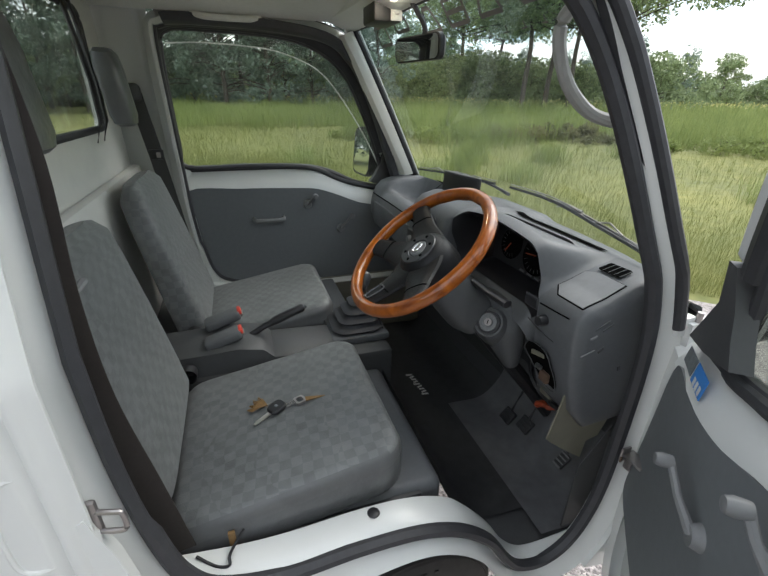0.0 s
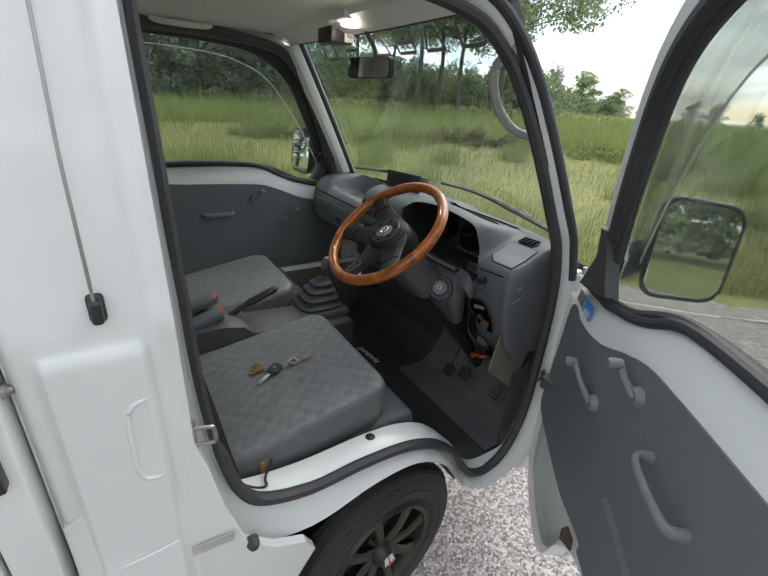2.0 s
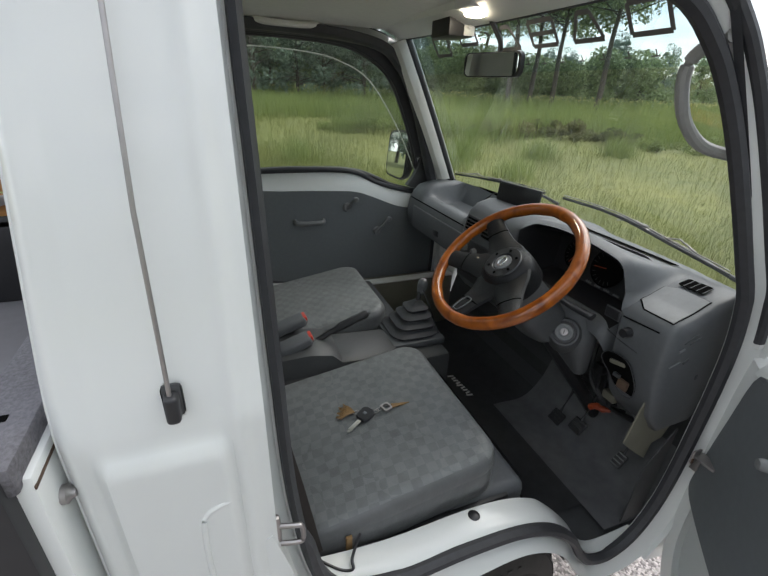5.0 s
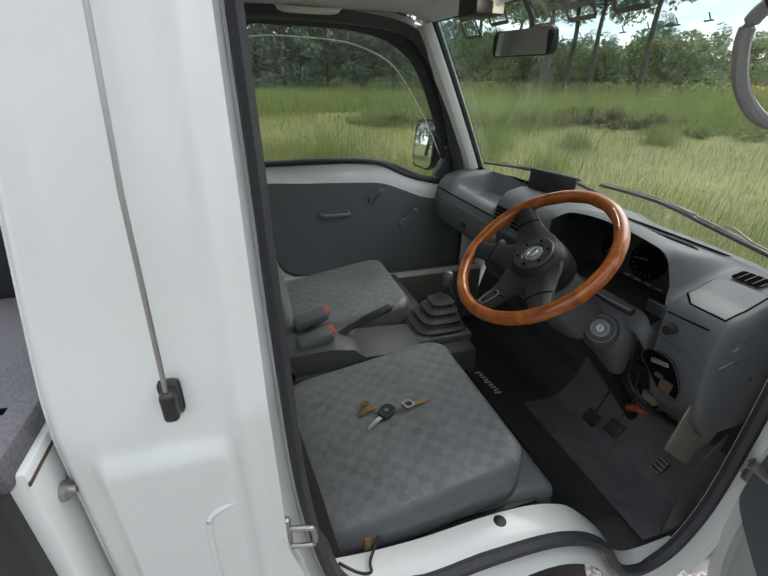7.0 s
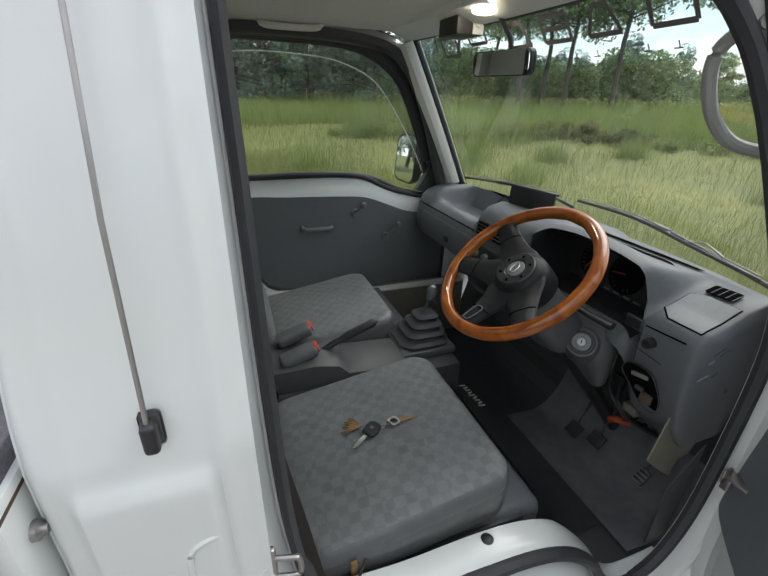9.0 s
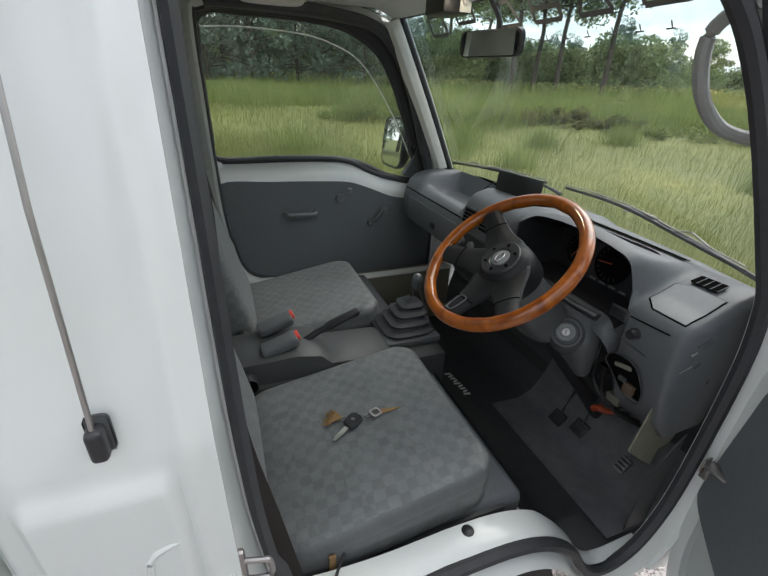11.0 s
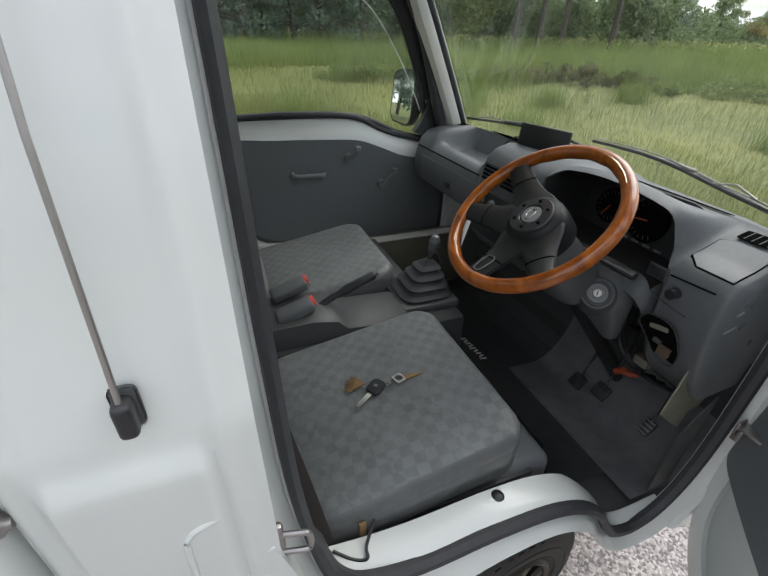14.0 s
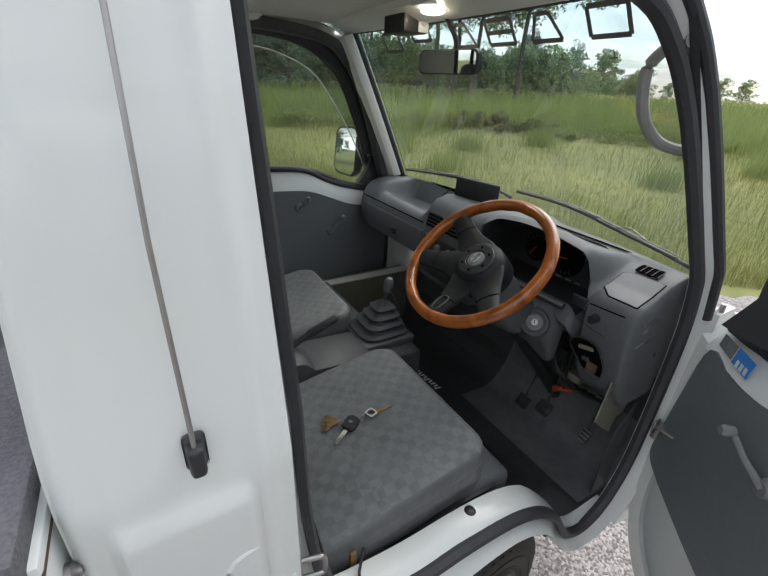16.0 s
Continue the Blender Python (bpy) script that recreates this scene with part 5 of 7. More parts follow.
fob = [Vector((x, y, 0)) for x, y in ((0.020, 0.008), (0.012, 0.0165), (-0.010, 0.0175), (-0.019, 0.011), (-0.021, 0.0), (-0.019, -0.011), (-0.010, -0.0175), (0.012, -0.0165), (0.020, -0.008))]
fo = smooth(fob, 3, True)
part("fob", moved(loft([[p * k + Vector((0, 0, z)) for p in fo] for k, z in ((0.9, -0.004), (1.0, -0.001), (1.0, 0.004), (0.88, 0.007))]), km), BLACK, keys, "black key fob")
part("blade", moved(merge(rbox(0.019, 0.056, -0.0050, 0.0050, -0.001, 0.0022, 0.0006), rbox(0.052, 0.062, -0.003, 0.003, -0.001, 0.0016, 0.0008)), km), KEYMETAL, keys, "steel key blade")
part("emblem", moved(rbox(-0.0035, 0.0035, -0.0045, 0.0045, 0.0068, 0.0075, 0.0003), km), FOIL, keys)
for q, (x, y) in enumerate(((0.254, 0.364), (0.263, 0.366), (0.210, 0.383))):
    p = on_seat(x, y, 0.003)
    part("ring", tube([p + Vector((0.007 * math.cos(a), 0.005 * math.sin(a), 0.0017 * math.cos(a))) for a in [k * math.pi / 6 for k in range(12)]], 0.001, 6, True), STEEL, keys)
cm = Matrix.Translation(on_seat(0.280, 0.364, 0.004)) @ Matrix.Rotation(radians(20), 4, "Z")
part("charm", moved(loft([[Vector((x, y, z)) for x, y in rounded(-k, k, -k, k, 0.005, 3)] for k, z in ((0.0125, -0.003), (0.0125, 0.003), (0.008, 0.003), (0.007, -0.003))], True, True), cm), STEEL, keys, "square metal charm")
tg = Matrix.Translation(on_seat(0.293, 0.362, 0.003)) @ Matrix.Rotation(radians(-2), 4, "Z")
part("pointed_tag", moved(panel([(0, -0.007), (0.0, 0.007), (0.045, 0.001), (0.045, -0.001)], [], lambda a, b: (a, b, 0), (0, 0, 0.0022)), tg), LEATHER, keys, "pointed wooden tag")
bm = None
for k in range(14):
    a = radians(150 + (k - 7) * 6.0)
    p0, p1 = on_seat(0.206, 0.384, 0.004), on_seat(0.206 + 0.044 * math.cos(a) * (0.72 + 0.05 * (k * 5 % 7)), 0.384 + 0.044 * math.sin(a) * (0.72 + 0.05 * (k * 5 % 7)), 0.003)
    s = tube([p0, p0.lerp(p1, 0.5) + Vector((0, 0, 0.003)), p1], 0.0015, 5)
    bm = s if bm is None else merge(bm, s)
part("tassel", bm, LEATHER, keys, "frayed brown leather tassel")

# ==== on and over the dashboard
ph = thing("phone", (0.885, 0.738, 1.18), "black phone in a holder on the dashboard", "phone")
pm = Matrix.Translation((0.852, 0.724, 1.222)) @ Matrix.Rotation(radians(10), 4, "Z") @ Matrix.Rotation(radians(4), 4, "Y")
part("case", moved(rbox(-0.005, 0.006, -0.086, 0.086, -0.042, 0.042, 0.004), pm), BLACK, ph)
part("screen", moved(rbox(-0.0062, -0.0052, -0.081, 0.081, -0.037, 0.037, 0.0004), pm), material("dark_screen", (0.010, 0.010, 0.011), 0.35, 0, 0.1), ph, "dark screen")
part("holder", tube([(0.862, 0.724, 1.222), (0.885, 0.724, 1.20), (0.885, 0.724, 1.185)], [0.014, 0.012, 0.022], 10), BLACK, ph)
part("cable", tube(smooth([(0.858, 0.812, 1.210), (0.85, 0.84, 1.215), (0.83, 0.87, 1.185), (0.79, 0.86, 1.165), (0.745, 0.83, 1.13), (0.725, 0.80, 1.07)], 6), 0.0022, 6), BLACK, ph)

mirror = thing("rear_view_mirror", (0.66, 0.73, 1.68), "black rear-view mirror hanging from the windscreen header", "mirror")
mm = Matrix.Translation((0.694, 0.733, 1.592)) @ Matrix.Rotation(radians(12), 4, "Z") @ Matrix.Rotation(radians(-2), 4, "Y")
sh = rounded(-0.103, 0.103, -0.030, 0.030, 0.018, 5)
part("housing", moved(loft([[Vector((x, a * k, b * k)) for a, b in sh] for x, k in ((-0.006, 1.0), (0.004, 1.03), (0.018, 0.9), (0.026, 0.5))]), mm), BLACK, mirror)
part("glass", moved(panel([(a * 0.94, b * 0.9) for a, b in sh], [], lambda a, b: (-0.0085, a, b), (0.002, 0, 0)), mm), MIRROR, mirror, "mirror glass")
part("stem", tube(smooth([(0.705, 0.728, 1.600), (0.705, 0.722, 1.64), (0.68, 0.722, 1.675), (0.655, 0.722, 1.705)], 4), [0.007] * 13, 8), BLACK, mirror)

lamp_m = bpy.data.materials.new("lit_lamp_lens")
lamp_m.use_nodes = True
lb = lamp_m.node_tree.nodes["Principled BSDF"]
lb.inputs["Base Color"].default_value = (0.9, 0.85, 0.7, 1)
lb.inputs["Emission Color"].default_value, lb.inputs["Emission Strength"].default_value = (1.0, 0.90, 0.70, 1), 34.0
lamp = thing("dome_lamp", (0.60, 0.70, 1.735), "lit interior lamp over the mirror", "lamp")
part("base", rbox(0.565, 0.645, 0.665, 0.745, 1.704, 1.735, 0.008), PAPER, lamp)
part("lens", rbox(0.585, 0.632, 0.682, 0.728, 1.690, 1.7045, 0.010, 3), lamp_m, lamp, "glowing warm lens")
box = thing("dash_camera", (0.63, 0.875, 1.73), "black box camera fixed under the headlining", "camera")
part("body", rbox(0.600, 0.680, 0.820, 0.930, 1.660, 1.715, 0.006), BLACK, box)
part("mount", rbox(0.615, 0.665, 0.835, 0.915, 1.712, 1.735, 0.004), BLACK, box)
part("face", rbox(0.646, 0.679, 0.8165, 0.8205, 1.663, 1.712, 0.002), WHITE_IN, box)
part("lens", lathe([(0, 0.008), (0.009, 0.007), (0.012, 0)], Matrix.Translation((0.662, 0.8165, 1.688)) @ Matrix.Rotation(radians(90), 4, "X"), 18), PAPER, box)
clip = thing("trim_clip", (0.626, 1.247, 1.702), "small black trim clip in the roof rail", "clip")
part("head", lathe([(0, 0.006), (0.008, 0.004), (0.010, 0)], Matrix.Translation((0.626, 1.249, 1.704)) @ Matrix.Rotation(radians(180), 4, "X"), 14), BLACK, clip)

grip = thing("roof_grip", (0.23, 1.25, 1.715), "grey plastic grab handle on the roof rail", "grab handle")
part("bar", tube(smooth([(0.12, 1.262, 1.722), (0.135, 1.245, 1.706), (0.18, 1.236, 1.700), (0.28, 1.236, 1.700), (0.325, 1.245, 1.706), (0.34, 1.262, 1.722)], 5), 0.010, 8), LINING, grip)
gl = thing("pillar_grip", (0.72, 1.28, 1.53), "pale grey grab handle on the windscreen pillar", "grab handle", "pillar grips")
part("bar", tube(smooth([(0.700, 1.290, 1.615), (0.698, 1.268, 1.600), (0.715, 1.262, 1.56), (0.745, 1.268, 1.50), (0.765, 1.276, 1.462), (0.775, 1.300, 1.450)], 5), 0.011, 8), WHITE_IN, gl)
GREYGRIP = material("grey_grip_plastic", (0.27, 0.27, 0.26), 0.5, 0, 0.1, 90, 4, 0.1, 700)
gr = thing("pillar_grip", (0.76, 0.14, 1.52), "grey loop grab handle on the windscreen pillar", "grab handle", "pillar grips")
part("bar", tube(smooth([(0.690, 0.122, 1.612), (0.700, 0.155, 1.607), (0.690, 0.176, 1.580), (0.697, 0.180, 1.540), (0.725, 0.178, 1.492), (0.765, 0.165, 1.455), (0.800, 0.135, 1.442), (0.815, 0.110, 1.445)], 5), 0.0105, 10), GREYGRIP, gr)

# wipers parked along the screen's foot
for name_u, pts, arm in (("a", [(0.06, 0.085), (0.18, 0.112), (0.33, 0.155), (0.50, 0.150)], [(0.02, 0.045), (0.14, 0.085), (0.30, 0.140)]), ("b", [(0.57, 0.142), (0.72, 0.130), (0.86, 0.112), (0.985, 0.092)], [(0.54, 0.075), (0.62, 0.105), (0.76, 0.122)])):
    wp = thing("wiper", screen(arm[0][0], -0.02), "black windscreen wiper lying along the foot of the glass", "wiper", "wipers")
    for s in (0.25, 0.5, 0.75):
        u, v = pts[0][0] + (pts[-1][0] - pts[0][0]) * s, pts[1][1] * (1 - s) + pts[2][1] * s
        part("yoke", tube([screen(u - 0.045, v - 0.004, 0.012), screen(u, v + 0.004, 0.026), screen(u + 0.045, v - 0.004, 0.012)], 0.0022, 6), STEEL, wp)
    part("blade", tube(smooth([screen(u, v, 0.010) for u, v in pts], 5), 0.0032, 6, squash=1.4), BLACK, wp)
    part("blade_spring", tube(smooth([screen(u, v + 0.010, 0.016) for u, v in pts], 5), 0.0016, 6), STEEL, wp)
    part("arm", tube(smooth([screen(u, v, 0.022) for u, v in arm], 5), [0.006 - 0.0003 * k for k in range(11)], 6), BLACKPAINT, wp)
    part("bracket", tube([screen(arm[2][0], arm[2][1], 0.022), screen(arm[2][0] - 0.06, arm[2][1] + 0.004, 0.016)], 0.004, 6), STEEL, wp)
    part("bracket", tube([screen(arm[2][0], arm[2][1], 0.022), screen(arm[2][0] + 0.06, arm[2][1] + 0.004, 0.016)], 0.004, 6), STEEL, wp)

# vinyl marks across the windscreen's top: plain bars in place of a maker's name
decal = thing("windscreen_decal", screen(0.5, 0.9), "row of plain dark grey vinyl shapes along the windscreen top", "decal")


def on_screen(pts, lift=-0.003):
    bm = bmesh.new()
    for poly in pts:
        bm.faces.new([bm.verts.new(screen(u, v, lift)) for u, v in poly])
    return bm


SHAPES = {"frame": [(0, 0, 1, 0), (0, 1, 1, 1), (0, 0, 0, 1), (1, 0, 1, 1)], "ladder": [(0, 0, 1, 0), (0, 0.5, 1, 0.5), (0, 1, 1, 1), (0, 0, 0, 1), (1, 0, 1, 1)], "gate": [(0, 0, 0.3, 1), (1, 0, 0.7, 1), (0.3, 1, 0.7, 1), (0, 0, 1, 0)], "flag": [(0, 0.45, 1, 0.45), (0, 1, 1, 1), (0, 0.45, 0, 1), (1, 0.45, 1, 1)]}
for u0, shape in ((0.10, "frame"), (0.235, "gate"), (0.355, "ladder"), (0.475, "gate"), (0.635, "flag"), (0.775, "frame")):
    bars = []
    for a, b, c, d in SHAPES[shape]:
        p, q = Vector((u0 + 0.075 * a, 0.878 + 0.082 * b)), Vector((u0 + 0.075 * c, 0.878 + 0.082 * d))
        n = Vector((-(q - p).y * 0.45, (q - p).x * 2.2)).normalized()
        n = Vector((n.x * 0.0042, n.y * 0.0075))
        bars.append([p - n, q - n, q + n, p + n])
    part("vinyl_shape", on_screen(bars), DECAL, decal)
for k in range(11):
    u0 = 0.13 + 0.055 * k
    part("vinyl_bar", on_screen([[(u0, 0.815), (u0 + 0.016, 0.815), (u0 + 0.016, 0.819), (u0, 0.819)], [(u0 + 0.004, 0.819), (u0 + 0.0065, 0.819), (u0 + 0.0065, 0.836), (u0 + 0.004, 0.836)]]), DECAL, decal)

# ==== footwell
mat_o = thing("floor_mat", (0.8, 0.4, 0.452), "worn black rubber floor mat with small pale lettering bars", "floor mat")
FL = [(0.556, 0.690), (0.575, 0.62), (0.612, 0.55), (0.66, 0.492), (0.73, 0.466), (0.85, 0.460), (0.96, 0.462), (1.03, 0.53), (1.07, 0.64)]
fl = smooth([(x, 0, z) for x, z in FL], 5)
part("heel_strip", loft([[p + Vector((0.006, y, 0.006)) for y in (0.185, 0.3, 0.45, 0.60, 0.80, 1.0, 1.25)] for p in fl], False, False, False), MAT, mat_o)
part("mat_panel", loft([[p + Vector((0.0, y, 0.013)) for y in (0.10, 0.2, 0.35, 0.5, 0.62)] for p in fl[24:]], False, False, False), MAT_GREY, mat_o, "grey worn rubber panel")
for k in range(9):
    y = 0.69 + 0.0155 * k
    part("mat_bar", moved(rbox(-0.010 if k % 4 else -0.016, 0.009, -0.0034, 0.0034, 0, 0.002, 0), Matrix.Translation((0.770 - 0.11 * (y - 0.683), y, 0.476)) @ Matrix.Rotation(radians(14 if k % 2 else -10), 4, "Z")), PAPER, mat_o)
for y, x, z, nm in ((0.196, 0.944, 0.590, "accelerator pedal"), (0.345, 0.935, 0.585, "brake pedal"), (0.432, 0.940, 0.545, "clutch pedal")):
    pd = thing("pedal", (x + 0.09, y, 0.60), "black " + nm + " in the footwell", "pedal", "pedals")
    pmx = Matrix.Translation((x, y, z)) @ Matrix.Rotation(radians(-48), 4, "Y")
    wd = 0.015 if nm[0] == "a" else 0.024
    part("pad", moved(rbox(-0.023, 0.023, -wd, wd, -0.006, 0.006, 0.005), pmx), BLACK, pd)
    for k in range(4):
        part("rib", moved(rbox(-0.021 + 0.012 * k, -0.017 + 0.012 * k, -wd * 0.85, wd * 0.85, 0.006, 0.0085, 0.001), pmx), PLASTIC_MID if nm[0] == "a" else BLACK, pd)
    part("arm", tube([(x + 0.004, y, z + 0.004), (x + 0.06, y + 0.01, z + 0.10), (x + 0.09, y + 0.015, z + 0.30)], [0.006, 0.007, 0.008], 8), BLACKPAINT, pd)
wire = thing("wiring_loom", (0.93, 0.27, 0.74), "orange and black wiring loom hanging below the dashboard", "wiring")
part("orange_sleeve", tube(smooth([(0.96, 0.345, 0.655), (0.965, 0.33, 0.670), (0.975, 0.315, 0.668), (0.985, 0.295, 0.676)], 5), [0.008, 0.010, 0.011, 0.010, 0.009, 0.011, 0.012, 0.011, 0.009, 0.009, 0.010, 0.010, 0.008, 0.007, 0.007, 0.006], 8), ORANGE, wire, "orange sleeve")
for k in range(4):
    part("cable", tube(smooth([(0.93, 0.36 - 0.03 * k, 0.92), (0.90 + 0.01 * k, 0.33 - 0.02 * k, 0.80 - 0.01 * k), (0.93, 0.27, 0.73), (0.99, 0.20 + 0.03 * k, 0.70)], 5), 0.006, 6), BLACK, wire)
part("connector", rbox(0.89, 0.93, 0.235, 0.275, 0.775, 0.80, 0.004), BEIGE, wire)
part("connector", rbox(0.90, 0.93, 0.30, 0.33, 0.82, 0.85, 0.004), BLACK, wire)
part("kick_panel", panel([(0.775, 0.800), (0.792, 0.783), (0.85, 0.733), (0.912, 0.684), (0.918, 0.735), (0.952, 0.742), (0.972, 0.80), (1.06, 0.86), (1.06, 0.96), (0.815, 0.96)], [], lambda a, b: (a, 0.112 + 0.014 * math.sin((a - 0.815) * 12), b), (0, 0.004, 0)), BEIGE, truck, "beige painted kick panel")
part("kick_trim", sheet(lambda u, v: Vector((0.890 + 0.070 * u, 0.107, 0.46 + (0.22 + 0.11 * u) * v)), 4, 6, 0.004), CONSOLE, truck, "black kick trim")

# ==== outside fittings
WY = Matrix.Translation((0.424, 0.015, 0.289)) @ Matrix.Rotation(radians(90), 4, "X")
prof = [(0.166, -0.215), (0.20, -0.222), (0.243, -0.215), (0.274, -0.200), (0.284, -0.17), (0.286, -0.13), (0.284, -0.09), (0.275, -0.062), (0.245, -0.046), (0.20, -0.043), (0.172, -0.054), (0.158, -0.062)]
tyre = part("front_wheel", lathe(prof, WY, 64), TYRE, truck, "front wheel with brown-black tyre")
for r, h in ((0.270, -0.0585), (0.222, -0.0435), (0.190, -0.0455)):
    part("sidewall_ridge", lathe([(r - 0.003, h - 0.002), (r, h + 0.0015), (r + 0.003, h - 0.002)], WY, 56), TYRE, tyre)
for k in range(13):
    # raised sidewall marks
    a = radians(70 + 7.5 * k)
    part("sidewall_mark", moved(rbox(0.225, 0.252, -0.008, 0.008 if k % 3 else 0.004, -0.0500, -0.0462, 0.001, 1), WY @ Matrix.Rotation(a, 4, "Z")), TYRE, tyre)
for k in range(36):
    part("tread_block", moved(rbox(0.282, 0.2885, -0.018, 0.018, -0.125, -0.078, 0.002, 1), WY @ Matrix.Rotation(radians(10 * k), 4, "Z")), TYRE, tyre)
part("rim", lathe([(0.175, -0.052), (0.169, -0.043), (0.158, -0.048), (0.150, -0.075), (0.146, -0.14), (0.0, -0.145)], WY, 56), RIM, tyre, "matt black alloy rim")
for k in range(8):
    a = radians(45 * k + 12)
    pts = [Vector((math.cos(a) * r, math.sin(a) * r, h)) for r, h in ((0.040, -0.066), (0.096, -0.056), (0.153, -0.060))]
    sd = Vector((-math.sin(a), math.cos(a), 0))
    part("spoke", moved(loft([[p + sd * w, p + sd * w * 0.7 + Vector((0, 0, 0.008)), p - sd * w * 0.7 + Vector((0, 0, 0.008)), p - sd * w, p + Vector((0, 0, -0.03))] for p, w in zip(pts, (0.018, 0.013, 0.019))]), WY), RIM, tyre)
part("hub_cap", lathe([(0, -0.030), (0.026, -0.032), (0.034, -0.042), (0.042, -0.07), (0.05, -0.09)], WY, 28), BLACK, tyre)
for s in (-1, 1):
    part("cap_mark", moved(panel([(0.024, 0.002 * s), (0.020, 0.014 * s), (-0.016, 0.018 * s), (-0.010, 0.010 * s), (-0.018, 0.007 * s), (-0.008, 0.002 * s)], [], lambda a, b: (a, b, -0.030), (0, 0, 0.0015)), WY @ Matrix.Rotation(radians(105), 4, "Z")), PAPER, tyre)
part("cap_mark", moved(rbox(-0.028, -0.018, -0.014, 0.014, -0.032, -0.0292, 0.001), WY @ Matrix.Rotation(radians(122), 4, "Z")), RED, tyre)
BRASS = material("brass_nut", (0.50, 0.34, 0.08), 0.35, 0.9, 0.1)
for k in range(4):
    a = radians(90 * k + 20)
    part("lug_nut", moved(lathe([(0, 0.02), (0.008, 0.02), (0.0095, 0.0)], Matrix.Translation((0.056 * math.cos(a), 0.056 * math.sin(a), -0.082)), 6), WY), BRASS, tyre)
# the front wheels stand steered a little
kingpin = Matrix.Translation((0.424, 0.12, 0))
STEER = kingpin @ Matrix.Rotation(radians(7), 4, "Z") @ kingpin.inverted()
tyre.matrix_basis = STEER
for name, dx, turned in (("front_wheel", 0.0, True), ("rear_wheel", -1.90, False), ("rear_wheel", -1.90, True)):
    w = tyre.copy()
    w.name = name
    scene.collection.objects.link(w)
    hubm = Matrix.Translation((0.424, WIDE / 2, 0))
    w.matrix_basis = Matrix.Translation((dx, 0, 0)) @ (hubm @ Matrix.Rotation(math.pi, 4, "Z") @ hubm.inverted() if turned else Matrix.Identity(4)) @ (STEER if dx == 0 else Matrix.Identity(4))
    for o in list(tyre.children):
        if o.name.split(".")[0] in ("rim", "spoke", "hub_cap"):
            c = o.copy()
            scene.collection.objects.link(c)
            c.parent = w
# the well's shade is put into the liner's near-black colour
lin = []
for k in range(17):
    a = radians(215 - k * (215 - 80) / 16)
    lin.append([Vector((0.43 + 0.355 * math.cos(a), y, 0.295 + 0.355 * math.sin(a))) for y in (0.045, 0.2, 0.40)])
part("wheel_liner", loft(lin, False, False, False), HOLE, truck, "wheel well with its shade put into the black colour")

rod = thing("antenna_rod", (-0.097, 0.005, 1.22), "chrome rod aerial on the cab side with black foot", "aerial")
part("rod", tube([(-0.0975, 0.0055, 1.25), (-0.0985, 0.036, 1.42), (-0.094, 0.068, 1.58), (-0.092, 0.092, 1.70)], 0.0022, 10), STEEL, rod)
part("foot", rbox(-0.1040, -0.0905, -0.002, 0.016, 1.219, 1.251, 0.005, 3), BLACK, rod)
part("foot_trim", rbox(-0.1065, -0.0875, 0.013, 0.020, 1.216, 1.256, 0.005, 2), CONSOLE, rod)
stk = thing("door_striker", (-0.012, 0.035, 0.96), "steel loop door striker on the rear pillar", "striker")
part("plate", rbox(-0.024, -0.008, 0.020, 0.031, 0.946, 1.014, 0.005), STEEL, stk)
part("rust_edge", rbox(-0.0255, -0.021, 0.0185, 0.030, 0.952, 1.006, 0.002), RUST, stk)
part("loop", tube(smooth([(-0.014, 0.024, 0.996), (0.010, 0.019, 0.994), (0.018, 0.018, 0.990), (0.019, 0.017, 0.968), (0.012, 0.017, 0.962), (-0.014, 0.022, 0.964)], 4), 0.0036, 8), STEEL, stk)
plug = thing("drain_plug", (0.057, 0.0, 0.697), "round black rubber plug in the white fender", "plug")
part("head", lathe([(0, 0.013), (0.008, 0.013), (0.012, 0.006), (0.013, 0.0), (0.013, -0.01)], Matrix.Translation((0.057, 0.0, 0.697)) @ Matrix.Rotation(radians(90), 4, "X"), 8), RUBBER, plug)
hole = thing("sill_plug", (0.379, 0.118, 0.732), "round black plug in the white sill", "plug")
part("head", lathe([(0, 0.003), (0.009, 0.0025), (0.0125, 0.0)], Matrix.Translation((0.379, 0.104, 0.732)), 18), BLACK, hole)
lab = thing("chassis_label", (-0.01, -0.003, 0.745), "grey foil label on the white fender", "label")
part("foil", moved(rbox(-0.036, 0.036, -0.0008, 0.0008, -0.010, 0.010, 0), Matrix.Translation((-0.010, -0.0035, 0.748)) @ Matrix.Rotation(radians(4), 4, "Y")), TAPE, lab)
lid = part("pressed_line", tube(smooth([(-0.060, 0.0050, 1.092), (-0.072, 0.0026, 1.091), (-0.086, 0.0018, 1.083), (-0.092, 0.0018, 1.06), (-0.094, 0.0018, 0.985), (-0.090, 0.0018, 0.955), (-0.075, 0.0018, 0.945), (-0.060, 0.005, 0.944)], 5), 0.0038, 8), WHITE, truck)
part("pressed_line", tube(smooth([(-0.150, -0.0015, 0.786), (-0.12, -0.004, 0.789), (-0.085, -0.0045, 0.792), (-0.06, -0.002, 0.795)], 5), [0.0004] + [0.0022] * 14 + [0.0004], 8), WHITE, truck)
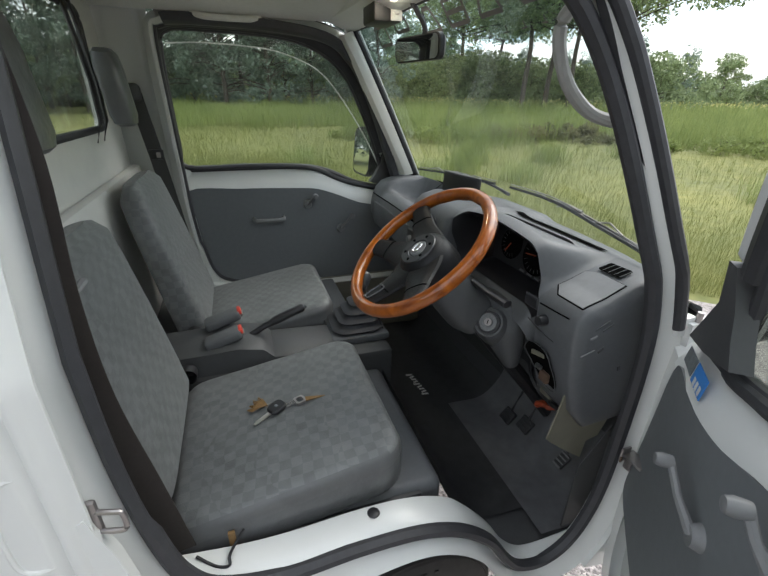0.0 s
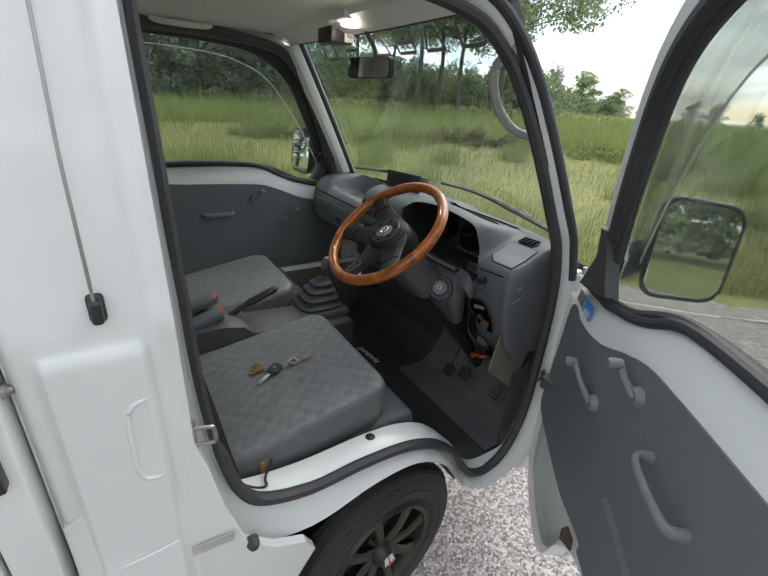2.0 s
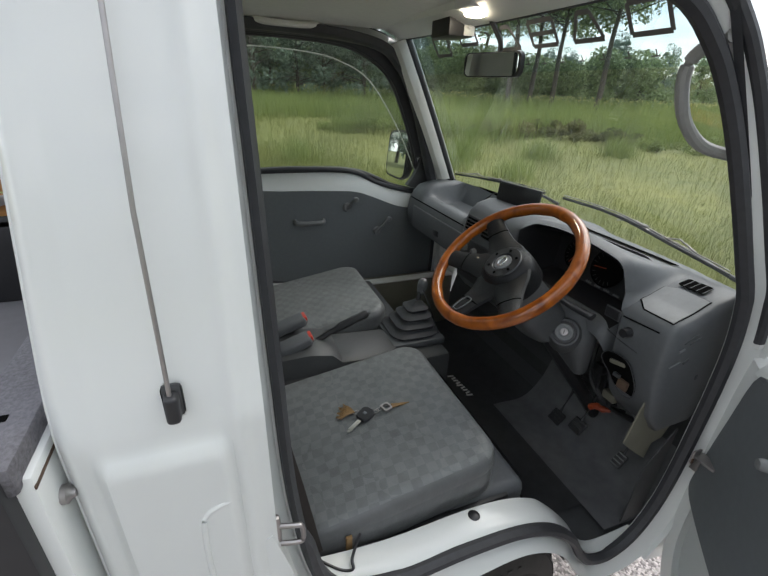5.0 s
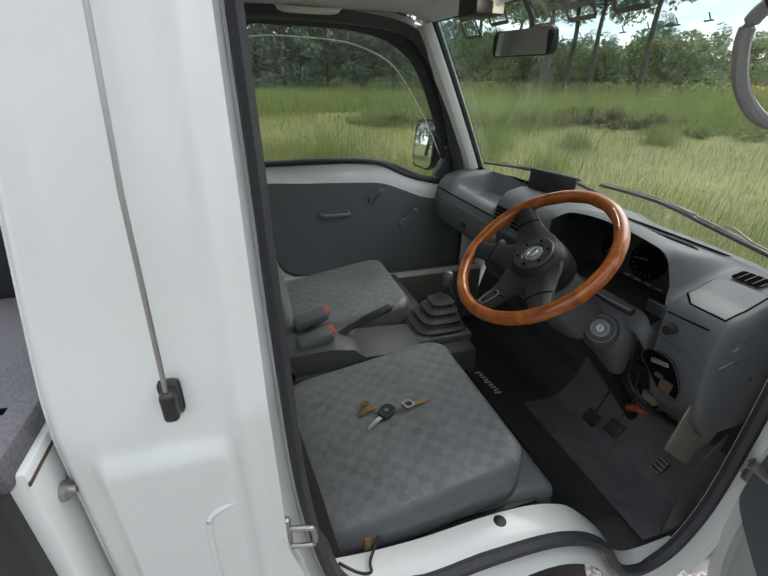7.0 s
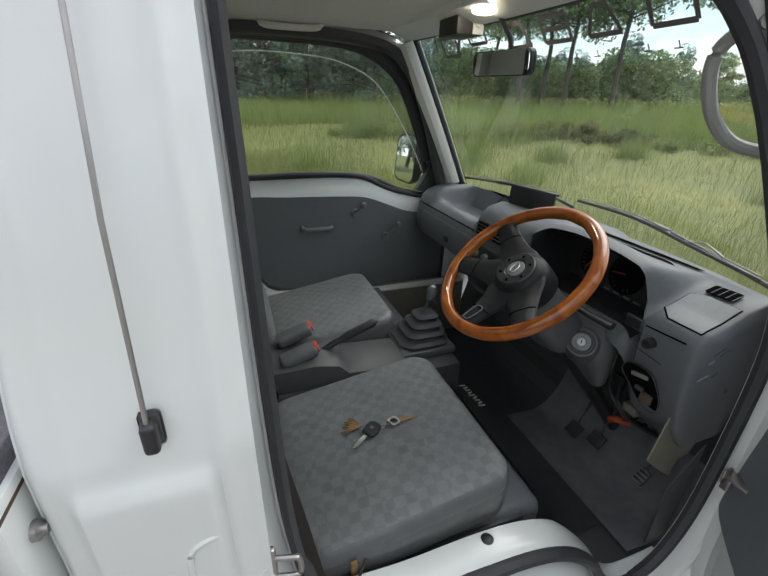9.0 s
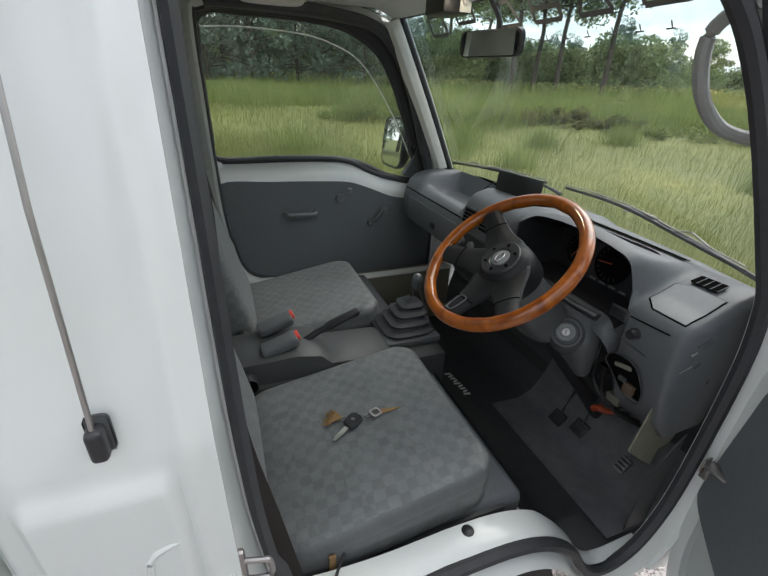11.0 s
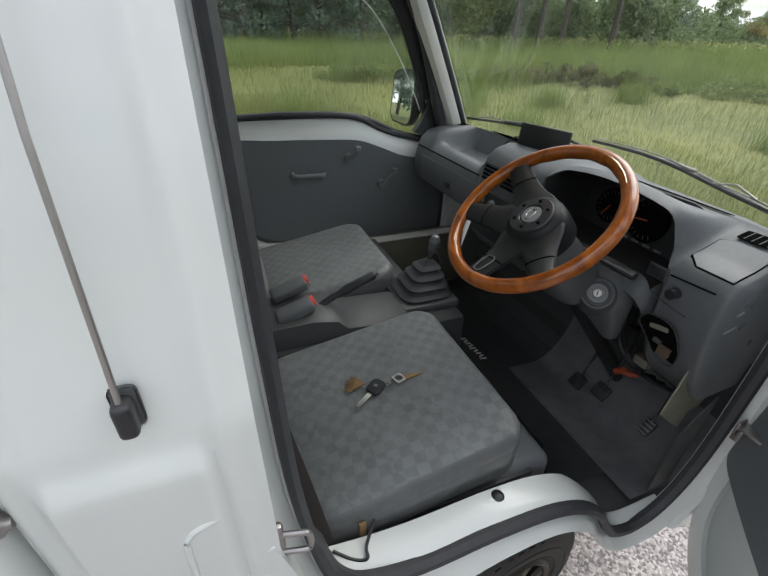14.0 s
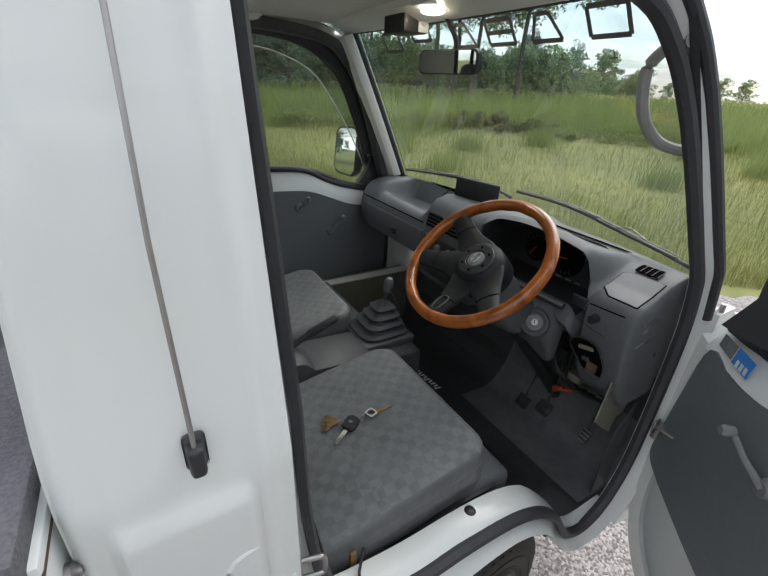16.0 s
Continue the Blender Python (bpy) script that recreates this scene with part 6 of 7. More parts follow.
for z, mt in ((1.09, WHITE), (0.74, STEEL)):
    leaf = part("door_hinge", rbox(0.952, 0.990, 0.030, 0.050, z - 0.020, z + 0.020, 0.004), mt, truck, "door hinge")
    part("pin", tube([(0.990, 0.028, z - 0.03), (0.990, 0.028, z + 0.03)], 0.006, 8), STEEL, leaf)
check = thing("door_check", (0.925, 0.045, 0.783), "worn steel door check strap in the front pillar", "door check")
part("plate", rbox(0.912, 0.938, 0.030, 0.036, 0.765, 0.801, 0.003), STEEL, check)
part("strap", rbox(0.917, 0.950, -0.012, 0.034, 0.779, 0.786, 0.002), STEEL, check)
part("rust_edge", rbox(0.911, 0.916, 0.0285, 0.0315, 0.766, 0.780, 0.001), RUST, check)
cab_cord = thing("elastic_cord", (0.10, 0.10, 0.735), "black cord looped under the seat's edge", "cord")
part("cord", tube(smooth([(0.14, 0.13, 0.755), (0.115, 0.10, 0.742), (0.112, 0.085, 0.733), (0.09, 0.09, 0.735), (0.06, 0.11, 0.745)], 5), 0.0028, 6), BLACK, cab_cord)

# ==== cargo bed behind the cab
bed = thing("cargo_bed", (-0.9, 0.72, 0.70), "white cargo bed with black headboard and stained plank sides", "truck bed")
part("headboard", rbox(-0.262, -0.211, -0.012, 1.452, 0.66, 1.205, 0.004), WHITE, bed)
part("top_rail", rbox(-0.275, -0.218, -0.022, 1.462, 1.195, 1.228, 0.005), BEDLINE, bed, "textured black top rail")
part("rail_slot", rbox(-0.2475, -0.2405, 0.043, 0.052, 1.2275, 1.2292, 0.0004), HOLE, bed)
part("corner_post", rbox(-0.272, -0.226, -0.030, 0.004, 1.03, 1.222, 0.003), BLACKPAINT, bed, "black corner post")
part("bolt", lathe([(0, 0.012), (0.0045, 0.012), (0.006, 0.008), (0.010, 0.005), (0.010, 0.0)], Matrix.Translation((-0.211, 0.02, 1.145)) @ Matrix.Rotation(radians(90), 4, "Y"), 12), STEEL, bed)
part("rust_edge", rbox(-0.2118, -0.2102, -0.0125, 0.34, 1.1905, 1.1948, 0.0005, 1), RUST, bed, "rust along the headboard edge")
part("bed_floor", rbox(-2.15, -0.26, 0.0, 1.44, 0.72, 0.75, 0.004), BEDFLOOR, bed)
part("bed_liner", rbox(-0.275, -0.263, 0.02, 1.42, 0.75, 1.19, 0.002), BLACKPAINT, bed)
for y in (-0.005, 1.425):
    part("side_gate", rbox(-2.15, -0.27, y, y + 0.02, 0.70, 1.03, 0.004), WHITE, bed)
    part("side_liner", rbox(-2.15, -0.275, y + (0.021 if y < 0.5 else -0.012), y + (0.033 if y < 0.5 else -0.001), 0.75, 1.07, 0.003), BLACKPAINT, bed)
    part("side_rail", rbox(-2.15, -0.27, y - 0.012, y + 0.030, 1.03, 1.055, 0.004), BLACKPAINT, bed)
    for k in range(2):
        part("plank", rbox(-2.15, -0.28, y, y + 0.02, 1.068 + 0.085 * k, 1.145 + 0.085 * k, 0.004), PLANK, bed, "stained pine plank")
    for k in range(3):
        part("stake", rbox(-0.50 - 0.7 * k, -0.46 - 0.7 * k, y - 0.010, y - 0.002, 1.04, 1.235, 0.002), STEEL, bed)
part("brace", moved(rbox(-0.30, 0.30, -0.003, 0.003, -0.016, 0.016, 0.001), Matrix.Translation((-0.72, 1.408, 1.13)) @ Matrix.Rotation(radians(-14), 4, "Y")), STEEL, bed)
part("tailgate", rbox(-2.17, -2.15, 0.0, 1.44, 0.70, 1.03, 0.004), WHITE, bed)

# ==== outdoors
def grassmat(name, lo, hi, scale=0.6):
    return leafy(material(name, lo, 0.8, 0, 0.12, 2.0, scale, second=hi, island=0.06), 0.3)


GRASS = grassmat("meadow_grass", (0.145, 0.190, 0.052), (0.27, 0.268, 0.092), 0.28)
WEEDS = grassmat("tall_green_weeds", (0.16, 0.225, 0.065), (0.34, 0.385, 0.145))
BRUSH = grassmat("brown_green_brush", (0.10, 0.12, 0.045), (0.27, 0.25, 0.13))
FLOWER = material("pale_yellow_flowers", (0.55, 0.52, 0.22), 0.8, 0, 0.2)
LEAVES = leafy(material("tree_leaves", (0.15, 0.21, 0.115), 0.65, 0, 0.25, 2.0, 0.5, second=(0.34, 0.41, 0.21), island=0.6), 0.35)
# distance haze is put into the needles' bluish colour
PINE = leafy(material("haze_tinted_pine_needles", (0.16, 0.22, 0.18), 0.65, 0, 0.25, 2.0, 0.5, second=(0.30, 0.38, 0.31), island=0.5), 0.35)
BARK = material("grey_bark", (0.11, 0.095, 0.08), 0.9, 0, 0.35, 12, 2, 0.6, 40)
SOIL = material("grassy_ground", (0.16, 0.195, 0.060), 0.95, 0, 0.25, 4, 0.30, second=(0.26, 0.25, 0.085))


def asphalt_material():
    m = material("coarse_grey_asphalt", (0.28, 0.268, 0.26), 0.85, 0, 0.2, 8, 0.7)
    n, l = m.node_tree.nodes, m.node_tree.links
    b = n["Principled BSDF"]
    co, vo, ramp, mul = n.new("ShaderNodeTexCoord"), n.new("ShaderNodeTexVoronoi"), n.new("ShaderNodeValToRGB"), n.new("ShaderNodeMix")
    vo.inputs["Scale"].default_value = 120
    vo.inputs["Randomness"].default_value = 1.0
    l.new(co.outputs["Object"], vo.inputs["Vector"])
    sep = n.new("ShaderNodeSeparateColor")
    l.new(vo.outputs["Color"], sep.inputs[0])
    ramp.color_ramp.elements[0].color, ramp.color_ramp.elements[1].color = (0.55, 0.52, 0.51, 1), (1.9, 1.8, 1.76, 1)
    ramp.color_ramp.elements[0].position, ramp.color_ramp.elements[1].position = 0.15, 0.95
    l.new(sep.outputs[0], ramp.inputs[0])
    mul.data_type, mul.blend_type = "RGBA", "MULTIPLY"
    mul.inputs[0].default_value = 1.0
    l.new(b.inputs["Base Color"].links[0].from_socket, mul.inputs[6])
    l.new(ramp.outputs[0], mul.inputs[7])
    l.new(mul.outputs[2], b.inputs["Base Color"])
    bp = n.new("ShaderNodeBump")
    bp.inputs["Strength"].default_value, bp.inputs["Distance"].default_value = 0.8, 0.006
    inv = n.new("ShaderNodeMath")
    inv.operation = "SUBTRACT"
    inv.inputs[0].default_value = 1.0
    l.new(vo.outputs["Distance"], inv.inputs[1])
    l.new(inv.outputs[0], bp.inputs["Height"])
    l.new(bp.outputs[0], b.inputs["Normal"])
    return m


ASPHALT = asphalt_material()
rng = np.random.default_rng(7)


def hill(x, y):
    """The ground's height: level round the road, a low bank beyond the verge."""
    d = (x + y - 5.3) / 1.414
    return -0.03 + 0.35 * np.clip((d - 5.0) / 7.0, 0, 1) ** 2 * (3 - 2 * np.clip((d - 5.0) / 7.0, 0, 1)) + 0.006 * np.sin(x * 1.3) * np.cos(y * 1.1) * np.clip(d - 0.3, 0, 1)


def mesh_object(name, verts, faces, mat, parent=None, smooth_faces=True):
    me = bpy.data.meshes.new(name)
    me.from_pydata(np.asarray(verts).tolist(), [], np.asarray(faces).tolist())
    me.materials.append(mat)
    if smooth_faces:
        me.polygons.foreach_set("use_smooth", [True] * len(me.polygons))
    ob = new(name, me)
    if parent is not None:
        ob.parent = parent
        if parent.type == "EMPTY":
            ob.matrix_parent_inverse = Matrix.Translation(-Vector(parent["base"]))
    return ob


ticks = np.concatenate([-np.geomspace(1500, 30, 14), np.linspace(-26, 40, 90), np.geomspace(45, 1500, 14)])
gx, gy = np.meshgrid(ticks, ticks, indexing="ij")
gz = hill(gx, gy)
cells = np.arange(gx.size).reshape(gx.shape)
tagged(mesh_object("ground", np.stack([gx, gy, gz], -1).reshape(-1, 3), np.stack([cells[:-1, :-1], cells[1:, :-1], cells[1:, 1:], cells[:-1, 1:]], -1).reshape(-1, 4), SOIL), "grassy level ground running to the horizon", "ground", kind="structure")

# the road: a wide strip of asphalt whose edge runs slantwise past the truck's nose
edge = smooth([(16, -11, 0), (8, -3.0, 0), (5.9, -0.8, 0), (5.0, 0.12, 0), (4.25, 0.92, 0), (3.72, 1.6, 0), (3.0, 2.25, 0), (2.0, 2.7, 0), (0.0, 3.1, 0), (-4, 3.6, 0), (-12, 4.6, 0), (-30, 7, 0)], 8)
edge = [(p.x + 0.05 * math.sin(k * 2.1) + 0.03 * math.sin(k * 5.3), p.y + 0.05 * math.sin(k * 1.7)) for k, p in enumerate(edge)]
road = bmesh.new()
a = [road.verts.new((x, y, 0.0)) for x, y in edge]
b = [road.verts.new((x * 0.6 - 7.5, y * 0.3 - 8.5, 0.0)) for x, y in edge]
a2 = [road.verts.new((x + 0.08, y + 0.10, -0.06)) for x, y in edge]
for i in range(len(edge) - 1):
    road.faces.new((a[i], a[i + 1], b[i + 1], b[i]))
    road.faces.new((a[i], a2[i], a2[i + 1], a[i + 1]))
tagged(part("road", road, ASPHALT), "coarse grey asphalt road with cracks and worn paint", "road", kind="structure")


def blades(name, n, area, height, width, mat, lean=0.35, bend=3, label="", clump=0.0):
    """Many bent grass blades in one mesh. area(n) gives places, height(x, y) their length."""
    x, y = area(n)
    n = len(x)
    z = hill(x, y)
    h = height(x, y) * rng.uniform(0.55, 1.25, n)
    az, tw, ln = rng.uniform(0, 2 * np.pi, n), rng.uniform(0, np.pi, n), np.abs(rng.normal(0, lean, n))
    w = width(x, y) * rng.uniform(0.6, 1.3, n)
    base = np.stack([x, y, z], -1)
    out = np.stack([np.cos(az), np.sin(az), np.zeros(n)], -1)
    side = np.stack([np.cos(tw), np.sin(tw), np.zeros(n)], -1)
    verts = []
    for k in range(3):
        t = k / 2
        mid = base + out * (h * ln * t * t)[:, None] + np.array([0, 0, 1.0]) * (h * t * (1 - 0.15 * ln * t))[:, None]
        ww = (w * (1 - 0.85 * t * t))[:, None] * 0.5
        verts += [mid - side * ww, mid + side * ww]
    v = np.stack(verts, 1).reshape(-1, 3)
    i = np.arange(n)[:, None] * 6
    f = np.concatenate([i + np.array([0, 1, 3, 2]), i + np.array([2, 3, 5, 4])])
    return tagged(mesh_object(name, v, f, mat), label, "grass", kind="stuff")


def verge(d0, d1, s0, s1, wave=0.0):
    """Places beyond the road's edge: d metres out from it, s metres along it."""
    def area(n):
        u = rng.uniform(0, 1, n)
        d = d0 * (d1 / d0) ** u
        s = rng.uniform(s0, s1, n)
        d = d + wave * (1.6 * np.sin(s * 0.55 + 0.6) + 1.0 * np.sin(s * 1.4 + 2) + 0.6 * rng.normal(0, 1, n)) * np.clip(2 - d / d0, 0, 1)
        return 2.62 + s * 0.7071 + d * 0.7071, 2.62 - s * 0.7071 + d * 0.7071
    return area


far_size = lambda x, y: 0.0020 + 0.00048 * np.hypot(x, y)


def side_strip(n):
    """The grass beside the road, left of the truck."""
    x = rng.uniform(-18, 3.2, n)
    y = 3.25 + (3.0 - x) * 0.06 + np.clip(-x, 0, 30) * 0.07 + np.abs(rng.normal(0, 4.0, n))
    return x, y


blades("meadow", 150000, verge(0.25, 13, -16, 9), lambda x, y: 0.11 + 0.19 * (0.5 + 0.5 * np.sin(x * 0.9 + 1) * np.cos(y * 0.7)), lambda x, y: 0.65 * far_size(x, y), GRASS, 0.5, label="unmown meadow grass, yellow-green with dry stalks")
blades("roadside_grass", 36000, side_strip, lambda x, y: 0.20 + 0.15 * (0.5 + 0.5 * np.sin(x * 0.9 + 1) * np.cos(y * 0.7)), lambda x, y: 1.0 * far_size(x, y), GRASS, 0.5, label="unmown roadside grass, yellow-green")
blades("tall_weeds", 38000, verge(10.5, 26, -24, 22, 1.0), lambda x, y: 0.55 + 0.35 * (0.5 + 0.5 * np.sin(x * 0.8) * np.sin(y * 0.6 + 2)), lambda x, y: 2.6 * far_size(x, y), WEEDS, 0.35, label="tall green weeds on a low bank")
blades("crop_field", 28000, verge(22, 70, -70, 60), lambda x, y: 1.10 + 0 * x, lambda x, y: 5.0 * far_size(x, y), WEEDS, 0.25, label="dense green crop field with pale flowers")


def leaf_cloud(centres, sizes, count, leaf, seed):
    """Small leaf faces scattered through lumps of a crown."""
    r = np.random.default_rng(seed)
    pick = r.integers(0, len(centres), count)
    d = r.normal(0, 1, (count, 3))
    d /= np.linalg.norm(d, axis=1)[:, None]
    rad = r.uniform(0.35, 1.0, count) ** 0.5
    p = np.asarray(centres)[pick] + d * (np.asarray(sizes)[pick] * rad)[:, None] * np.array([1, 1, 0.7])
    a = r.normal(0, 1, (count, 3))
    a /= np.linalg.norm(a, axis=1)[:, None]
    b = np.cross(a, r.normal(0, 1, (count, 3)))
    b /= np.linalg.norm(b, axis=1)[:, None]
    s = (leaf * r.uniform(0.5, 1.4, count))[:, None]
    v = np.stack([p - a * s, p + b * s * 0.5, p + a * s, p - b * s * 0.5], 1).reshape(-1, 3)
    f = np.arange(count * 4).reshape(-1, 4)
    return v, f


def tree(name, base, height, spread, seed, bare=0.35, lumps=26, leaves=4200, leaf=0.16, trunk=0.16, label="", lean=0.0, leaf_mat=LEAVES):
    r = random.Random(seed)
    t = thing(name, base, label, "tree", group="trees beyond the field")
    bx, by, bz = base
    spine = [Vector((bx + lean * height * (k / 6) ** 2 + r.uniform(-0.02, 0.02) * height * k / 6, by + r.uniform(-0.02, 0.02) * height * k / 6, bz - 0.1 + height * 0.95 * k / 6)) for k in range(7)]
    bm = tube(smooth(spine, 3), [trunk * (1 - 0.85 * k / 18) for k in range(19)], 8)
    centres, sizes, limbs = [], [], []
    for k in range(lumps):
        f = bare + (1 - bare) * (k + r.random()) / lumps
        i = min(int(f * 6), 5)
        p = spine[i].lerp(spine[i + 1], f * 6 - i)
        a = r.uniform(0, 2 * math.pi)
        reach = spread * r.uniform(0.25, 1.0) * (1.15 - 0.75 * max(0, (f - bare) / (1 - bare)) ** 1.5)
        q = p + Vector((math.cos(a) * reach, math.sin(a) * reach, r.uniform(-0.02, 0.10) * height))
        limbs.append(tube([p, p.lerp(q, 0.5) + Vector((0, 0, 0.02 * height)), q], [trunk * 0.3 * (1.1 - f), trunk * 0.2 * (1.1 - f), trunk * 0.06], 5))
        centres.append(tuple(q))
        sizes.append(spread * r.uniform(0.16, 0.34))
    part("trunk", merge(bm, *limbs), BARK, t)
    v, f = leaf_cloud(centres, sizes, leaves, leaf, seed)
    mesh_object("crown", v, f, leaf_mat, t, False)
    return t


def thicket(base, wide, deep, high, seed, label, mat, count=9000, leaf=0.05):
    """A low tangle of stems and leaves."""
    r = random.Random(seed)
    t = thing("bramble_thicket", base, label, "bush", "brambles on the bank")
    centres, sizes, stems = [], [], []
    for k in range(60):
        s, d = r.uniform(-wide, wide), r.uniform(-deep, deep)
        h = high * r.uniform(0.35, 1.0) * (1 - 0.5 * abs(s) / wide)
        c = Vector(base) + Vector((s * 0.7071 + d * 0.7071, -s * 0.7071 + d * 0.7071, 0))
        centres.append((c.x, c.y, c.z + h * 0.8))
        sizes.append(r.uniform(0.12, 0.3))
        stems.append(tube([c + Vector((0, 0, -0.1)), c + Vector((r.uniform(-0.1, 0.1), r.uniform(-0.1, 0.1), h * 0.6)), c + Vector((r.uniform(-0.3, 0.3), r.uniform(-0.3, 0.3), h * r.uniform(0.9, 1.3)))], [0.012, 0.008, 0.003], 5))
    part("stems", merge(*stems), BARK, t)["kind"] = "stuff"
    v, f = leaf_cloud(centres, sizes, count, leaf, seed)
    mesh_object("foliage", v, f, mat, t, False)
    return t


def at(px, py, far):
    """A place far out along a bearing in degrees from the truck's left (positive towards the nose)."""
    return (0.0 + far * math.sin(radians(px)), far * math.cos(radians(px)), 0.3)


# three tall thin-crowned trees stand before the woods, bare to half their height
tall = tree("pine_tree", at(36.3, 0, 40), 16.5, 6.4, 3, 0.42, 70, 20000, 0.15, 0.24, "tall thin-crowned tree with bare grey trunk", 0.02)
for ang, far, s, spin in ((38.9, 43, 1.0, 40), (41.4, 41, 0.95, 130), (46.5, 39, 1.0, 250), (28.5, 52, 1.1, 310), (33, 58, 1.1, 200)):
    copy_thing(tall, Matrix.Translation(at(ang, 0, far)) @ Matrix.Rotation(radians(spin), 4, "Z") @ Matrix.Scale(s, 4))
# low trees along the field's far edge, smaller towards the open end
low = tree("field_tree", at(55.5, 0, 88), 8.0, 3.8, 9, 0.10, 46, 6500, 0.16, 0.2, "dark round-headed tree beyond the field")
for k in range(22):
    ang = 53 + k * 3.2 + random.uniform(-1, 1)
    size = 0.78 if ang < 60 else 0.55 if ang < 70 else 0.36
    copy_thing(low, Matrix.Translation(at(ang, 0, random.uniform(84, 112))) @ Matrix.Rotation(random.uniform(0, 6), 4, "Z") @ Matrix.Scale(size * random.uniform(0.8, 1.2), 4))
# the pine wood beside the road
wood = tree("forest_tree", at(0, 0, 34), 13, 3.2, 21, 0.10, 70, 8500, 0.15, 0.17, "dark blue-green pine at the field's edge, painted with distance haze", 0.0, PINE)
for k in range(30):
    ang = -50 + k * 2.75 + random.uniform(-0.8, 0.8)
    near = ang < 20
    far = random.uniform(34, 48) if near else random.uniform(62, 84)
    size = random.uniform(0.75, 1.15) if near else random.uniform(0.62, 0.95) * (0.98 - 0.028 * max(0.0, ang - 22))
    if size > 0.3:
        copy_thing(wood, Matrix.Translation(at(ang, 0, far)) @ Matrix.Rotation(random.uniform(0, 6), 4, "Z") @ Matrix.Scale(size, 4))
for k in range(20):
    ang = 19 + k * 1.75 + random.uniform(-0.7, 0.7)
    copy_thing(wood, Matrix.Translation(at(ang, 0, random.uniform(60, 76))) @ Matrix.Rotation(random.uniform(0, 6), 4, "Z") @ Matrix.Scale(random.uniform(0.46, 0.62) + 0.25 * max(0.0, (30 - ang) / 11), 4))
scrub = tree("scrub_tree", at(30, 0, 50), 5.0, 4.2, 33, 0.04, 60, 6500, 0.16, 0.10, "dense green scrub tree behind the crop")
for k in range(44):
    ang = -26 + k * 1.95 + random.uniform(-0.8, 0.8)
    copy_thing(scrub, Matrix.Translation(at(ang, 0, random.uniform(48, 60) + (45 if ang > 52 else 0))) @ Matrix.Rotation(random.uniform(0, 6), 4, "Z") @ Matrix.Scale(random.uniform(0.75, 1.1) * (1.05 if ang > 25 else 1.1), 4))
# woods across the road, behind the camera
for k in range(10):
    copy_thing(wood, Matrix.Translation(at(112 + k * 14.8 + random.uniform(-2, 2), 0, random.uniform(30, 44))) @ Matrix.Rotation(random.uniform(0, 6), 4, "Z") @ Matrix.Scale(random.uniform(0.7, 1.0), 4))
    copy_thing(scrub, Matrix.Translation(at(119 + k * 14.8 + random.uniform(-2, 2), 0, random.uniform(25, 34))) @ Matrix.Rotation(random.uniform(0, 6), 4, "Z") @ Matrix.Scale(random.uniform(0.9, 1.3), 4))

thicket((10.3, 11.0, 0.2), 2.5, 0.9, 0.85, 5, "tangled dark bramble thicket on the bank", BRUSH, 15000, 0.04)


def clumps(n):
    """Tufts of taller weeds standing in the meadow."""
    cx, cy = verge(3.5, 11, -8, 7)(16)
    k = rng.integers(0, 16, n)
    return cx[k] + rng.normal(0, 0.22, n), cy[k] + rng.normal(0, 0.22, n)


blades("weed_tufts", 5000, clumps, lambda x, y: 0.50 + 0 * x, lambda x, y: 1.6 * far_size(x, y), WEEDS, 0.3, label="scattered tufts of taller green weeds")
thicket((13.5, 7.2, 0.2), 2.6, 0.9, 0.62, 6, "tangled green weed thicket on the bank", WEEDS, 9000, 0.04)
thicket((5.8, 13.5, 0.2), 2.8, 0.9, 0.66, 8, "tangled green weed thicket on the bank", WEEDS, 9000, 0.04)

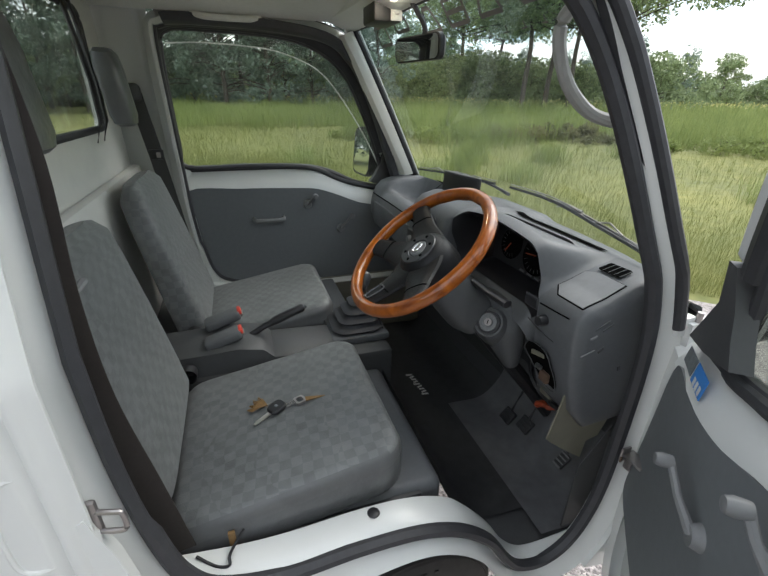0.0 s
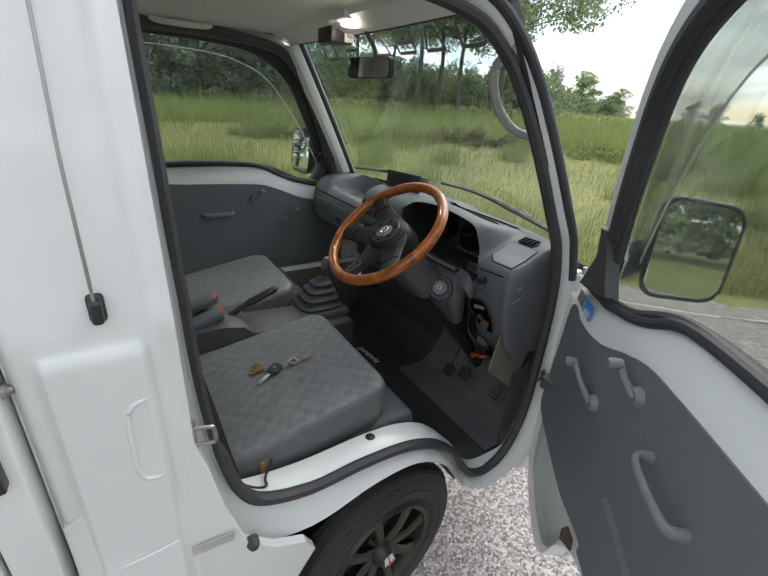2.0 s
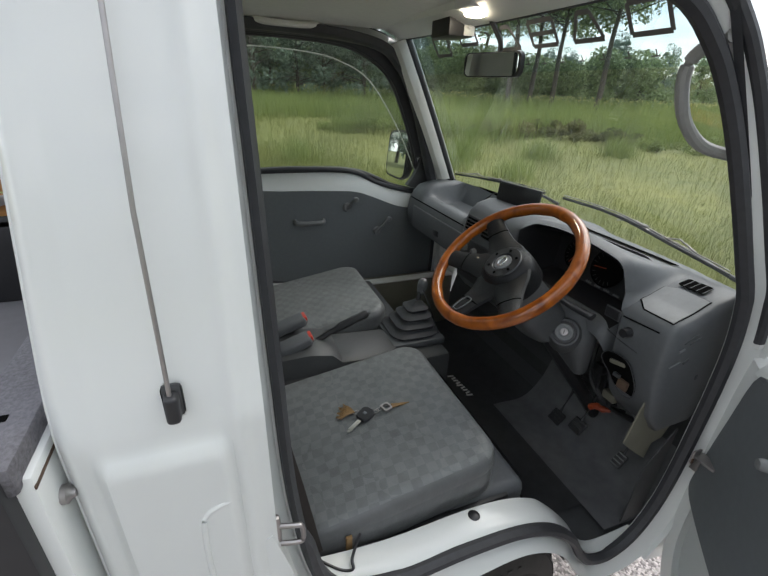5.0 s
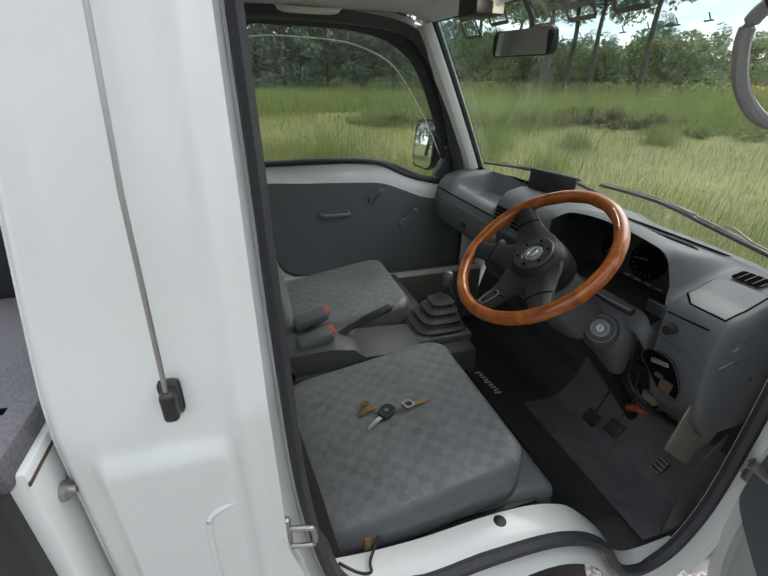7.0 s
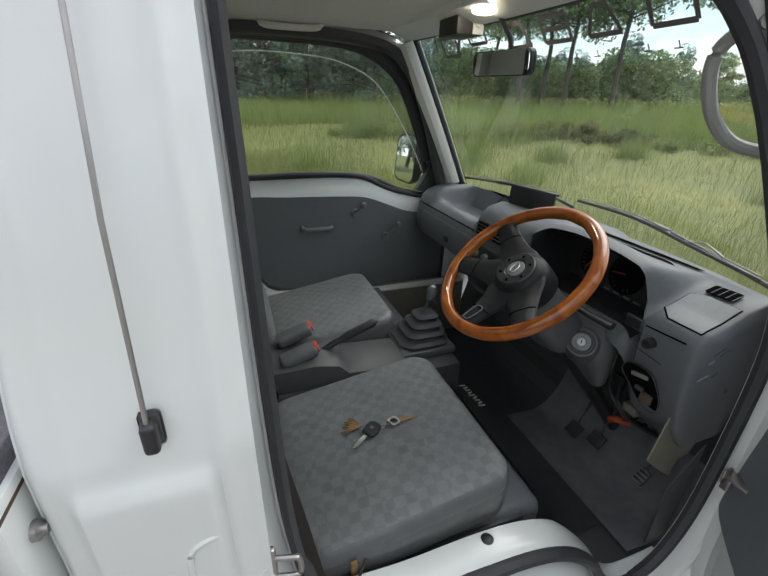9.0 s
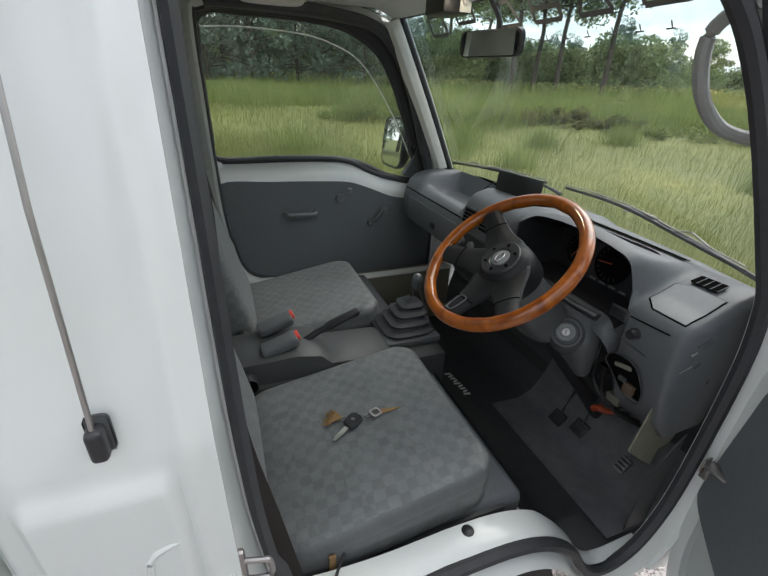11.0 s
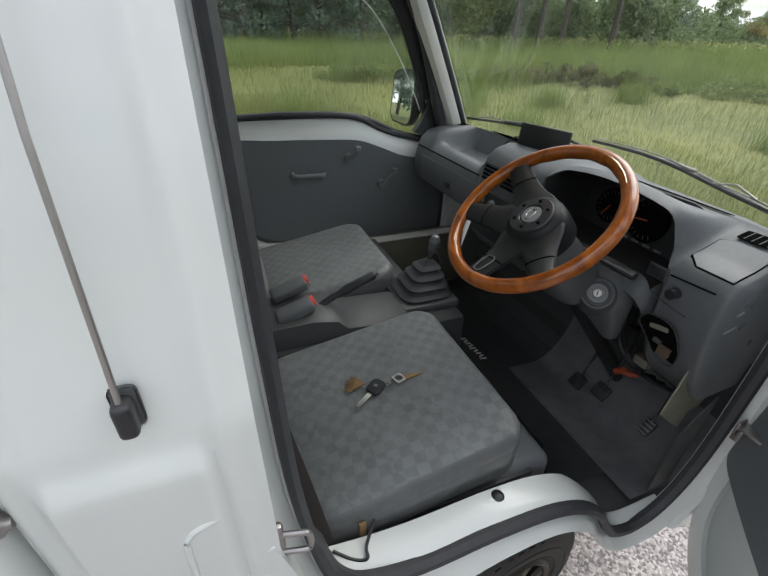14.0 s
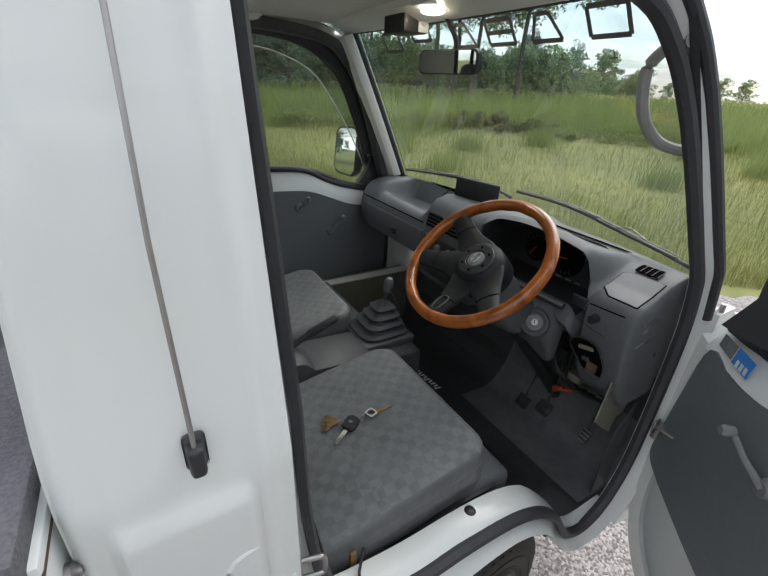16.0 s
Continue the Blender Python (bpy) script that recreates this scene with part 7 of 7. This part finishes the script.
# pale flower heads over the crop
fx_, fy_ = verge(22, 60, -60, 55)(5000)
fz_ = hill(fx_, fy_) + 1.10 * rng.uniform(0.9, 1.2, 5000)
ctr = np.stack([fx_, fy_, fz_], -1)
a_ = rng.normal(0, 1, (5000, 3))
a_ /= np.linalg.norm(a_, axis=1)[:, None]
b_ = np.cross(a_, rng.normal(0, 1, (5000, 3)))
b_ /= np.linalg.norm(b_, axis=1)[:, None]
fs_ = (0.0016 * np.hypot(fx_, fy_) * rng.uniform(0.5, 1.2, 5000))[:, None]
tagged(mesh_object("crop_flowers", np.stack([ctr - a_ * fs_, ctr + b_ * fs_, ctr + a_ * fs_, ctr - b_ * fs_], 1).reshape(-1, 3), np.arange(20000).reshape(-1, 4), FLOWER, None, False), "pale yellow flower heads over the crop", "flowers", kind="stuff")

# worn paint and cracks on the road
YELLOW = material("worn_yellow_paint", (0.62, 0.40, 0.05), 0.7, 0, 0.3, 60, 12)
TAR = material("dark_crack", (0.04, 0.04, 0.04), 0.9, 0, 0.2)
PALE = material("pale_crack_filler", (0.55, 0.54, 0.50), 0.9, 0, 0.25, 40, 10)


def ribbon(pts, width, z, seed):
    r = random.Random(seed)
    pts = smooth([(x + r.uniform(-0.03, 0.03), y + r.uniform(-0.03, 0.03), z) for x, y in pts], 6)
    ring = []
    for i, p in enumerate(pts):
        d = (pts[min(i + 1, len(pts) - 1)] - pts[max(i - 1, 0)]).normalized()
        w = width * r.uniform(0.4, 1.3) / 2
        ring.append([p + Vector((d.y, -d.x, 0)) * w, p - Vector((d.y, -d.x, 0)) * w])
    return loft(ring, False, False, False)


for x0, y0, x1, y1, w in ((0.60, 0.02, 0.635, 0.045, 0.04), (0.66, -0.16, 0.75, -0.09, 0.06)):
    tagged(part("paint_mark", ribbon([(x0, y0), ((x0 + x1) / 2, (y0 + y1) / 2), (x1, y1)], w, 0.004, int(w * 100)), YELLOW), "worn yellow paint mark on asphalt", "road marking", "paint marks")
for k, (pts, w, mt) in enumerate((([(3.2, 1.6), (3.7, 1.0), (4.1, 0.55), (4.6, 0.1), (5.2, -0.5), (6.0, -1.3)], 0.05, PALE), ([(3.25, 1.55), (3.8, 0.9), (4.4, 0.25), (5.3, -0.6), (6.2, -1.5)], 0.012, TAR), ([(2.6, 0.6), (3.0, 0.1), (3.3, -0.3), (3.8, -0.5), (4.4, -1.2)], 0.014, TAR), ([(3.3, -0.3), (3.2, -0.7), (3.5, -1.3)], 0.010, TAR), ([(2.0, 0.2), (2.4, -0.3), (2.6, -0.9)], 0.010, TAR))):
    tagged(part("road_crack", ribbon(pts, w, 0.004 + 0.001 * k, k), mt), "crack line in the asphalt", "crack", "road cracks")
